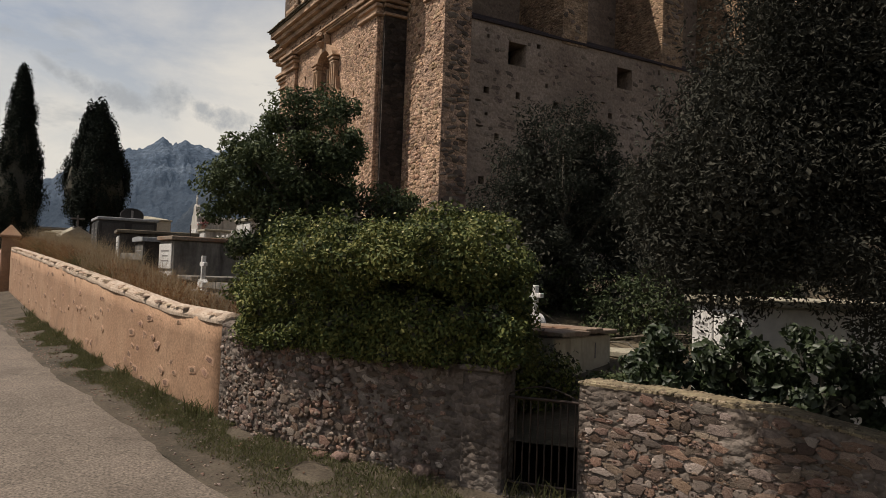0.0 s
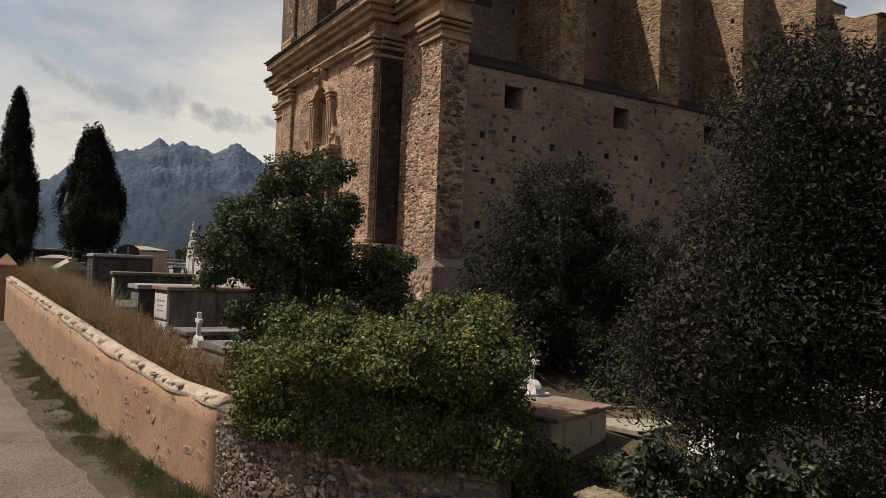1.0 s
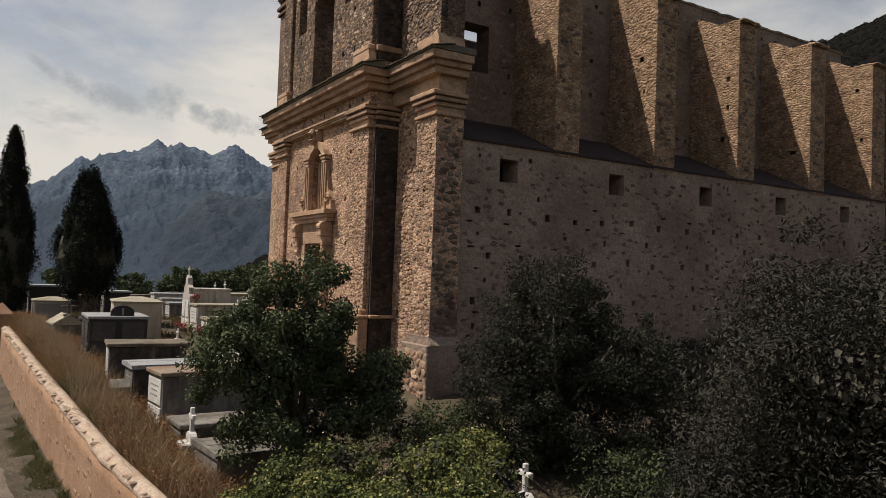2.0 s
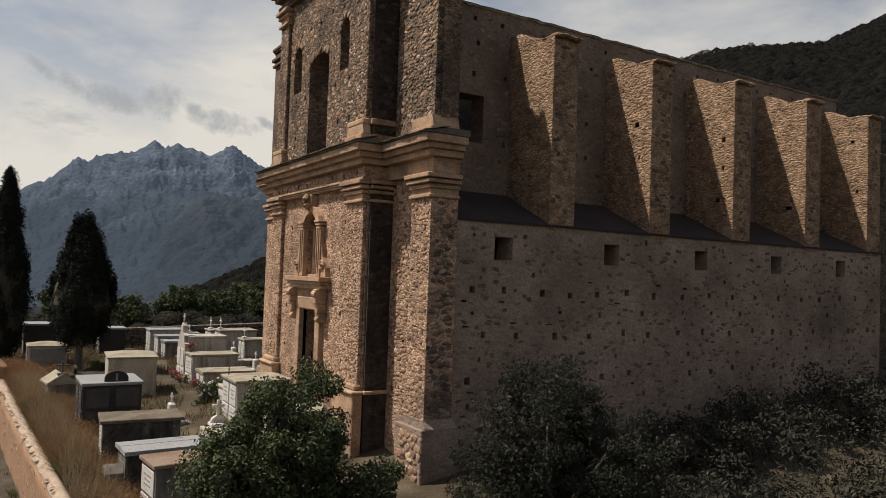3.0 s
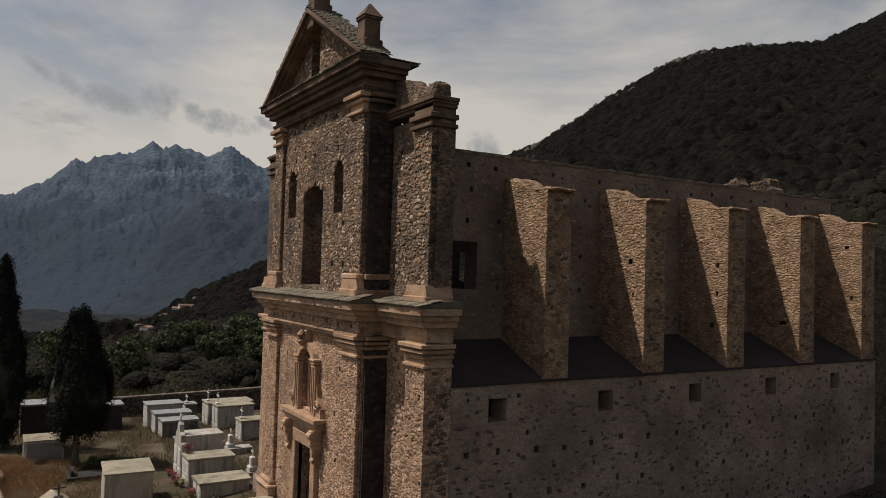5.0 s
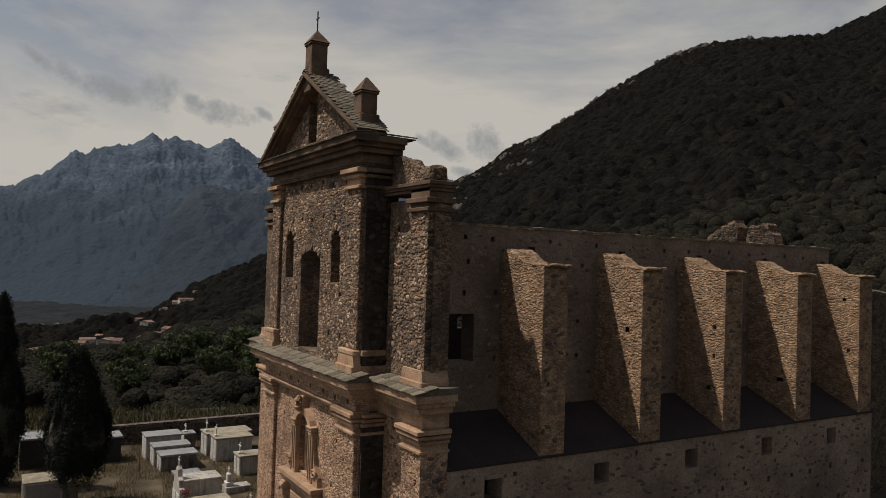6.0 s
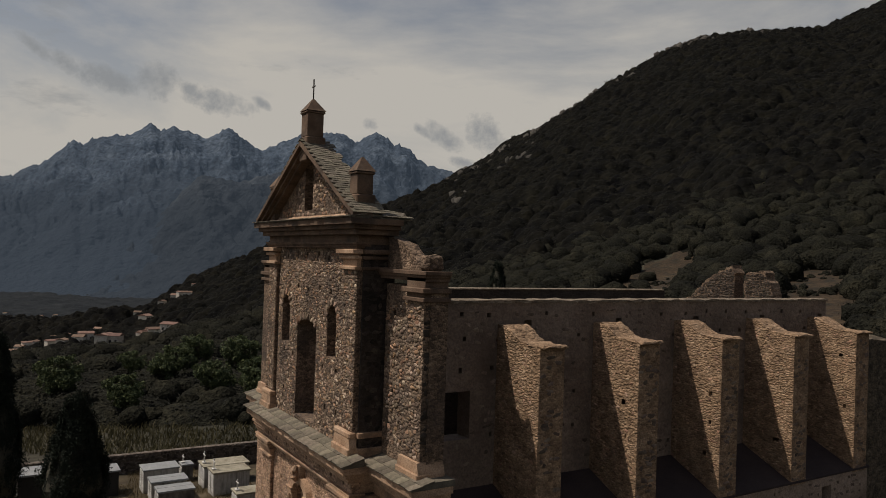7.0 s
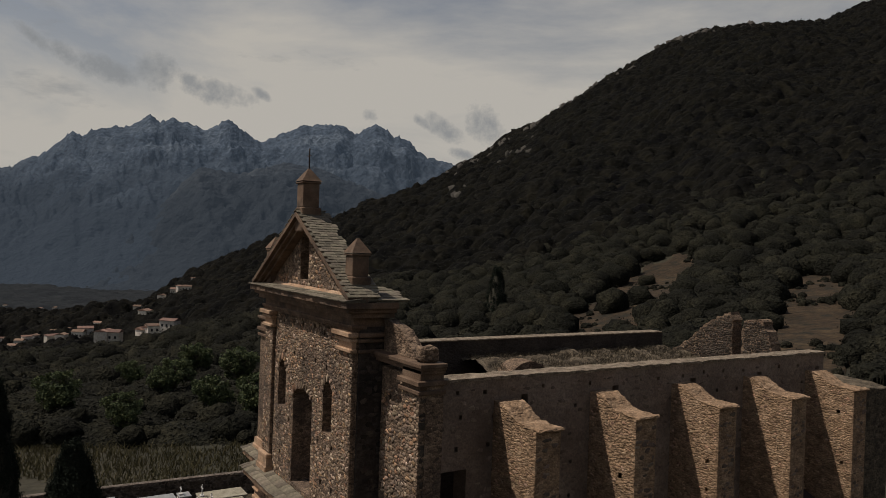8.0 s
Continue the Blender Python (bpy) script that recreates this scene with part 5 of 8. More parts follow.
        box(bm, WP + 0.05, WX + 0.62, pa + .04, pb, 18.9, 19.6)
        mould(bm, pa + .05, y1 if s < 0 else pb, WX - .12, 19.48, 19.80, 0.2, WX + 0.64)
        part("capital", bm, M_DRESSTOP, church, "dark broken capital of the upper wing")
        bm = bmesh.new()
        box(bm, WX - 0.12, WX + 0.5, pa + 0.12, pa + 0.62, 19.80, 20.3, 0.08)
        if s < 0:
            prism(bm, [(pa + 0.66, 19.80), (y1, 19.80), (y1, 20.9), (pa + 1.7, 20.62), (pa + 1.15, 20.2), (pa + .8, 20.05)], 'x', WX + 0.02, WX + 0.45)
        ragged(bm, 0.07, 3, 3.5)
        part("broken_block", bm, M_UPMORTAR, church, "eroded volute block on the wing")
    return front, upper, door, niche, tall, slit_a, slit_b, gw, roofline, putlogs, up_put


FRONT, UPPER, DOOR, NICHE, TALL, SLIT_A, SLIT_B, GABLE_WIN, ROOFLINE, PUTLOGS, UP_PUTLOGS = build_front()

L_DRYGREY = leaf_mat("grey_dead_growth", [(0.03, 0.025, 0.018), (0.058, 0.048, 0.034), (0.1, 0.083, 0.06)], 0.85, 0.2, 0.1)
# nave, aisle, buttresses
X_END = 36.9
BUTT = [16.18, 20.89, 25.60, 30.46, 35.34]
AISLE_WINDOWS = [(14.0 + 4.725 * i, 14.72 + 4.725 * i, 9.62, 10.36) for i in range(5)]


def build_nave():
    rng = np.random.default_rng(21)
    win = [(13.95, 15.06, 13.80, 15.5)]
    slit = [(17.75, 18.05, 13.2, 15.3)]
    small = [(17.4 + 4.7 * i, 17.75 + 4.7 * i, 17.55, 18.0) for i in range(5)]
    holes = slot_rows(rng, 12.8, X_END - .3, [12.7, 13.9, 15.1, 16.3, 17.3, 18.2], 1.35, (0.12, 0.17), 0.75, win + slit + small)
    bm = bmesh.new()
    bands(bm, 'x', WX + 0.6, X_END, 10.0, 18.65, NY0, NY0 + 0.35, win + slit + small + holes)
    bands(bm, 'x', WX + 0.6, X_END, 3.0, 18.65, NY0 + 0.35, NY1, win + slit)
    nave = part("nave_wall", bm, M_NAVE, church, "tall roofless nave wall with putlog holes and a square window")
    bm = bmesh.new()
    for k in range(16):
        x0 = WX + 0.6 + k * (X_END - WX - .52) / 16
        box(bm, x0, x0 + (X_END - WX - .52) / 16, NY0 - 0.05, NY1 + 0.05, 18.64, 18.74)
    bmesh.ops.remove_doubles(bm, verts=bm.verts, dist=.0005)
    ragged(bm, 0.05, 5, 2.2)
    part("wall_capping", bm, M_CAP, church, "pale mortar capping on the broken wall top")
    bm = bmesh.new()
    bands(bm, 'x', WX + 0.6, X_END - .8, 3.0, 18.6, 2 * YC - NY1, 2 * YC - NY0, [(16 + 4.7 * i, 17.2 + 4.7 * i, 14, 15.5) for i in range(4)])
    # the shade inside the nave is put into this wall's dark colour
    far = part("nave_wall", bm, M_STAIN_SHADE, church, "dark shaded inner face of the far nave wall")
    bm = bmesh.new()
    box(bm, WX + 0.6, X_END - .9, 2 * YC - NY1 - .05, 2 * YC - NY0 + .05, 18.6, 18.68, 0.02)
    part("wall_capping", bm, M_CAP, church)
    # far aisle
    bm = bmesh.new()
    box(bm, WX + 0.7, X_END, 2 * YC - SY - 0.9, 2 * YC - SY, 2.5, 10.8)
    prism(bm, [(2 * YC - SY, 10.8), (2 * YC - NY0, 10.8), (2 * YC - NY0, 12.0)], 'x', WX + 0.7, X_END)
    part("aisle", bm, M_RENDER, church)
    # remains of the vault inside, and the ruined east gable
    gx, gy = np.linspace(21.2, X_END - .8, 60), np.linspace(2 * YC - NY1 - 3.2, 2 * YC - NY1, 16)
    X, Y = np.meshgrid(gx, gy, indexing='ij')
    t = (Y - gy[0]) / (gy[-1] - gy[0])
    Z = 17.25 + 0.55 * np.sqrt(t) + np.array([0.28 * noise.noise(Vector((a * .9, b * .9, 0))) + .16 * noise.noise(Vector((a * 3, b * 3, 4))) for a, b in zip(X.ravel(), Y.ravel())]).reshape(X.shape)
    Z[:, 0] = 9.0
    v = np.stack([X, Y, Z], -1).reshape(-1, 3)
    a, b = np.meshgrid(np.arange(59), np.arange(15), indexing='ij')
    q = np.stack([a * 16 + b, (a + 1) * 16 + b, (a + 1) * 16 + b + 1, a * 16 + b + 1], -1).reshape(-1, 4)
    vault = new("fallen_vault", np_mesh("fallen_vault", v, q, M_VAULT))
    vault["label"] = "overgrown rubble of the fallen vault along the wall"
    hang(vault, church)
    rr = np.random.default_rng(4)
    pts = np.stack([rr.uniform(21.5, X_END - 1, 4200), 2 * YC - NY1 - 3.0 * rr.random(4200), np.full(4200, 17.5)], 1)
    pts[:, 2] += 0.3 * (1 - (2 * YC - NY1 - pts[:, 1]) / 3.0)
    gr = new("dry_growth", blades("dry_growth", pts, .2, .014, L_DRYGREY, rr, .7))
    gr["kind"] = "stuff"
    hang(gr, vault)
    bm = bmesh.new()
    ring = np.linspace(0, math.pi, 15)
    for p, q2 in zip(ring, ring[1:]):
        prism(bm, [(23.0 + r * math.cos(w), 16.6 + r * math.sin(w)) for r, w in ((1.0, p), (1.0, q2), (1.38, q2), (1.38, p))], 'y', 28.4, 29.6)
    bmesh.ops.remove_doubles(bm, verts=bm.verts, dist=.0005)
    ragged(bm, .06, 1, 4)
    part("broken_arch", bm, M_UPMORTAR, church, "stump of a fallen rubble arch")

    def jag(pts, amp, seed):
        r2 = np.random.default_rng(seed)
        out = []
        for (a0, b0), (a1, b1) in zip(pts, pts[1:]):
            n = max(2, int(math.hypot(a1 - a0, b1 - b0) / .16))
            for k in range(n):
                f = k / n
                out.append((a0 + (a1 - a0) * f + r2.uniform(-amp, amp), b0 + (b1 - b0) * f + r2.uniform(-amp, amp)))
        return out + [pts[-1]]
    bm = bmesh.new()
    box(bm, X_END - .8, X_END, NY1, 2 * YC - NY1, 3.0, 17.0)
    part("east_wall", bm, M_UPMORTAR, church)
    for k, prof in enumerate(([(26.15, 17.0), (26.15, 19.2), (26.05, 19.9), (25.0, 20.05), (24.6, 19.5), (24.3, 18.3), (NY1 + 1.5, 17.6), (NY1 + 1.2, 17.0)],
                              [(31.6, 17.0), (31.3, 17.5), (29.8, 18.4), (28.7, 19.4), (27.8, 19.95), (27.0, 20.3), (26.75, 19.9), (26.75, 17.0)])):
        bm = bmesh.new()
        line = jag(prof, .07, k)
        prism(bm, line, 'x', X_END - .8, X_END)
        east = part("east_gable", bm, M_UPMORTAR, church, "ragged stump of the ruined rubble gable")
        ys = [p[0] for p in prof]
        tops = sorted(prof[:-1] if k else prof[1:])
        pl = courses(0, 9.2, 17.0, 20.2, 0.2, 0.085, rr, 0.9, outline=lambda u, v: min(ys) + .1 < NY1 + u < max(ys) - .1 and v < np.interp(NY1 + u, [p[0] for p in tops], [p[1] for p in tops]) - .12)
        lay_stones("rubble_facing", pl, flat((X_END - .8, NY1, 0), (0, 1, 0), (-1, 0, 0)), M_DARKSTONE, M_STONE_OB, east, 0.03, rr)
    # transept end past the last buttress
    bm = bmesh.new()
    box(bm, X_END + 0.02, X_END + 6.5, NY0 + .05, NY1 + 6, 3.0, 16.5, 0.03)
    ragged(bm, .25, 6, .7)
    part("east_range", bm, M_VAULT, church, "overgrown broken block behind the last buttress")
    # aisle wall
    put = slot_rows(rng, 12.9, X_END - .3, [4.3, 5.75, 7.2, 8.6], 1.42, (0.15, 0.22), 0.92, AISLE_WINDOWS)
    put += slot_rows(rng, 12.9, X_END - .3, [3.6, 5.0, 6.4, 7.9, 9.25, 10.45], 1.9, (0.09, 0.18), 0.62, AISLE_WINDOWS)
    put += slot_rows(rng, 12.7, X_END - .3, [3.9, 4.65, 5.4, 6.05, 6.8, 7.55, 8.25, 8.95, 9.95], 1.6, (0.12, 0.26), 0.7, AISLE_WINDOWS + put, 0.3)
    bm = bmesh.new()
    bands(bm, 'x', WX + 0.72, X_END - 0.3, Z_G - 0.2, 10.8, SY, SY + 0.4, AISLE_WINDOWS + put)
    bands(bm, 'x', WX + 0.72, X_END - 0.3, Z_G - 0.2, 10.8, SY + 0.4, SY + 0.9, AISLE_WINDOWS)
    aisle = part("aisle_wall", bm, M_RENDER, church, "long side wall of weathered render over rubble")
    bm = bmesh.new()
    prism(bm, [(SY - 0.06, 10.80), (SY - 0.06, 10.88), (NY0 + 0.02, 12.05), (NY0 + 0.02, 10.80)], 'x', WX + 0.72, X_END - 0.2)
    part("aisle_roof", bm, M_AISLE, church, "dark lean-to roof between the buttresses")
    # buttresses
    butts = []
    for i, bx in enumerate(BUTT):
        w = 1.08
        prof = [(SY - 0.03, 10.72), (NY0 + 0.01, 10.72), (NY0 + 0.01, 17.84), (21.45, 17.83), (21.15, 17.70), (20.85, 17.48), (20.55, 17.34), (20.05, 17.30), (SY - 0.03, 17.30)]
        bh = slot_rows(rng, SY + .2, NY0 - .4, [12.6, 13.8, 15.0, 16.2], 1.6, (0.13, 0.17), 0.9)
        bm = bmesh.new()
        prism(bm, prof, 'x', bx + 0.25, bx + w)
        bands(bm, 'y', SY - 0.03, 20.05, 10.72, 17.30, bx, bx + 0.25, bh)
        prism(bm, [(20.05, 10.72), (NY0 + 0.01, 10.72), (NY0 + 0.01, 17.84), (21.45, 17.83), (21.15, 17.70), (20.85, 17.48), (20.55, 17.34), (20.05, 17.30)], 'x', bx, bx + 0.25)
        bmesh.ops.remove_doubles(bm, verts=bm.verts, dist=.0005)
        b = part("buttress", bm, M_BUTT, church, "tall rubble buttress with a swept top")
        bm = bmesh.new()
        box(bm, bx - 0.01, bx + w + 0.03, SY - 0.22, 20.1, 17.24, 17.37, 0.05)
        prism(bm, [(20.0, 17.28), (20.55, 17.32), (20.85, 17.46), (21.15, 17.68), (21.45, 17.81), (NY0, 17.82), (NY0, 17.87), (21.45, 17.87), (21.12, 17.74), (20.82, 17.53), (20.5, 17.39), (20.0, 17.36)], 'x', bx + 0.01, bx + w - 0.01)
        ragged(bm, 0.05, 5, 5.0)
        part("buttress_cap", bm, M_BUTT, b, "worn mortar cap sweeping up to the wall")
        butts.append((b, bh))
    return nave, aisle, butts, holes + win + slit + small, put


NAVE, AISLE, BUTTS, NAVE_HOLES, AISLE_HOLES = build_nave()

# ---- cemetery walls and gate ----
def ribbon(bm, line, thick, out_sign=-1, step=0.4, rough=0.015, crown=0.0):
    """A wall along line (x, y, foot, top); its outer face lies on the line. Returns the samples."""
    pts = np.array(line, float)
    seg = np.r_[0, np.cumsum(np.hypot(np.diff(pts[:, 0]), np.diff(pts[:, 1])))]
    s = np.arange(0, seg[-1] + step * .5, step)
    s[-1] = seg[-1]
    P = np.stack([np.interp(s, seg, pts[:, k]) for k in range(4)], 1)
    T = np.gradient(P[:, :2], axis=0)
    T /= np.linalg.norm(T, axis=1)[:, None]
    Nn = np.stack([T[:, 1], -T[:, 0]], 1) * out_sign
    rings = []
    for (x, y, zf, zt), n, ss in zip(P, Nn, s):
        ring = []
        zs = np.linspace(zf, zt, 6)
        for z in zs:
            d = rough * noise.noise(Vector((ss * 1.3, z * 1.7, 5)))
            ring.append((x + n[0] * d, y + n[1] * d, z))
        if crown:
            for f, h in ((0.25, .75), (0.5, 1.0), (0.75, .75)):
                ring.append((x - n[0] * thick * f, y - n[1] * thick * f, zt + crown * h))
        for z in zs[::-1]:
            ring.append((x - n[0] * thick, y - n[1] * thick, z))
        rings.append([bm.verts.new(p) for p in ring])
    k = len(rings[0])
    for a, b in zip(rings, rings[1:]):
        for i in range(k):
            bm.faces.new((a[i], a[(i + 1) % k], b[(i + 1) % k], b[i]))
    bm.faces.new(rings[0][::-1])
    bm.faces.new(rings[-1])
    bmesh.ops.recalc_face_normals(bm, faces=bm.faces)

    def at(u, v):
        x, y = np.interp(u, seg, pts[:, 0]), np.interp(u, seg, pts[:, 1])
        i = min(np.searchsorted(s, u), len(s) - 1)
        n = np.array([Nn[i][0], Nn[i][1], 0])
        up = np.array([0, 0, 1.0])
        al = np.cross(up, n)
        return np.array([x, y, v]), np.stack([al, up, n], 1)
    foot = lambda u: np.interp(u, seg, pts[:, 2])
    top = lambda u: np.interp(u, seg, pts[:, 3])
    return seg[-1], at, foot, top


def build_plaster_wall():
    rng = np.random.default_rng(31)
    line = [(3.68, 12.82, 0.0, 1.90), (3.2, 14.9, 0.1, 1.95), (2.6, 18.3, 0.2, 2.24), (1.9, 26.3, 0.35, 2.64), (1.2, 35.0, 0.6, 3.02), (0.75, 41.3, 0.9, 3.26)]
    w = thing("roadside_wall", (2.2, 24, 0.4), "pink-ochre plastered cemetery wall with pitted face and rough pale coping", "wall")
    bm = bmesh.new()
    length, at, foot, top = ribbon(bm, line, 0.42, rough=0.03)
    body = part("plaster_face", bm, M_PINK, w, "pitted pink-ochre plaster", True)
    bm = bmesh.new()
    cop = [(x - .012, y, zt - 0.05, zt + 0.02) for x, y, zf, zt in line]
    ribbon(bm, cop, 0.44, step=0.25, rough=0.05, crown=0.13)
    coping = part("coping", bm, M_COPING, w, "rough pale mortar coping", True)
    # stones bedded across the coping, gaps of shade between them
    for i in range(110):
        u = rng.uniform(0.1, length - .1)
        p, fr = at(u, 0)
        p = p - fr[:, 2] * rng.uniform(0.05, 0.2) + np.array([0, 0, top(u) + 0.088])
        A = np.stack([fr[:, 0], -fr[:, 2], np.array([0, 0, 1.0])], 1)
        a = rng.uniform(-.5, .5)
        A = A @ np.array([[math.cos(a), -math.sin(a), 0], [math.sin(a), math.cos(a), 0], [0, 0, 1]]) @ np.diag([rng.uniform(.10, .22), rng.uniform(.2, .34), rng.uniform(.02, .04)])
        k = i % len(STONES)
        key = "coping_stone_%d" % k
        me = bpy.data.meshes.get(key) or np_mesh(key, STONES[k][0], STONES[k][1], M_COPSTONE)
        ob = new("coping_stone", me)
        ob.matrix_basis = Matrix([[*A[0], p[0]], [*A[1], p[1]], [*A[2], p[2]], [0, 0, 0, 1]])
        hang(ob, coping)
    # pits where the plaster has fallen from the stones: hole shade and lit rim in colour
    for i in range(130):
        u = rng.uniform(0.2, length - .5)
        v = foot(u) + 0.3 + rng.uniform(0, 1) * (top(u) - foot(u) - 0.45)
        for size, dep, m, nm in ((rng.uniform(.10, .2), 0.008, M_PINKRIM, "chipped_rim"), (0.6, 0.010, M_PIT, "pit")):
            if nm == "pit":
                size = last * 0.62
            last = size
            p, fr = at(u, v)
            A = fr @ np.diag([size * 1.9, size * .95, dep * 1.5])
            k = (i * 3) % len(STONES)
            key = nm + "_%d" % k
            me = bpy.data.meshes.get(key) or np_mesh(key, STONES[k][0], STONES[k][1], m)
            ob = new(nm, me)
            ob.matrix_basis = Matrix([[*A[0], p[0]], [*A[1], p[1]], [*A[2], p[2]], [0, 0, 0, 1]])
            hang(ob, body)
    # far gate pillar
    g = thing("gate_pillar", (0.7, 42.2, 1.0), "pink plastered gate pillar with pyramid cap", "pillar")
    bm = bmesh.new()
    box(bm, 0.35, 1.1, 41.6, 42.4, 0.6, 3.85, 0.02)
    part("shaft", bm, M_PINK, g)
    bm = bmesh.new()
    box(bm, 0.27, 1.18, 41.52, 42.48, 3.85, 3.97, 0.02)
    c = bmesh.ops.create_cone(bm, cap_ends=True, segments=4, radius1=0.66, radius2=0.05, depth=0.5)["verts"]
    bmesh.ops.rotate(bm, verts=c, cent=(0, 0, 0), matrix=Matrix.Rotation(math.pi / 4, 3, 'Z'))
    bmesh.ops.translate(bm, verts=c, vec=(0.72, 42.0, 4.22))
    part("cap", bm, M_PINK, g)


def build_stone_wall():
    rng = np.random.default_rng(32)
    w = thing("stone_wall", (4.8, 10.4, 0.1), "dark rubble stone cemetery wall beside the iron gate", "wall")
    line = [(3.66, 12.80, -0.1, 1.88), (3.95, 11.75, -0.1, 1.80), (4.45, 10.6, -0.1, 1.74), (5.25, 9.35, -0.15, 1.68), (5.82, 8.51, -0.2, 1.64)]
    bm = bmesh.new()
    length, at, foot, top = ribbon(bm, line, 0.5, 1, rough=0.05, crown=0.06)
    core = part("wall_core", bm, M_GATEWALL, w, "grey-brown lime mortar")
    pl = courses(0.02, length - .35, 0.0, 1.9, 0.17, 0.115, rng, 0.66, outline=lambda u, v: v < top(u) - .02)
    lay_stones("small_stone", pl, at, M_GSTONE_I, M_GSTONE, core, 0.02, rng, lambda u, v: v > .3)
    ch = courses(0.02, length - .3, 0.0, 1.9, 0.085, 0.06, rng, 0.5, outline=lambda u, v: v < top(u) - .02)
    lay_stones("chip_facing", ch, at, M_GSTONE_I, M_GSTONE, core, 0.03, rng)
    # boulders of the footing
    bl = courses(0.0, length - .2, 0.02, 0.36, 0.36, 0.26, rng, 0.9)
    lay_stones("boulder", bl, at, M_GSTONE_I, M_GSTONE, w, 0.12, rng, lambda u, v: True, 60)
    bm = bmesh.new()
    box(bm, -0.28, 0.28, -0.26, 0.26, -0.3, 1.60, 0.03)
    box(bm, -0.32, 0.32, -0.30, 0.30, 1.60, 1.68, 0.02)
    bmesh.ops.transform(bm, matrix=pose(6.03, 8.40, 0, 0, 0, -55), verts=bm.verts)
    part("gate_pier", bm, M_GATEWALL, w, "rough plastered gate pier")
    # wall past the gate
    w2 = thing("stone_wall", (7.3, 5.2, 0.1), "rubble stone cemetery wall with lichened coping", "wall")
    line2 = [(6.72, 7.42, -0.3, 1.52), (7.0, 6.55, -0.3, 1.53), (7.42, 5.2, -0.35, 1.50), (7.72, 4.2, -0.4, 1.36), (8.2, 2.0, -0.5, 1.28), (8.9, -2.0, -0.7, 1.1), (9.5, -9.0, -1.0, 0.9)]
    bm = bmesh.new()
    length2, at2, foot2, top2 = ribbon(bm, line2, 0.5, 1, rough=0.05)
    core2 = part("wall_core", bm, M_GATEWALL, w2, "grey-brown lime mortar")
    pl = courses(0.0, length2 - .1, -0.3, 1.6, 0.20, 0.095, rng, 0.86, outline=lambda u, v: v < top2(u) - .05)
    lay_stones("small_stone", [(u, v, a * 1.1, b * 1.1) for u, v, a, b in pl], at2, M_GSTONE_I, M_GSTONE, core2, 0.017, rng, lambda u, v: u < 3.6 and v > 0.3)
    ch = courses(0.0, 8.0, -0.3, 1.6, 0.06, 0.03, rng, 0.3, outline=lambda u, v: v < top2(u) - .05)
    lay_stones("chip_facing", ch, at2, M_GSTONE_I, M_GSTONE, core2, 0.014, rng)
    bm = bmesh.new()
    ribbon(bm, [(x + .01, y, zt - .01, zt + 0.03) for x, y, zf, zt in line2], 0.48, 1, step=0.16, rough=0.06, crown=0.02)
    cap = part("coping", bm, M_LICHEN, w2, "rough coping with ochre lichen")
    grit = []
    for _ in range(2600):
        u = 9.0 * rng.random() ** 1.6
        p, fr = at2(u, 0)
        p = p - fr[:, 2] * rng.uniform(0, .46) + np.array([0, 0, top2(u) + rng.uniform(.0, .035)])
        k, sz = rng.integers(len(STONES)), rng.uniform(.02, .075)
        A = np.stack([fr[:, 0], -fr[:, 2], np.array([0, 0, 1.0])], 1) @ np.diag([sz * rng.uniform(.8, 1.6), sz, sz * .28])
        grit.append((STONES[k][0] @ A.T + p, STONES[k][1]))
    step = len(STONES[0][0])
    ob = new("coping_grit", np_mesh("coping_grit", np.concatenate([v for v, f in grit]), np.concatenate([f + step * i for i, (v, f) in enumerate(grit)]), M_CAPSTONE))
    tagged(ob, kind="stuff")
    hang(ob, cap)


def build_gate():
    g = thing("iron_gate", (6.5, 7.75, 0.05), "low rusty iron bar gate closed between stone piers", "gate")
    a, b = Vector((6.16, 8.20, 0)), Vector((6.74, 7.44, 0))
    d = b - a
    base = 0.12

    def bar(name, p, q, r=0.011):
        bm = bmesh.new()
        tube(bm, [p, q], [r, r], 6)
        part(name, bm, M_IRON, g)
    up = Vector((0, 0, 1))
    for z in (base + 0.08, 1.28):
        bar("rail", a + up * z, b + up * z, 0.02)
    for k in range(10):
        p = a + d * (k + .5) / 10
        bar("bar", p + up * base, p + up * 1.30)
    for p in (a, b):
        bar("stile", p + up * (base - .1), p + up * 1.32, 0.02)
    arc = [a + d * t + up * (1.30 + 0.14 * math.sin(math.pi * t)) for t in np.linspace(0.05, .95, 9)]
    bm = bmesh.new()
    tube(bm, arc, [0.009] * 9, 6)
    part("scroll", bm, M_IRON, g)
    st = thing("gate_step", (6.6, 7.8, 0.0), "worn stone step under the gate", "step")
    bm = bmesh.new()
    box(bm, -0.56, 0.56, -0.35, 0.35, -0.4, 0.10, 0.03)
    bmesh.ops.transform(bm, matrix=pose(6.52, 7.9, 0, 0, 0, -53), verts=bm.verts)
    part("tread", bm, M_GATEWALL, st)


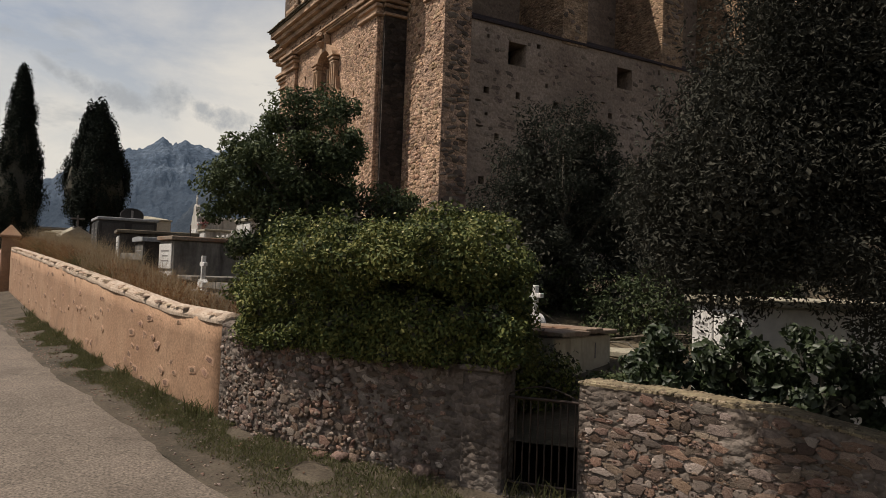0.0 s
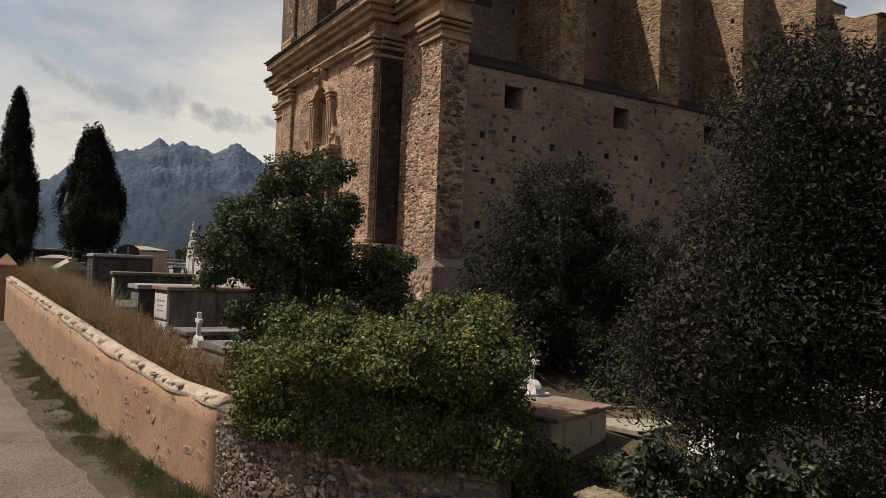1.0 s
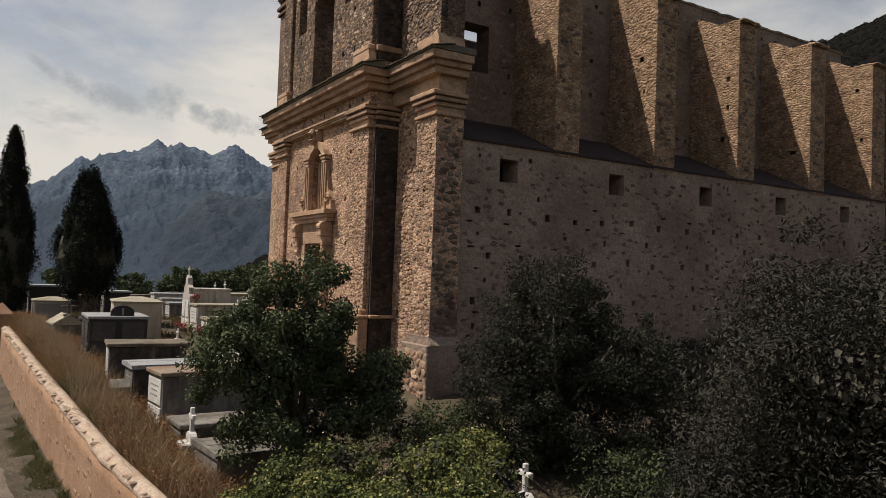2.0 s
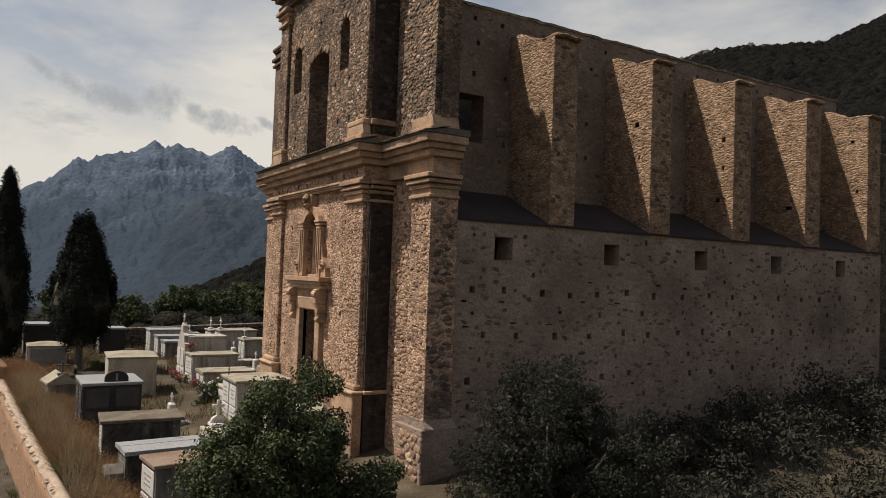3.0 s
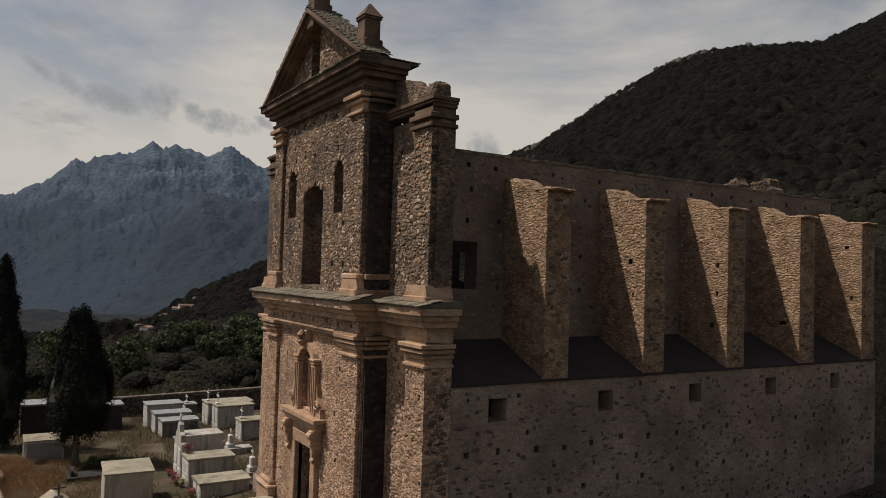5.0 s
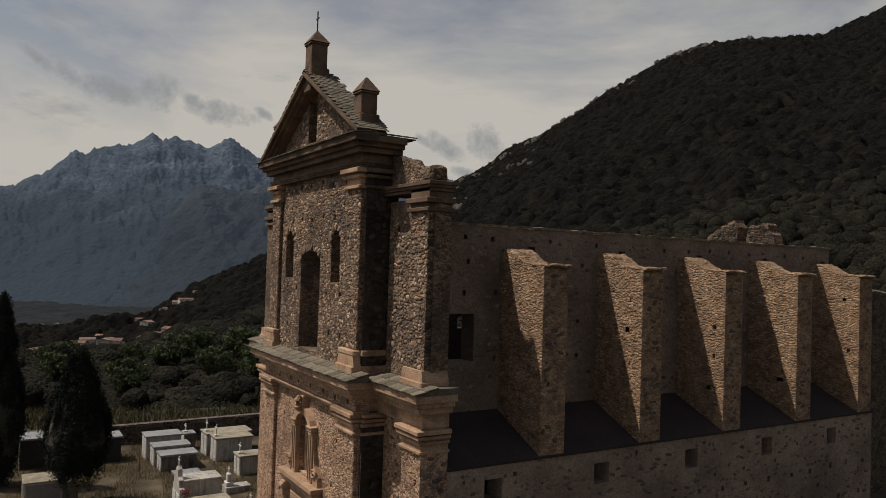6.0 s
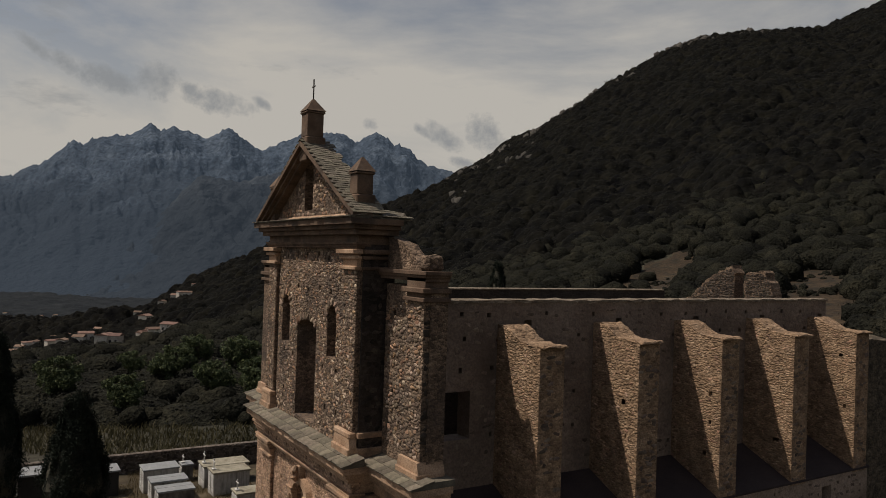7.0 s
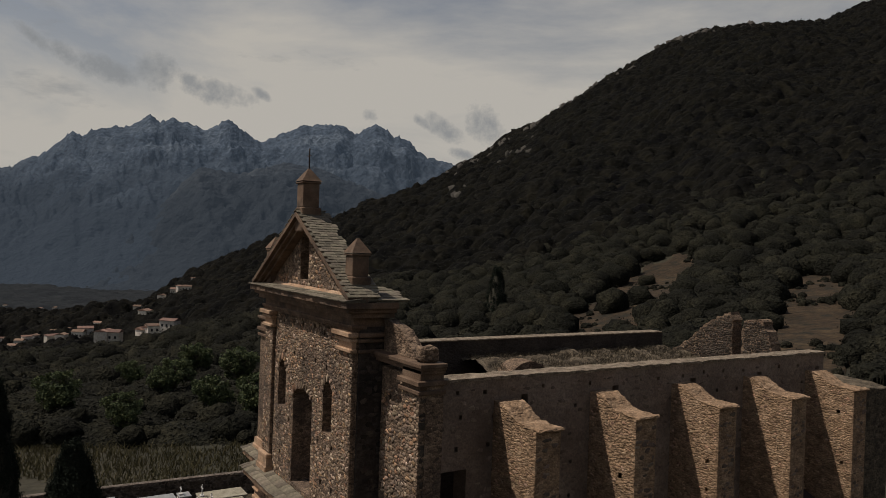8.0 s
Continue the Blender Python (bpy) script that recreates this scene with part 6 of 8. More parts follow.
def build_back_wall():
    rng = np.random.default_rng(34)
    w = thing("boundary_wall", (10, 60, 2.5), "low dark rubble wall closing the cemetery", "wall")
    bm = bmesh.new()
    length, at, foot, top = ribbon(bm, [(-0.7, 62.0, 0.8, 4.05), (9.0, 60.9, 1.0, 4.2), (19.5, 58.6, 1.0, 4.75), (30, 56.5, 1.0, 5.2)], 0.5, out_sign=1, rough=0.08, crown=.05)
    core = part("wall_core", bm, M_GATEWALL, w)
    pl = courses(0, length, 2.2, 5.2, 0.36, 0.22, rng, 0.95, outline=lambda u, v: v < top(u) - .05)
    # darker stones carry the shade on this wall's near face
    lay_stones("wall_stone", pl, at, M_DARKSTONE, M_GSTONE, core, 0.06, rng)
    bm = bmesh.new()
    ribbon(bm, [(0.72, 42.5, 0.6, 2.9), (0.0, 52, 0.8, 3.3), (-0.65, 61.9, 0.9, 3.9)], 0.4, rough=0.04, crown=.06)
    part("side_run", bm, M_PINK, w)


M_CAPSTONE = mat("lichened_cap_stone", [(0.101, 0.080, 0.055), (0.172, 0.136, 0.089), (0.235, 0.195, 0.130)], 5, 40, 0.93, 0.7, 0.02, 0.4, "island", contrast=(0.55, 1.4))
M_COPSTONE = mat("coping_stone", [(0.232, 0.160, 0.108), (0.337, 0.249, 0.177), (0.404, 0.313, 0.234)], 3, 30, 0.93, 0.6, 0.02, 0.35, "object")
M_PINKRIM = mat("chipped_lit_plaster", [(0.284, 0.173, 0.110), (0.362, 0.227, 0.150)], 6, 40, 0.95, 0.5, 0.01)
M_PIT = mat("bare_stone_pit_shade", [(0.137, 0.083, 0.057), (0.231, 0.147, 0.099)], 8, 40, 0.95, 0.5, 0.01, 0.4, "object")
M_LICHEN = mat("lichened_coping", [(0.102, 0.076, 0.049), (0.168, 0.133, 0.082), (0.214, 0.176, 0.109)], 3, 24, 0.93, 0.6, 0.02)
build_plaster_wall()
build_stone_wall()
build_gate()
build_back_wall()

# ---- tombs ----
TOMBS = "family tombs of the cemetery"


def cross_mesh(bm, x, y, z, h, t=0.07, arm=0.28, along='y'):
    box(bm, x - t / 2, x + t / 2, y - t / 2, y + t / 2, z, z + h, 0.01)
    zc = z + h * 0.66
    if along == 'y':
        box(bm, x - t / 2 + .003, x + t / 2 - .003, y - arm, y + arm, zc - t / 2, zc + t / 2, 0.01)
    else:
        box(bm, x - arm, x + arm, y - t / 2 + .003, y + t / 2 - .003, zc - t / 2, zc + t / 2, 0.01)


def tomb(label, x0, x1, y0, y1, zb, zt, body, roof, style="slab", over=0.08, plates=2, rot=0, cross=0.0, plate_mat=None, cross_mat=None, side=0, side_mat=None):
    cx, cy = (x0 + x1) / 2, (y0 + y1) / 2
    hx, hy = (x1 - x0) / 2, (y1 - y0) / 2
    t = thing("tomb", (cx, cy, zb), label, "tomb", TOMBS)
    R = pose(cx, cy, 0, 0, 0, rot)

    def add(name, bm, m, lab="", parent=None):
        bmesh.ops.transform(bm, matrix=R, verts=bm.verts)
        return part(name, bm, m, parent or t, lab)
    th = 0.12 if style != "hip" else 0.1
    bm = bmesh.new()
    box(bm, -hx, hx, -hy, hy, zb - 0.4, zt - (.36 if style == "gable" else th), 0.02)
    if style == "gable":
        prism(bm, [(-hy + .02, zt - .37), (hy - .02, zt - .37), (0, zt + .02)], 'x', -hx + .01, hx - .01)
    box(bm, -hx - .06, hx + .06, -hy - .06, hy + .06, zb - 0.4, zb + 0.14, 0.02)
    b = add("body", bm, body)
    if style == "slab":
        bm = bmesh.new()
        box(bm, -hx - over, hx + over, -hy - over, hy + over, zt - th, zt, 0.02)
        add("roof_slab", bm, roof, "weathered flat slab")
    elif style == "double":
        for k, (y_a, y_b) in enumerate(((-hy - over, -0.02), (0.02, hy + over))):
            bm = bmesh.new()
            prism(bm, [(y_a, zt - th), (y_b, zt - th), (y_b, zt + (0.03 if k == 0 else 0)), (y_a, zt + (0.03 if k else 0))], 'x', -hx - over, hx + over)
            add("roof_slab", bm, roof, "pale stone slab laid with a slight fall")
    elif style == "steps":
        for k, (x_a, x_b) in enumerate(((-hx - over, -.16), (-.15, .42), (.43, hx + over))):
            bm = bmesh.new()
            box(bm, x_a, x_b, -hy - over - (.12, .05, .0)[k], hy + over, zt - (.08, .06, .09)[k], zt + (.0, .025, -.02)[k], 0.012)
            ragged(bm, .012, 3, 6.0)
            add("roof_slab", bm, roof, "rust-stained cement slab with chipped edges")
        bm = bmesh.new()
        box(bm, .38, .41, -hy - .012, -hy, zt - .52, zt - .24, .003)
        add("slot", bm, M_PLAQUE, "narrow dark slot", b)
    elif style == "hip":
        bm = bmesh.new()
        box(bm, -hx - over, hx + over, -hy - over, hy + over, zt - th, zt - 0.03, 0.01)
        lo = [bm.verts.new((sx * (hx + over), sy * (hy + over), zt - 0.03)) for sx, sy in ((-1, -1), (1, -1), (1, 1), (-1, 1))]
        r0, r1 = bm.verts.new((-hx * .25, 0, zt + 0.16)), bm.verts.new((hx * .25, 0, zt + 0.16))
        for f in ((lo[0], lo[1], r1, r0), (lo[1], lo[2], r1), (lo[2], lo[3], r0, r1), (lo[3], lo[0], r0)):
            bm.faces.new(f)
        add("roof", bm, roof, "low hipped cement roof")
    elif style == "gable":
        bm = bmesh.new()
        prism(bm, [(-hy - over, zt - 0.35), (hy + over, zt - 0.35), (hy + over, zt - 0.27), (0, zt + .12), (-hy - over, zt - 0.27)], 'x', -hx - over, hx + over)
        add("roof", bm, roof, "small gabled roof")
    h = zt - th - zb - 0.2
    rows = 2 if h > 1.2 else 1
    for r in range(rows):
        for k in range(plates):
            w = 2 * hy / plates
            ya = -hy + k * w + 0.07
            za = zb + 0.18 + r * h / rows
            bm = bmesh.new()
            box(bm, -hx - 0.035, -hx, ya, ya + w - 0.14, za, za + h / rows - 0.08, 0.008)
            pl = add("plate", bm, plate_mat or M_MARBLE, "pale marble closing plate", b)
            for q in range(3):
                bm = bmesh.new()
                ln = (w - 0.14) * (0.62, 0.45, 0.54)[q] / 2
                zz = za + (h / rows - .08) * (0.72 - 0.2 * q)
                yc = ya + (w - .14) / 2
                box(bm, -hx - 0.04, -hx - 0.034, yc - ln, yc + ln, zz - 0.018, zz + 0.018)
                bmesh.ops.transform(bm, matrix=R, verts=bm.verts)
                ob = part("inscription", bm, M_PLAQUE)
                hang(ob, b)
    for r in range(2 if side > 1 else 1):
        for k in range(min(side, 2)):
            w = 2 * hx / min(side, 2)
            xa = -hx + k * w + .12
            hh = h / (2 if side > 1 else 1)
            bm = bmesh.new()
            box(bm, xa, xa + w - .24, -hy - .03, -hy, zb + .24 + r * hh, zb + .24 + (r + 1) * hh - .14, .008)
            add("side_panel", bm, side_mat or M_SIDEPANEL, "dull grey inset panel", b)
    if cross:
        bm = bmesh.new()
        box(bm, -hx + .02, -hx + .3, -0.17, 0.17, zt, zt + 0.12, 0.02)
        cross_mesh(bm, -hx + 0.16, 0, zt + 0.12, cross)
        add("cross", bm, cross_mat or M_MARBLE, "small stone cross")
    return t


M_TOMBWHITE = mat("fresh_white_tomb", [(0.60, 0.575, 0.53), (0.70, 0.68, 0.64)], 0.8, 9, 0.85, 0.25, 0.008, stain=(0.30, 0.28, 0.24), stain_scale=1.2, stain_at=(0.55, 0.8), contrast=(0.9, 1.08))
M_SOOT = mat("soot_stained_cement", [(0.030, 0.027, 0.024), (0.062, 0.055, 0.047), (0.150, 0.135, 0.115)], 1.4, 12, 0.9, 0.4, 0.01, stain=(0.022, 0.020, 0.018), stain_scale=1.6, stain_at=(0.42, 0.62), stain_stretch=(1.5, 1.5, .7))
M_DARKROOF = mat("dark_lichened_slab", [(0.070, 0.058, 0.044), (0.115, 0.096, 0.070), (0.165, 0.140, 0.100)], 1.3, 22, 0.92, 0.4, 0.01)
M_SIDEPANEL = mat("dull_grey_panel", [(0.040, 0.038, 0.036), (0.066, 0.062, 0.058)], 2, 30, 0.7, 0.1, 0.004)
tomb("grey cement tomb with rust-stained slab roof and pale end plates", 4.4, 6.9, 21.7, 23.0, 1.75, 3.62, M_TOMBG, M_RUSTROOF, plates=1, rot=6)
tomb("dark grey tomb under two pale stone slabs", 4.0, 6.5, 23.6, 24.85, 1.85, 3.6, M_SOOT, M_PALESLAB, "double", 0.1, plates=1, rot=3, plate_mat=M_TOMBG)
tomb("soot-stained cement tomb with dark slab and white end plates", 3.78, 6.2, 26.65, 28.1, 2.0, 3.93, M_SOOT, M_DARKROOF, over=0.1, plates=2, rot=-4)
tomb("dark granite mausoleum with pale flat roof", 3.5, 5.58, 30.95, 33.3, 2.5, 4.55, M_TOMBD, M_PALESLAB, over=0.06, plates=2, plate_mat=M_TOMBD, side=2)
tomb("cream cement tomb with low hipped roof", 5.1, 7.15, 36.3, 38.75, 2.8, 4.9, M_TOMBC, M_TOMBROOF, "hip", 0.06, plates=0, rot=-4)
tomb("small stone grave house with gabled roof", 2.4, 3.75, 35.8, 36.9, 2.7, 4.2, M_TOMBG, M_TOMBROOF, "gable", 0.06, plates=0, rot=98, cross=.5, cross_mat=M_TOMBG)
tomb("whitewashed tomb with lichened roof beside the church", 8.62, 10.68, 28.6, 30.6, 2.7, 4.75, M_TOMBW, M_TOMBROOF, over=0.1, plates=2, cross=0.0)
tomb("low cream tomb by the church wall", 9.0, 10.5, 31.5, 32.7, 2.8, 4.05, M_TOMBC, M_TOMBC, over=0.05, plates=1)
tomb("low whitewashed tomb under pale slabs", 9.1, 11.4, 35.7, 37.2, 2.7, 4.15, M_TOMBW, M_TOMBROOF, "double", 0.08, plates=2)
tomb("plain whitewashed tomb with flat slab", 9.12, 11.4, 38.3, 39.75, 2.7, 4.68, M_TOMBW, M_TOMBROOF, over=0.06, plates=1)
FAMILY = tomb("white family tomb with tall gabled front", 9.35, 11.3, 40.35, 41.7, 2.7, 5.42, M_TOMBW, M_TOMBW, over=0.05, plates=0)
tomb("pale grey tomb beneath the cypress", 2.25, 4.2, 47.1, 49.0, 2.7, 4.4, M_TOMBW, M_TOMBROOF, "hip", 0.06, plates=2, plate_mat=M_TOMBG, side=1, side_mat=M_PLAQUE)
tomb("long dark tomb with pale roof slabs", 2.3, 4.2, 55.4, 57.4, 2.6, 5.0, M_TOMBD, M_PALESLAB, "double", 0.1, plates=2, plate_mat=M_TOMBG)
tomb("dark tomb with pale roof slab by the far wall", 6.8, 8.4, 55.3, 57.0, 2.6, 4.7, M_TOMBD, M_PALESLAB, over=0.1, plates=1, plate_mat=M_TOMBG, cross=0.5)
tomb("white tomb with flat pale roof", 9.95, 12.3, 54.75, 56.3, 2.5, 4.62, M_TOMBW, M_PALESLAB, over=0.08)
tomb("white tomb with double slab roof", 10.1, 12.4, 52.6, 53.95, 2.5, 4.35, M_TOMBW, M_PALESLAB, "double", 0.08)
tomb("grey tomb with double slab roof", 10.25, 12.5, 50.95, 52.3, 2.5, 4.15, M_TOMBG, M_PALESLAB, "double", 0.08)
tomb("low grey grave box", 10.8, 12.4, 49.3, 50.2, 2.5, 3.3, M_TOMBG, M_PALESLAB, over=0.05, plates=1)
tomb("white tomb with lichened roof by the far wall", 13.9, 17.1, 53.9, 55.6, 2.5, 4.62, M_TOMBW, M_TOMBROOF, over=0.08, cross=0.75)
tomb("white tomb with grey slab", 13.95, 16.45, 51.5, 53.0, 2.5, 4.8, M_TOMBW, M_TOMBROOF, over=0.08, cross=0.7)
tomb("pale tomb with lichened slab near the church", 14.35, 16.6, 47.2, 48.5, 2.6, 4.56, M_TOMBW, M_TOMBROOF, over=0.08, cross=0.6)
tomb("small grey tomb by the far wall", 12.9, 13.7, 56.5, 57.5, 2.5, 4.2, M_TOMBG, M_PALESLAB, over=0.05, plates=1, cross=0.5)
tomb("lichened slab tomb in front of the church pilaster", 8.45, 10.3, 23.6, 25.2, 2.7, 4.45, M_TOMBC, M_TOMBROOF, over=0.1, plates=1, rot=-14, cross=.55, cross_mat=M_TOMBG)
tomb("low grey grave box under two worn slabs", 4.78, 6.5, 16.9, 18.6, 1.4, 2.42, M_TOMBG, M_TOMBG, "double", over=0.08, plates=1, rot=5, plate_mat=M_TOMBG)
tomb("cream cement tomb with rust-stained slabs behind the gate", 8.12, 10.04, 10.17, 11.29, 0.7, 1.95, M_TOMBC, M_RUSTROOF, "steps", over=0.09, plates=0, rot=18)
tomb("low lichened grave slab", 10.5, 12.0, 10.3, 11.6, 0.7, 1.5, M_TOMBG, M_TOMBROOF, over=0.08, plates=1, rot=14)
tomb("white tomb half hidden by broad leaves", 9.5, 12.2, 6.1, 8.1, 0.6, 2.65, M_TOMBWHITE, M_TOMBROOF, over=0.12, plates=2, rot=-31)


def small_grave(label, x, y, zb, zs, w, l, m, head):
    """A low grave with a headstone: cross, round stone or stele."""
    g = thing("grave", (x, y, zb), label, "grave", "single graves")
    bm = bmesh.new()
    box(bm, x - l / 2, x + l / 2, y - w / 2, y + w / 2, zb - 0.3, zs, 0.03)
    part("grave_slab", bm, m, g)
    hx = x - l / 2 + 0.25
    if head == "pax":
        hx, y = x - .05, y + .95
    if head == "round":
        bm = bmesh.new()
        box(bm, hx - .08, hx + .08, y - .4, y + .4, zs, zs + .2, 0.02)
        arc = [(y + .4 * math.cos(a), zs + .2 + .24 * math.sin(a)) for a in np.linspace(0, math.pi, 13)]
        prism(bm, arc, 'x', hx - .08, hx + .08)
        part("headstone", bm, M_MARBLE if m != M_TOMBD else M_TOMBD, g, "round-headed headstone")
    elif head == "stele":
        bm = bmesh.new()
        box(bm, hx - .22, hx + .22, y - .28, y + .28, zs, zs + .25, 0.03)
        box(bm, hx - .13, hx + .13, y - .2, y + .2, zs + .25, zs + .75, 0.05)
        cross_mesh(bm, hx, y, zs + .72, .42, .07, .16)
        part("stele", bm, M_MARBLE, g, "white marble stele with a cross")
    else:
        bm = bmesh.new()
        box(bm, hx - .3, hx + .3, y - .3, y + .3, zs, zs + .14, 0.03)
        if head == "pax":
            arc = [(hx + .28 * math.cos(a), zs + .14 + .26 * math.sin(a)) for a in np.linspace(0, math.pi, 11)]
            prism(bm, arc, 'y', y - .08, y + .08)
        else:
            arc = [(y + .28 * math.cos(a), zs + .14 + .26 * math.sin(a)) for a in np.linspace(0, math.pi, 11)]
            prism(bm, arc, 'x', hx - .08, hx + .08)
        cross_mesh(bm, hx, y, zs + .35, .62, .1, .22, 'x' if head == "pax" else 'y')
        st = part("cross", bm, M_MARBLE, g, "white stone cross on a rounded base")
        if head == "pax":
            cu = bpy.data.curves.new("inscription", 'FONT')
            cu.body, cu.size, cu.extrude = "PAX", 0.16, 0.004
            cu.align_x = 'CENTER'
            tx = new("inscription", cu)
            dg = bpy.context.evaluated_depsgraph_get()
            me = bpy.data.meshes.new_from_object(tx.evaluated_get(dg))
            bpy.data.objects.remove(tx)
            me.materials.append(M_PLAQUE)
            ob = new("inscription", me)
            ob.matrix_basis = pose(hx, y - .086, zs + .17, 90, 0, 0)
            hang(ob, st)
    return g


small_grave("pale grave with white cross lettered PAX", 7.83, 27.05, 2.2, 3.2, 2.5, 1.25, M_TOMBC, "pax")
small_grave("grave with white marble stele", 7.0, 30.6, 2.6, 2.95, 0.8, 1.2, M_TOMBG, "stele")
small_grave("dark grave with round white headstone", 4.9, 42.8, 2.9, 3.35, 1.2, 1.8, M_TOMBD, "round")
small_grave("low grave with small white cross", 4.95, 19.15, 1.4, 2.1, 0.7, 0.9, M_TOMBG, "cross")
tomb("low soot-stained grave box with grey slab", 4.6, 6.5, 19.75, 21.0, 1.5, 2.55, M_SOOT, M_TOMBG, over=0.07, plates=1, rot=3, plate_mat=M_TOMBG)
small_grave("small pale grave with stele beside the church", 12.9, 39.3, 3.1, 3.5, 0.8, 1.0, M_TOMBW, "stele")
small_grave("white cross among the shrubs", 10.3, 12.74, 0.8, 1.70, 0.6, 0.8, M_SOOT, "cross")
small_grave("grave with stele by the far tombs", 13.4, 44.5, 3.1, 3.6, 0.9, 1.5, M_TOMBW, "stele")


def dress_special():
    # tall shaped front of the white family tomb
    t = FAMILY
    bm = bmesh.new()
    prism(bm, [(40.0, 2.4), (41.75, 2.4), (41.75, 5.05), (41.55, 5.1), (41.45, 5.45), (41.2, 5.6), (41.12, 5.95), (40.88, 6.1), (40.64, 5.95), (40.56, 5.6), (40.3, 5.45), (40.2, 5.1), (40.0, 5.05)], 'x', 9.1, 9.33)
    b = part("gable_front", bm, M_TOMBW, t)
    for z0, z1 in ((2.9, 3.75), (3.9, 4.75)):
        for y0 in (40.12, 40.95):
            bm = bmesh.new()
            box(bm, 9.06, 9.1, y0, y0 + 0.68, z0, z1, 0.01)
            part("plate", bm, M_MARBLE, b)
    bm = bmesh.new()
    cross_mesh(bm, 9.2, 40.88, 6.08, 0.5, 0.07, 0.15)
    part("cross", bm, M_MARBLE, t)
    # black arched headstone on the mausoleum
    h = thing("headstone", (4.68, 31.25, 4.55), "black arched headstone standing on the pale roof", "headstone")
    bm = bmesh.new()
    arc = [(4.68 + .42 * math.cos(a), 4.68 + .27 * math.sin(a)) for a in np.linspace(0, math.pi, 13)]
    prism(bm, arc + [(4.26, 4.5), (5.1, 4.5)], 'y', 31.12, 31.27)
    part("stone", bm, M_TOMBD, h)
    bm = bmesh.new()
    box(bm, 4.64, 4.72, 31.09, 31.12, 4.58, 4.86)
    part("cross", bm, M_PLAQUE, h)
    # small shrine with an open book at the slab tomb
    s = thing("shrine", (3.75, 24.2, 1.9), "small grey cement shrine with marble book plaque", "shrine")
    bm = bmesh.new()
    for y0 in (23.85, 24.45):
        box(bm, 3.55, 3.95, y0, y0 + 0.1, 1.7, 2.85, 0.01)
    box(bm, 3.85, 3.98, 23.9, 24.5, 1.7, 2.85)
    box(bm, 3.45, 3.98, 23.75, 24.65, 1.7, 2.15, 0.02)
    prism(bm, [(23.75, 2.85), (24.65, 2.85), (24.65, 2.93), (24.2, 3.12), (23.75, 2.93)], 'x', 3.48, 3.98)
    part("niche", bm, M_TOMBG, s)
    bm = bmesh.new()
    box(bm, -0.02, 0.02, -0.16, 0.16, 0, 0.3, 0.01)
    bmesh.ops.transform(bm, matrix=pose(3.6, 24.2, 2.15, 0, 20, 0), verts=bm.verts)
    part("book_plaque", bm, M_MARBLE, s, "white marble book plaque")
    # thin iron cross on the long tomb row, posts
    for x, y, z, hh in ((5.6, 24.9, 3.62, .5), (9.0, 51.5, 2.6, 1.7), (8.75, 30.3, 4.75, .35)):
        c = thing("iron_cross", (x, y, z), "thin rusted iron grave cross", "cross")
        bm = bmesh.new()
        cross_mesh(bm, x, y, z, hh, 0.035, 0.12)
        part("bars", bm, M_IRON, c)


dress_special()


def flower_pot(x, y, z, hue, seed):
    rng = np.random.default_rng(seed)
    p = thing("flower_pot", (x, y, z), "potted grave flowers in faded " + hue, "flowers", "grave flowers")
    bm = bmesh.new()
    tube(bm, [(x, y, z), (x, y, z + .2)], [0.09, 0.13], 10)
    part("pot", bm, M_HROOF, p)
    pts = rng.normal(0, 1, (90, 3)) * [.11, .11, .08] + [x, y, z + .33]
    ob = new("blooms", leaf_mesh("blooms", pts, np.tile([0, 0, 1.0], (90, 1)), 0.085, L_RED if hue == "red" else L_FLOWER, rng, 0.8))
    hang(ob, p)
    pts = rng.normal(0, 1, (60, 3)) * [.12, .12, .07] + [x, y, z + .24]
    ob = new("leaves", leaf_mesh("leaves", pts, np.tile([0, 0, 1.0], (60, 1)), 0.1, L_IVY, rng, 0.5))
    hang(ob, p)


L_RED = leaf_mat("red_petal", [(0.18, 0.035, 0.04), (0.3, 0.07, 0.075)], 0.7, 0.2)
for i, (x, y, hue) in enumerate(((8.85, 40.4, "red"), (8.8, 41.2, "red"), (8.75, 39.2, "red"), (8.9, 38.6, "cream"), (8.2, 29.8, "cream"), (8.9, 36.6, "red"), (2.2, 50.5, "red"), (8.1, 28.0, "cream"), (9.3, 39.6, "red"))):
    z = float(cem_z(x, y)) if (x, y) != (9.3, 39.6) else 4.68
    flower_pot(x, y, z, hue, 70 + i)

# ---- trees, shrubs, grasses ----
def wood_and_limbs(base, fork, ends, r0, rng, sides=8):
    bm = bmesh.new()
    b, f = Vector(base), Vector(fork)
    mid = (b + f) / 2 + Vector((rng.uniform(-.1, .1), rng.uniform(-.1, .1), 0))
    tube(bm, [b - Vector((0, 0, .3)), b + (mid - b) * .3, mid, f], [r0 * 1.35, r0 * 1.05, r0 * .9, r0 * .75], sides)
    for e in ends:
        e = Vector(e)
        m = f + (e - f) * .5 + Vector((rng.uniform(-.3, .3), rng.uniform(-.3, .3), rng.uniform(0, .4)))
        tube(bm, [f - (m - f) * .06, m, e], [r0 * .5, r0 * .3, r0 * .08], 6)
    return bm


def unit_ball(sub):
    bm = bmesh.new()
    bmesh.ops.create_icosphere(bm, subdivisions=sub, radius=1.0)
    bm.verts.ensure_lookup_table()
    v, f = np.array([p.co for p in bm.verts]), np.array([[p.index for p in q.verts] for q in bm.faces])
    bm.free()
    return v, f


BALL = unit_ball(1)


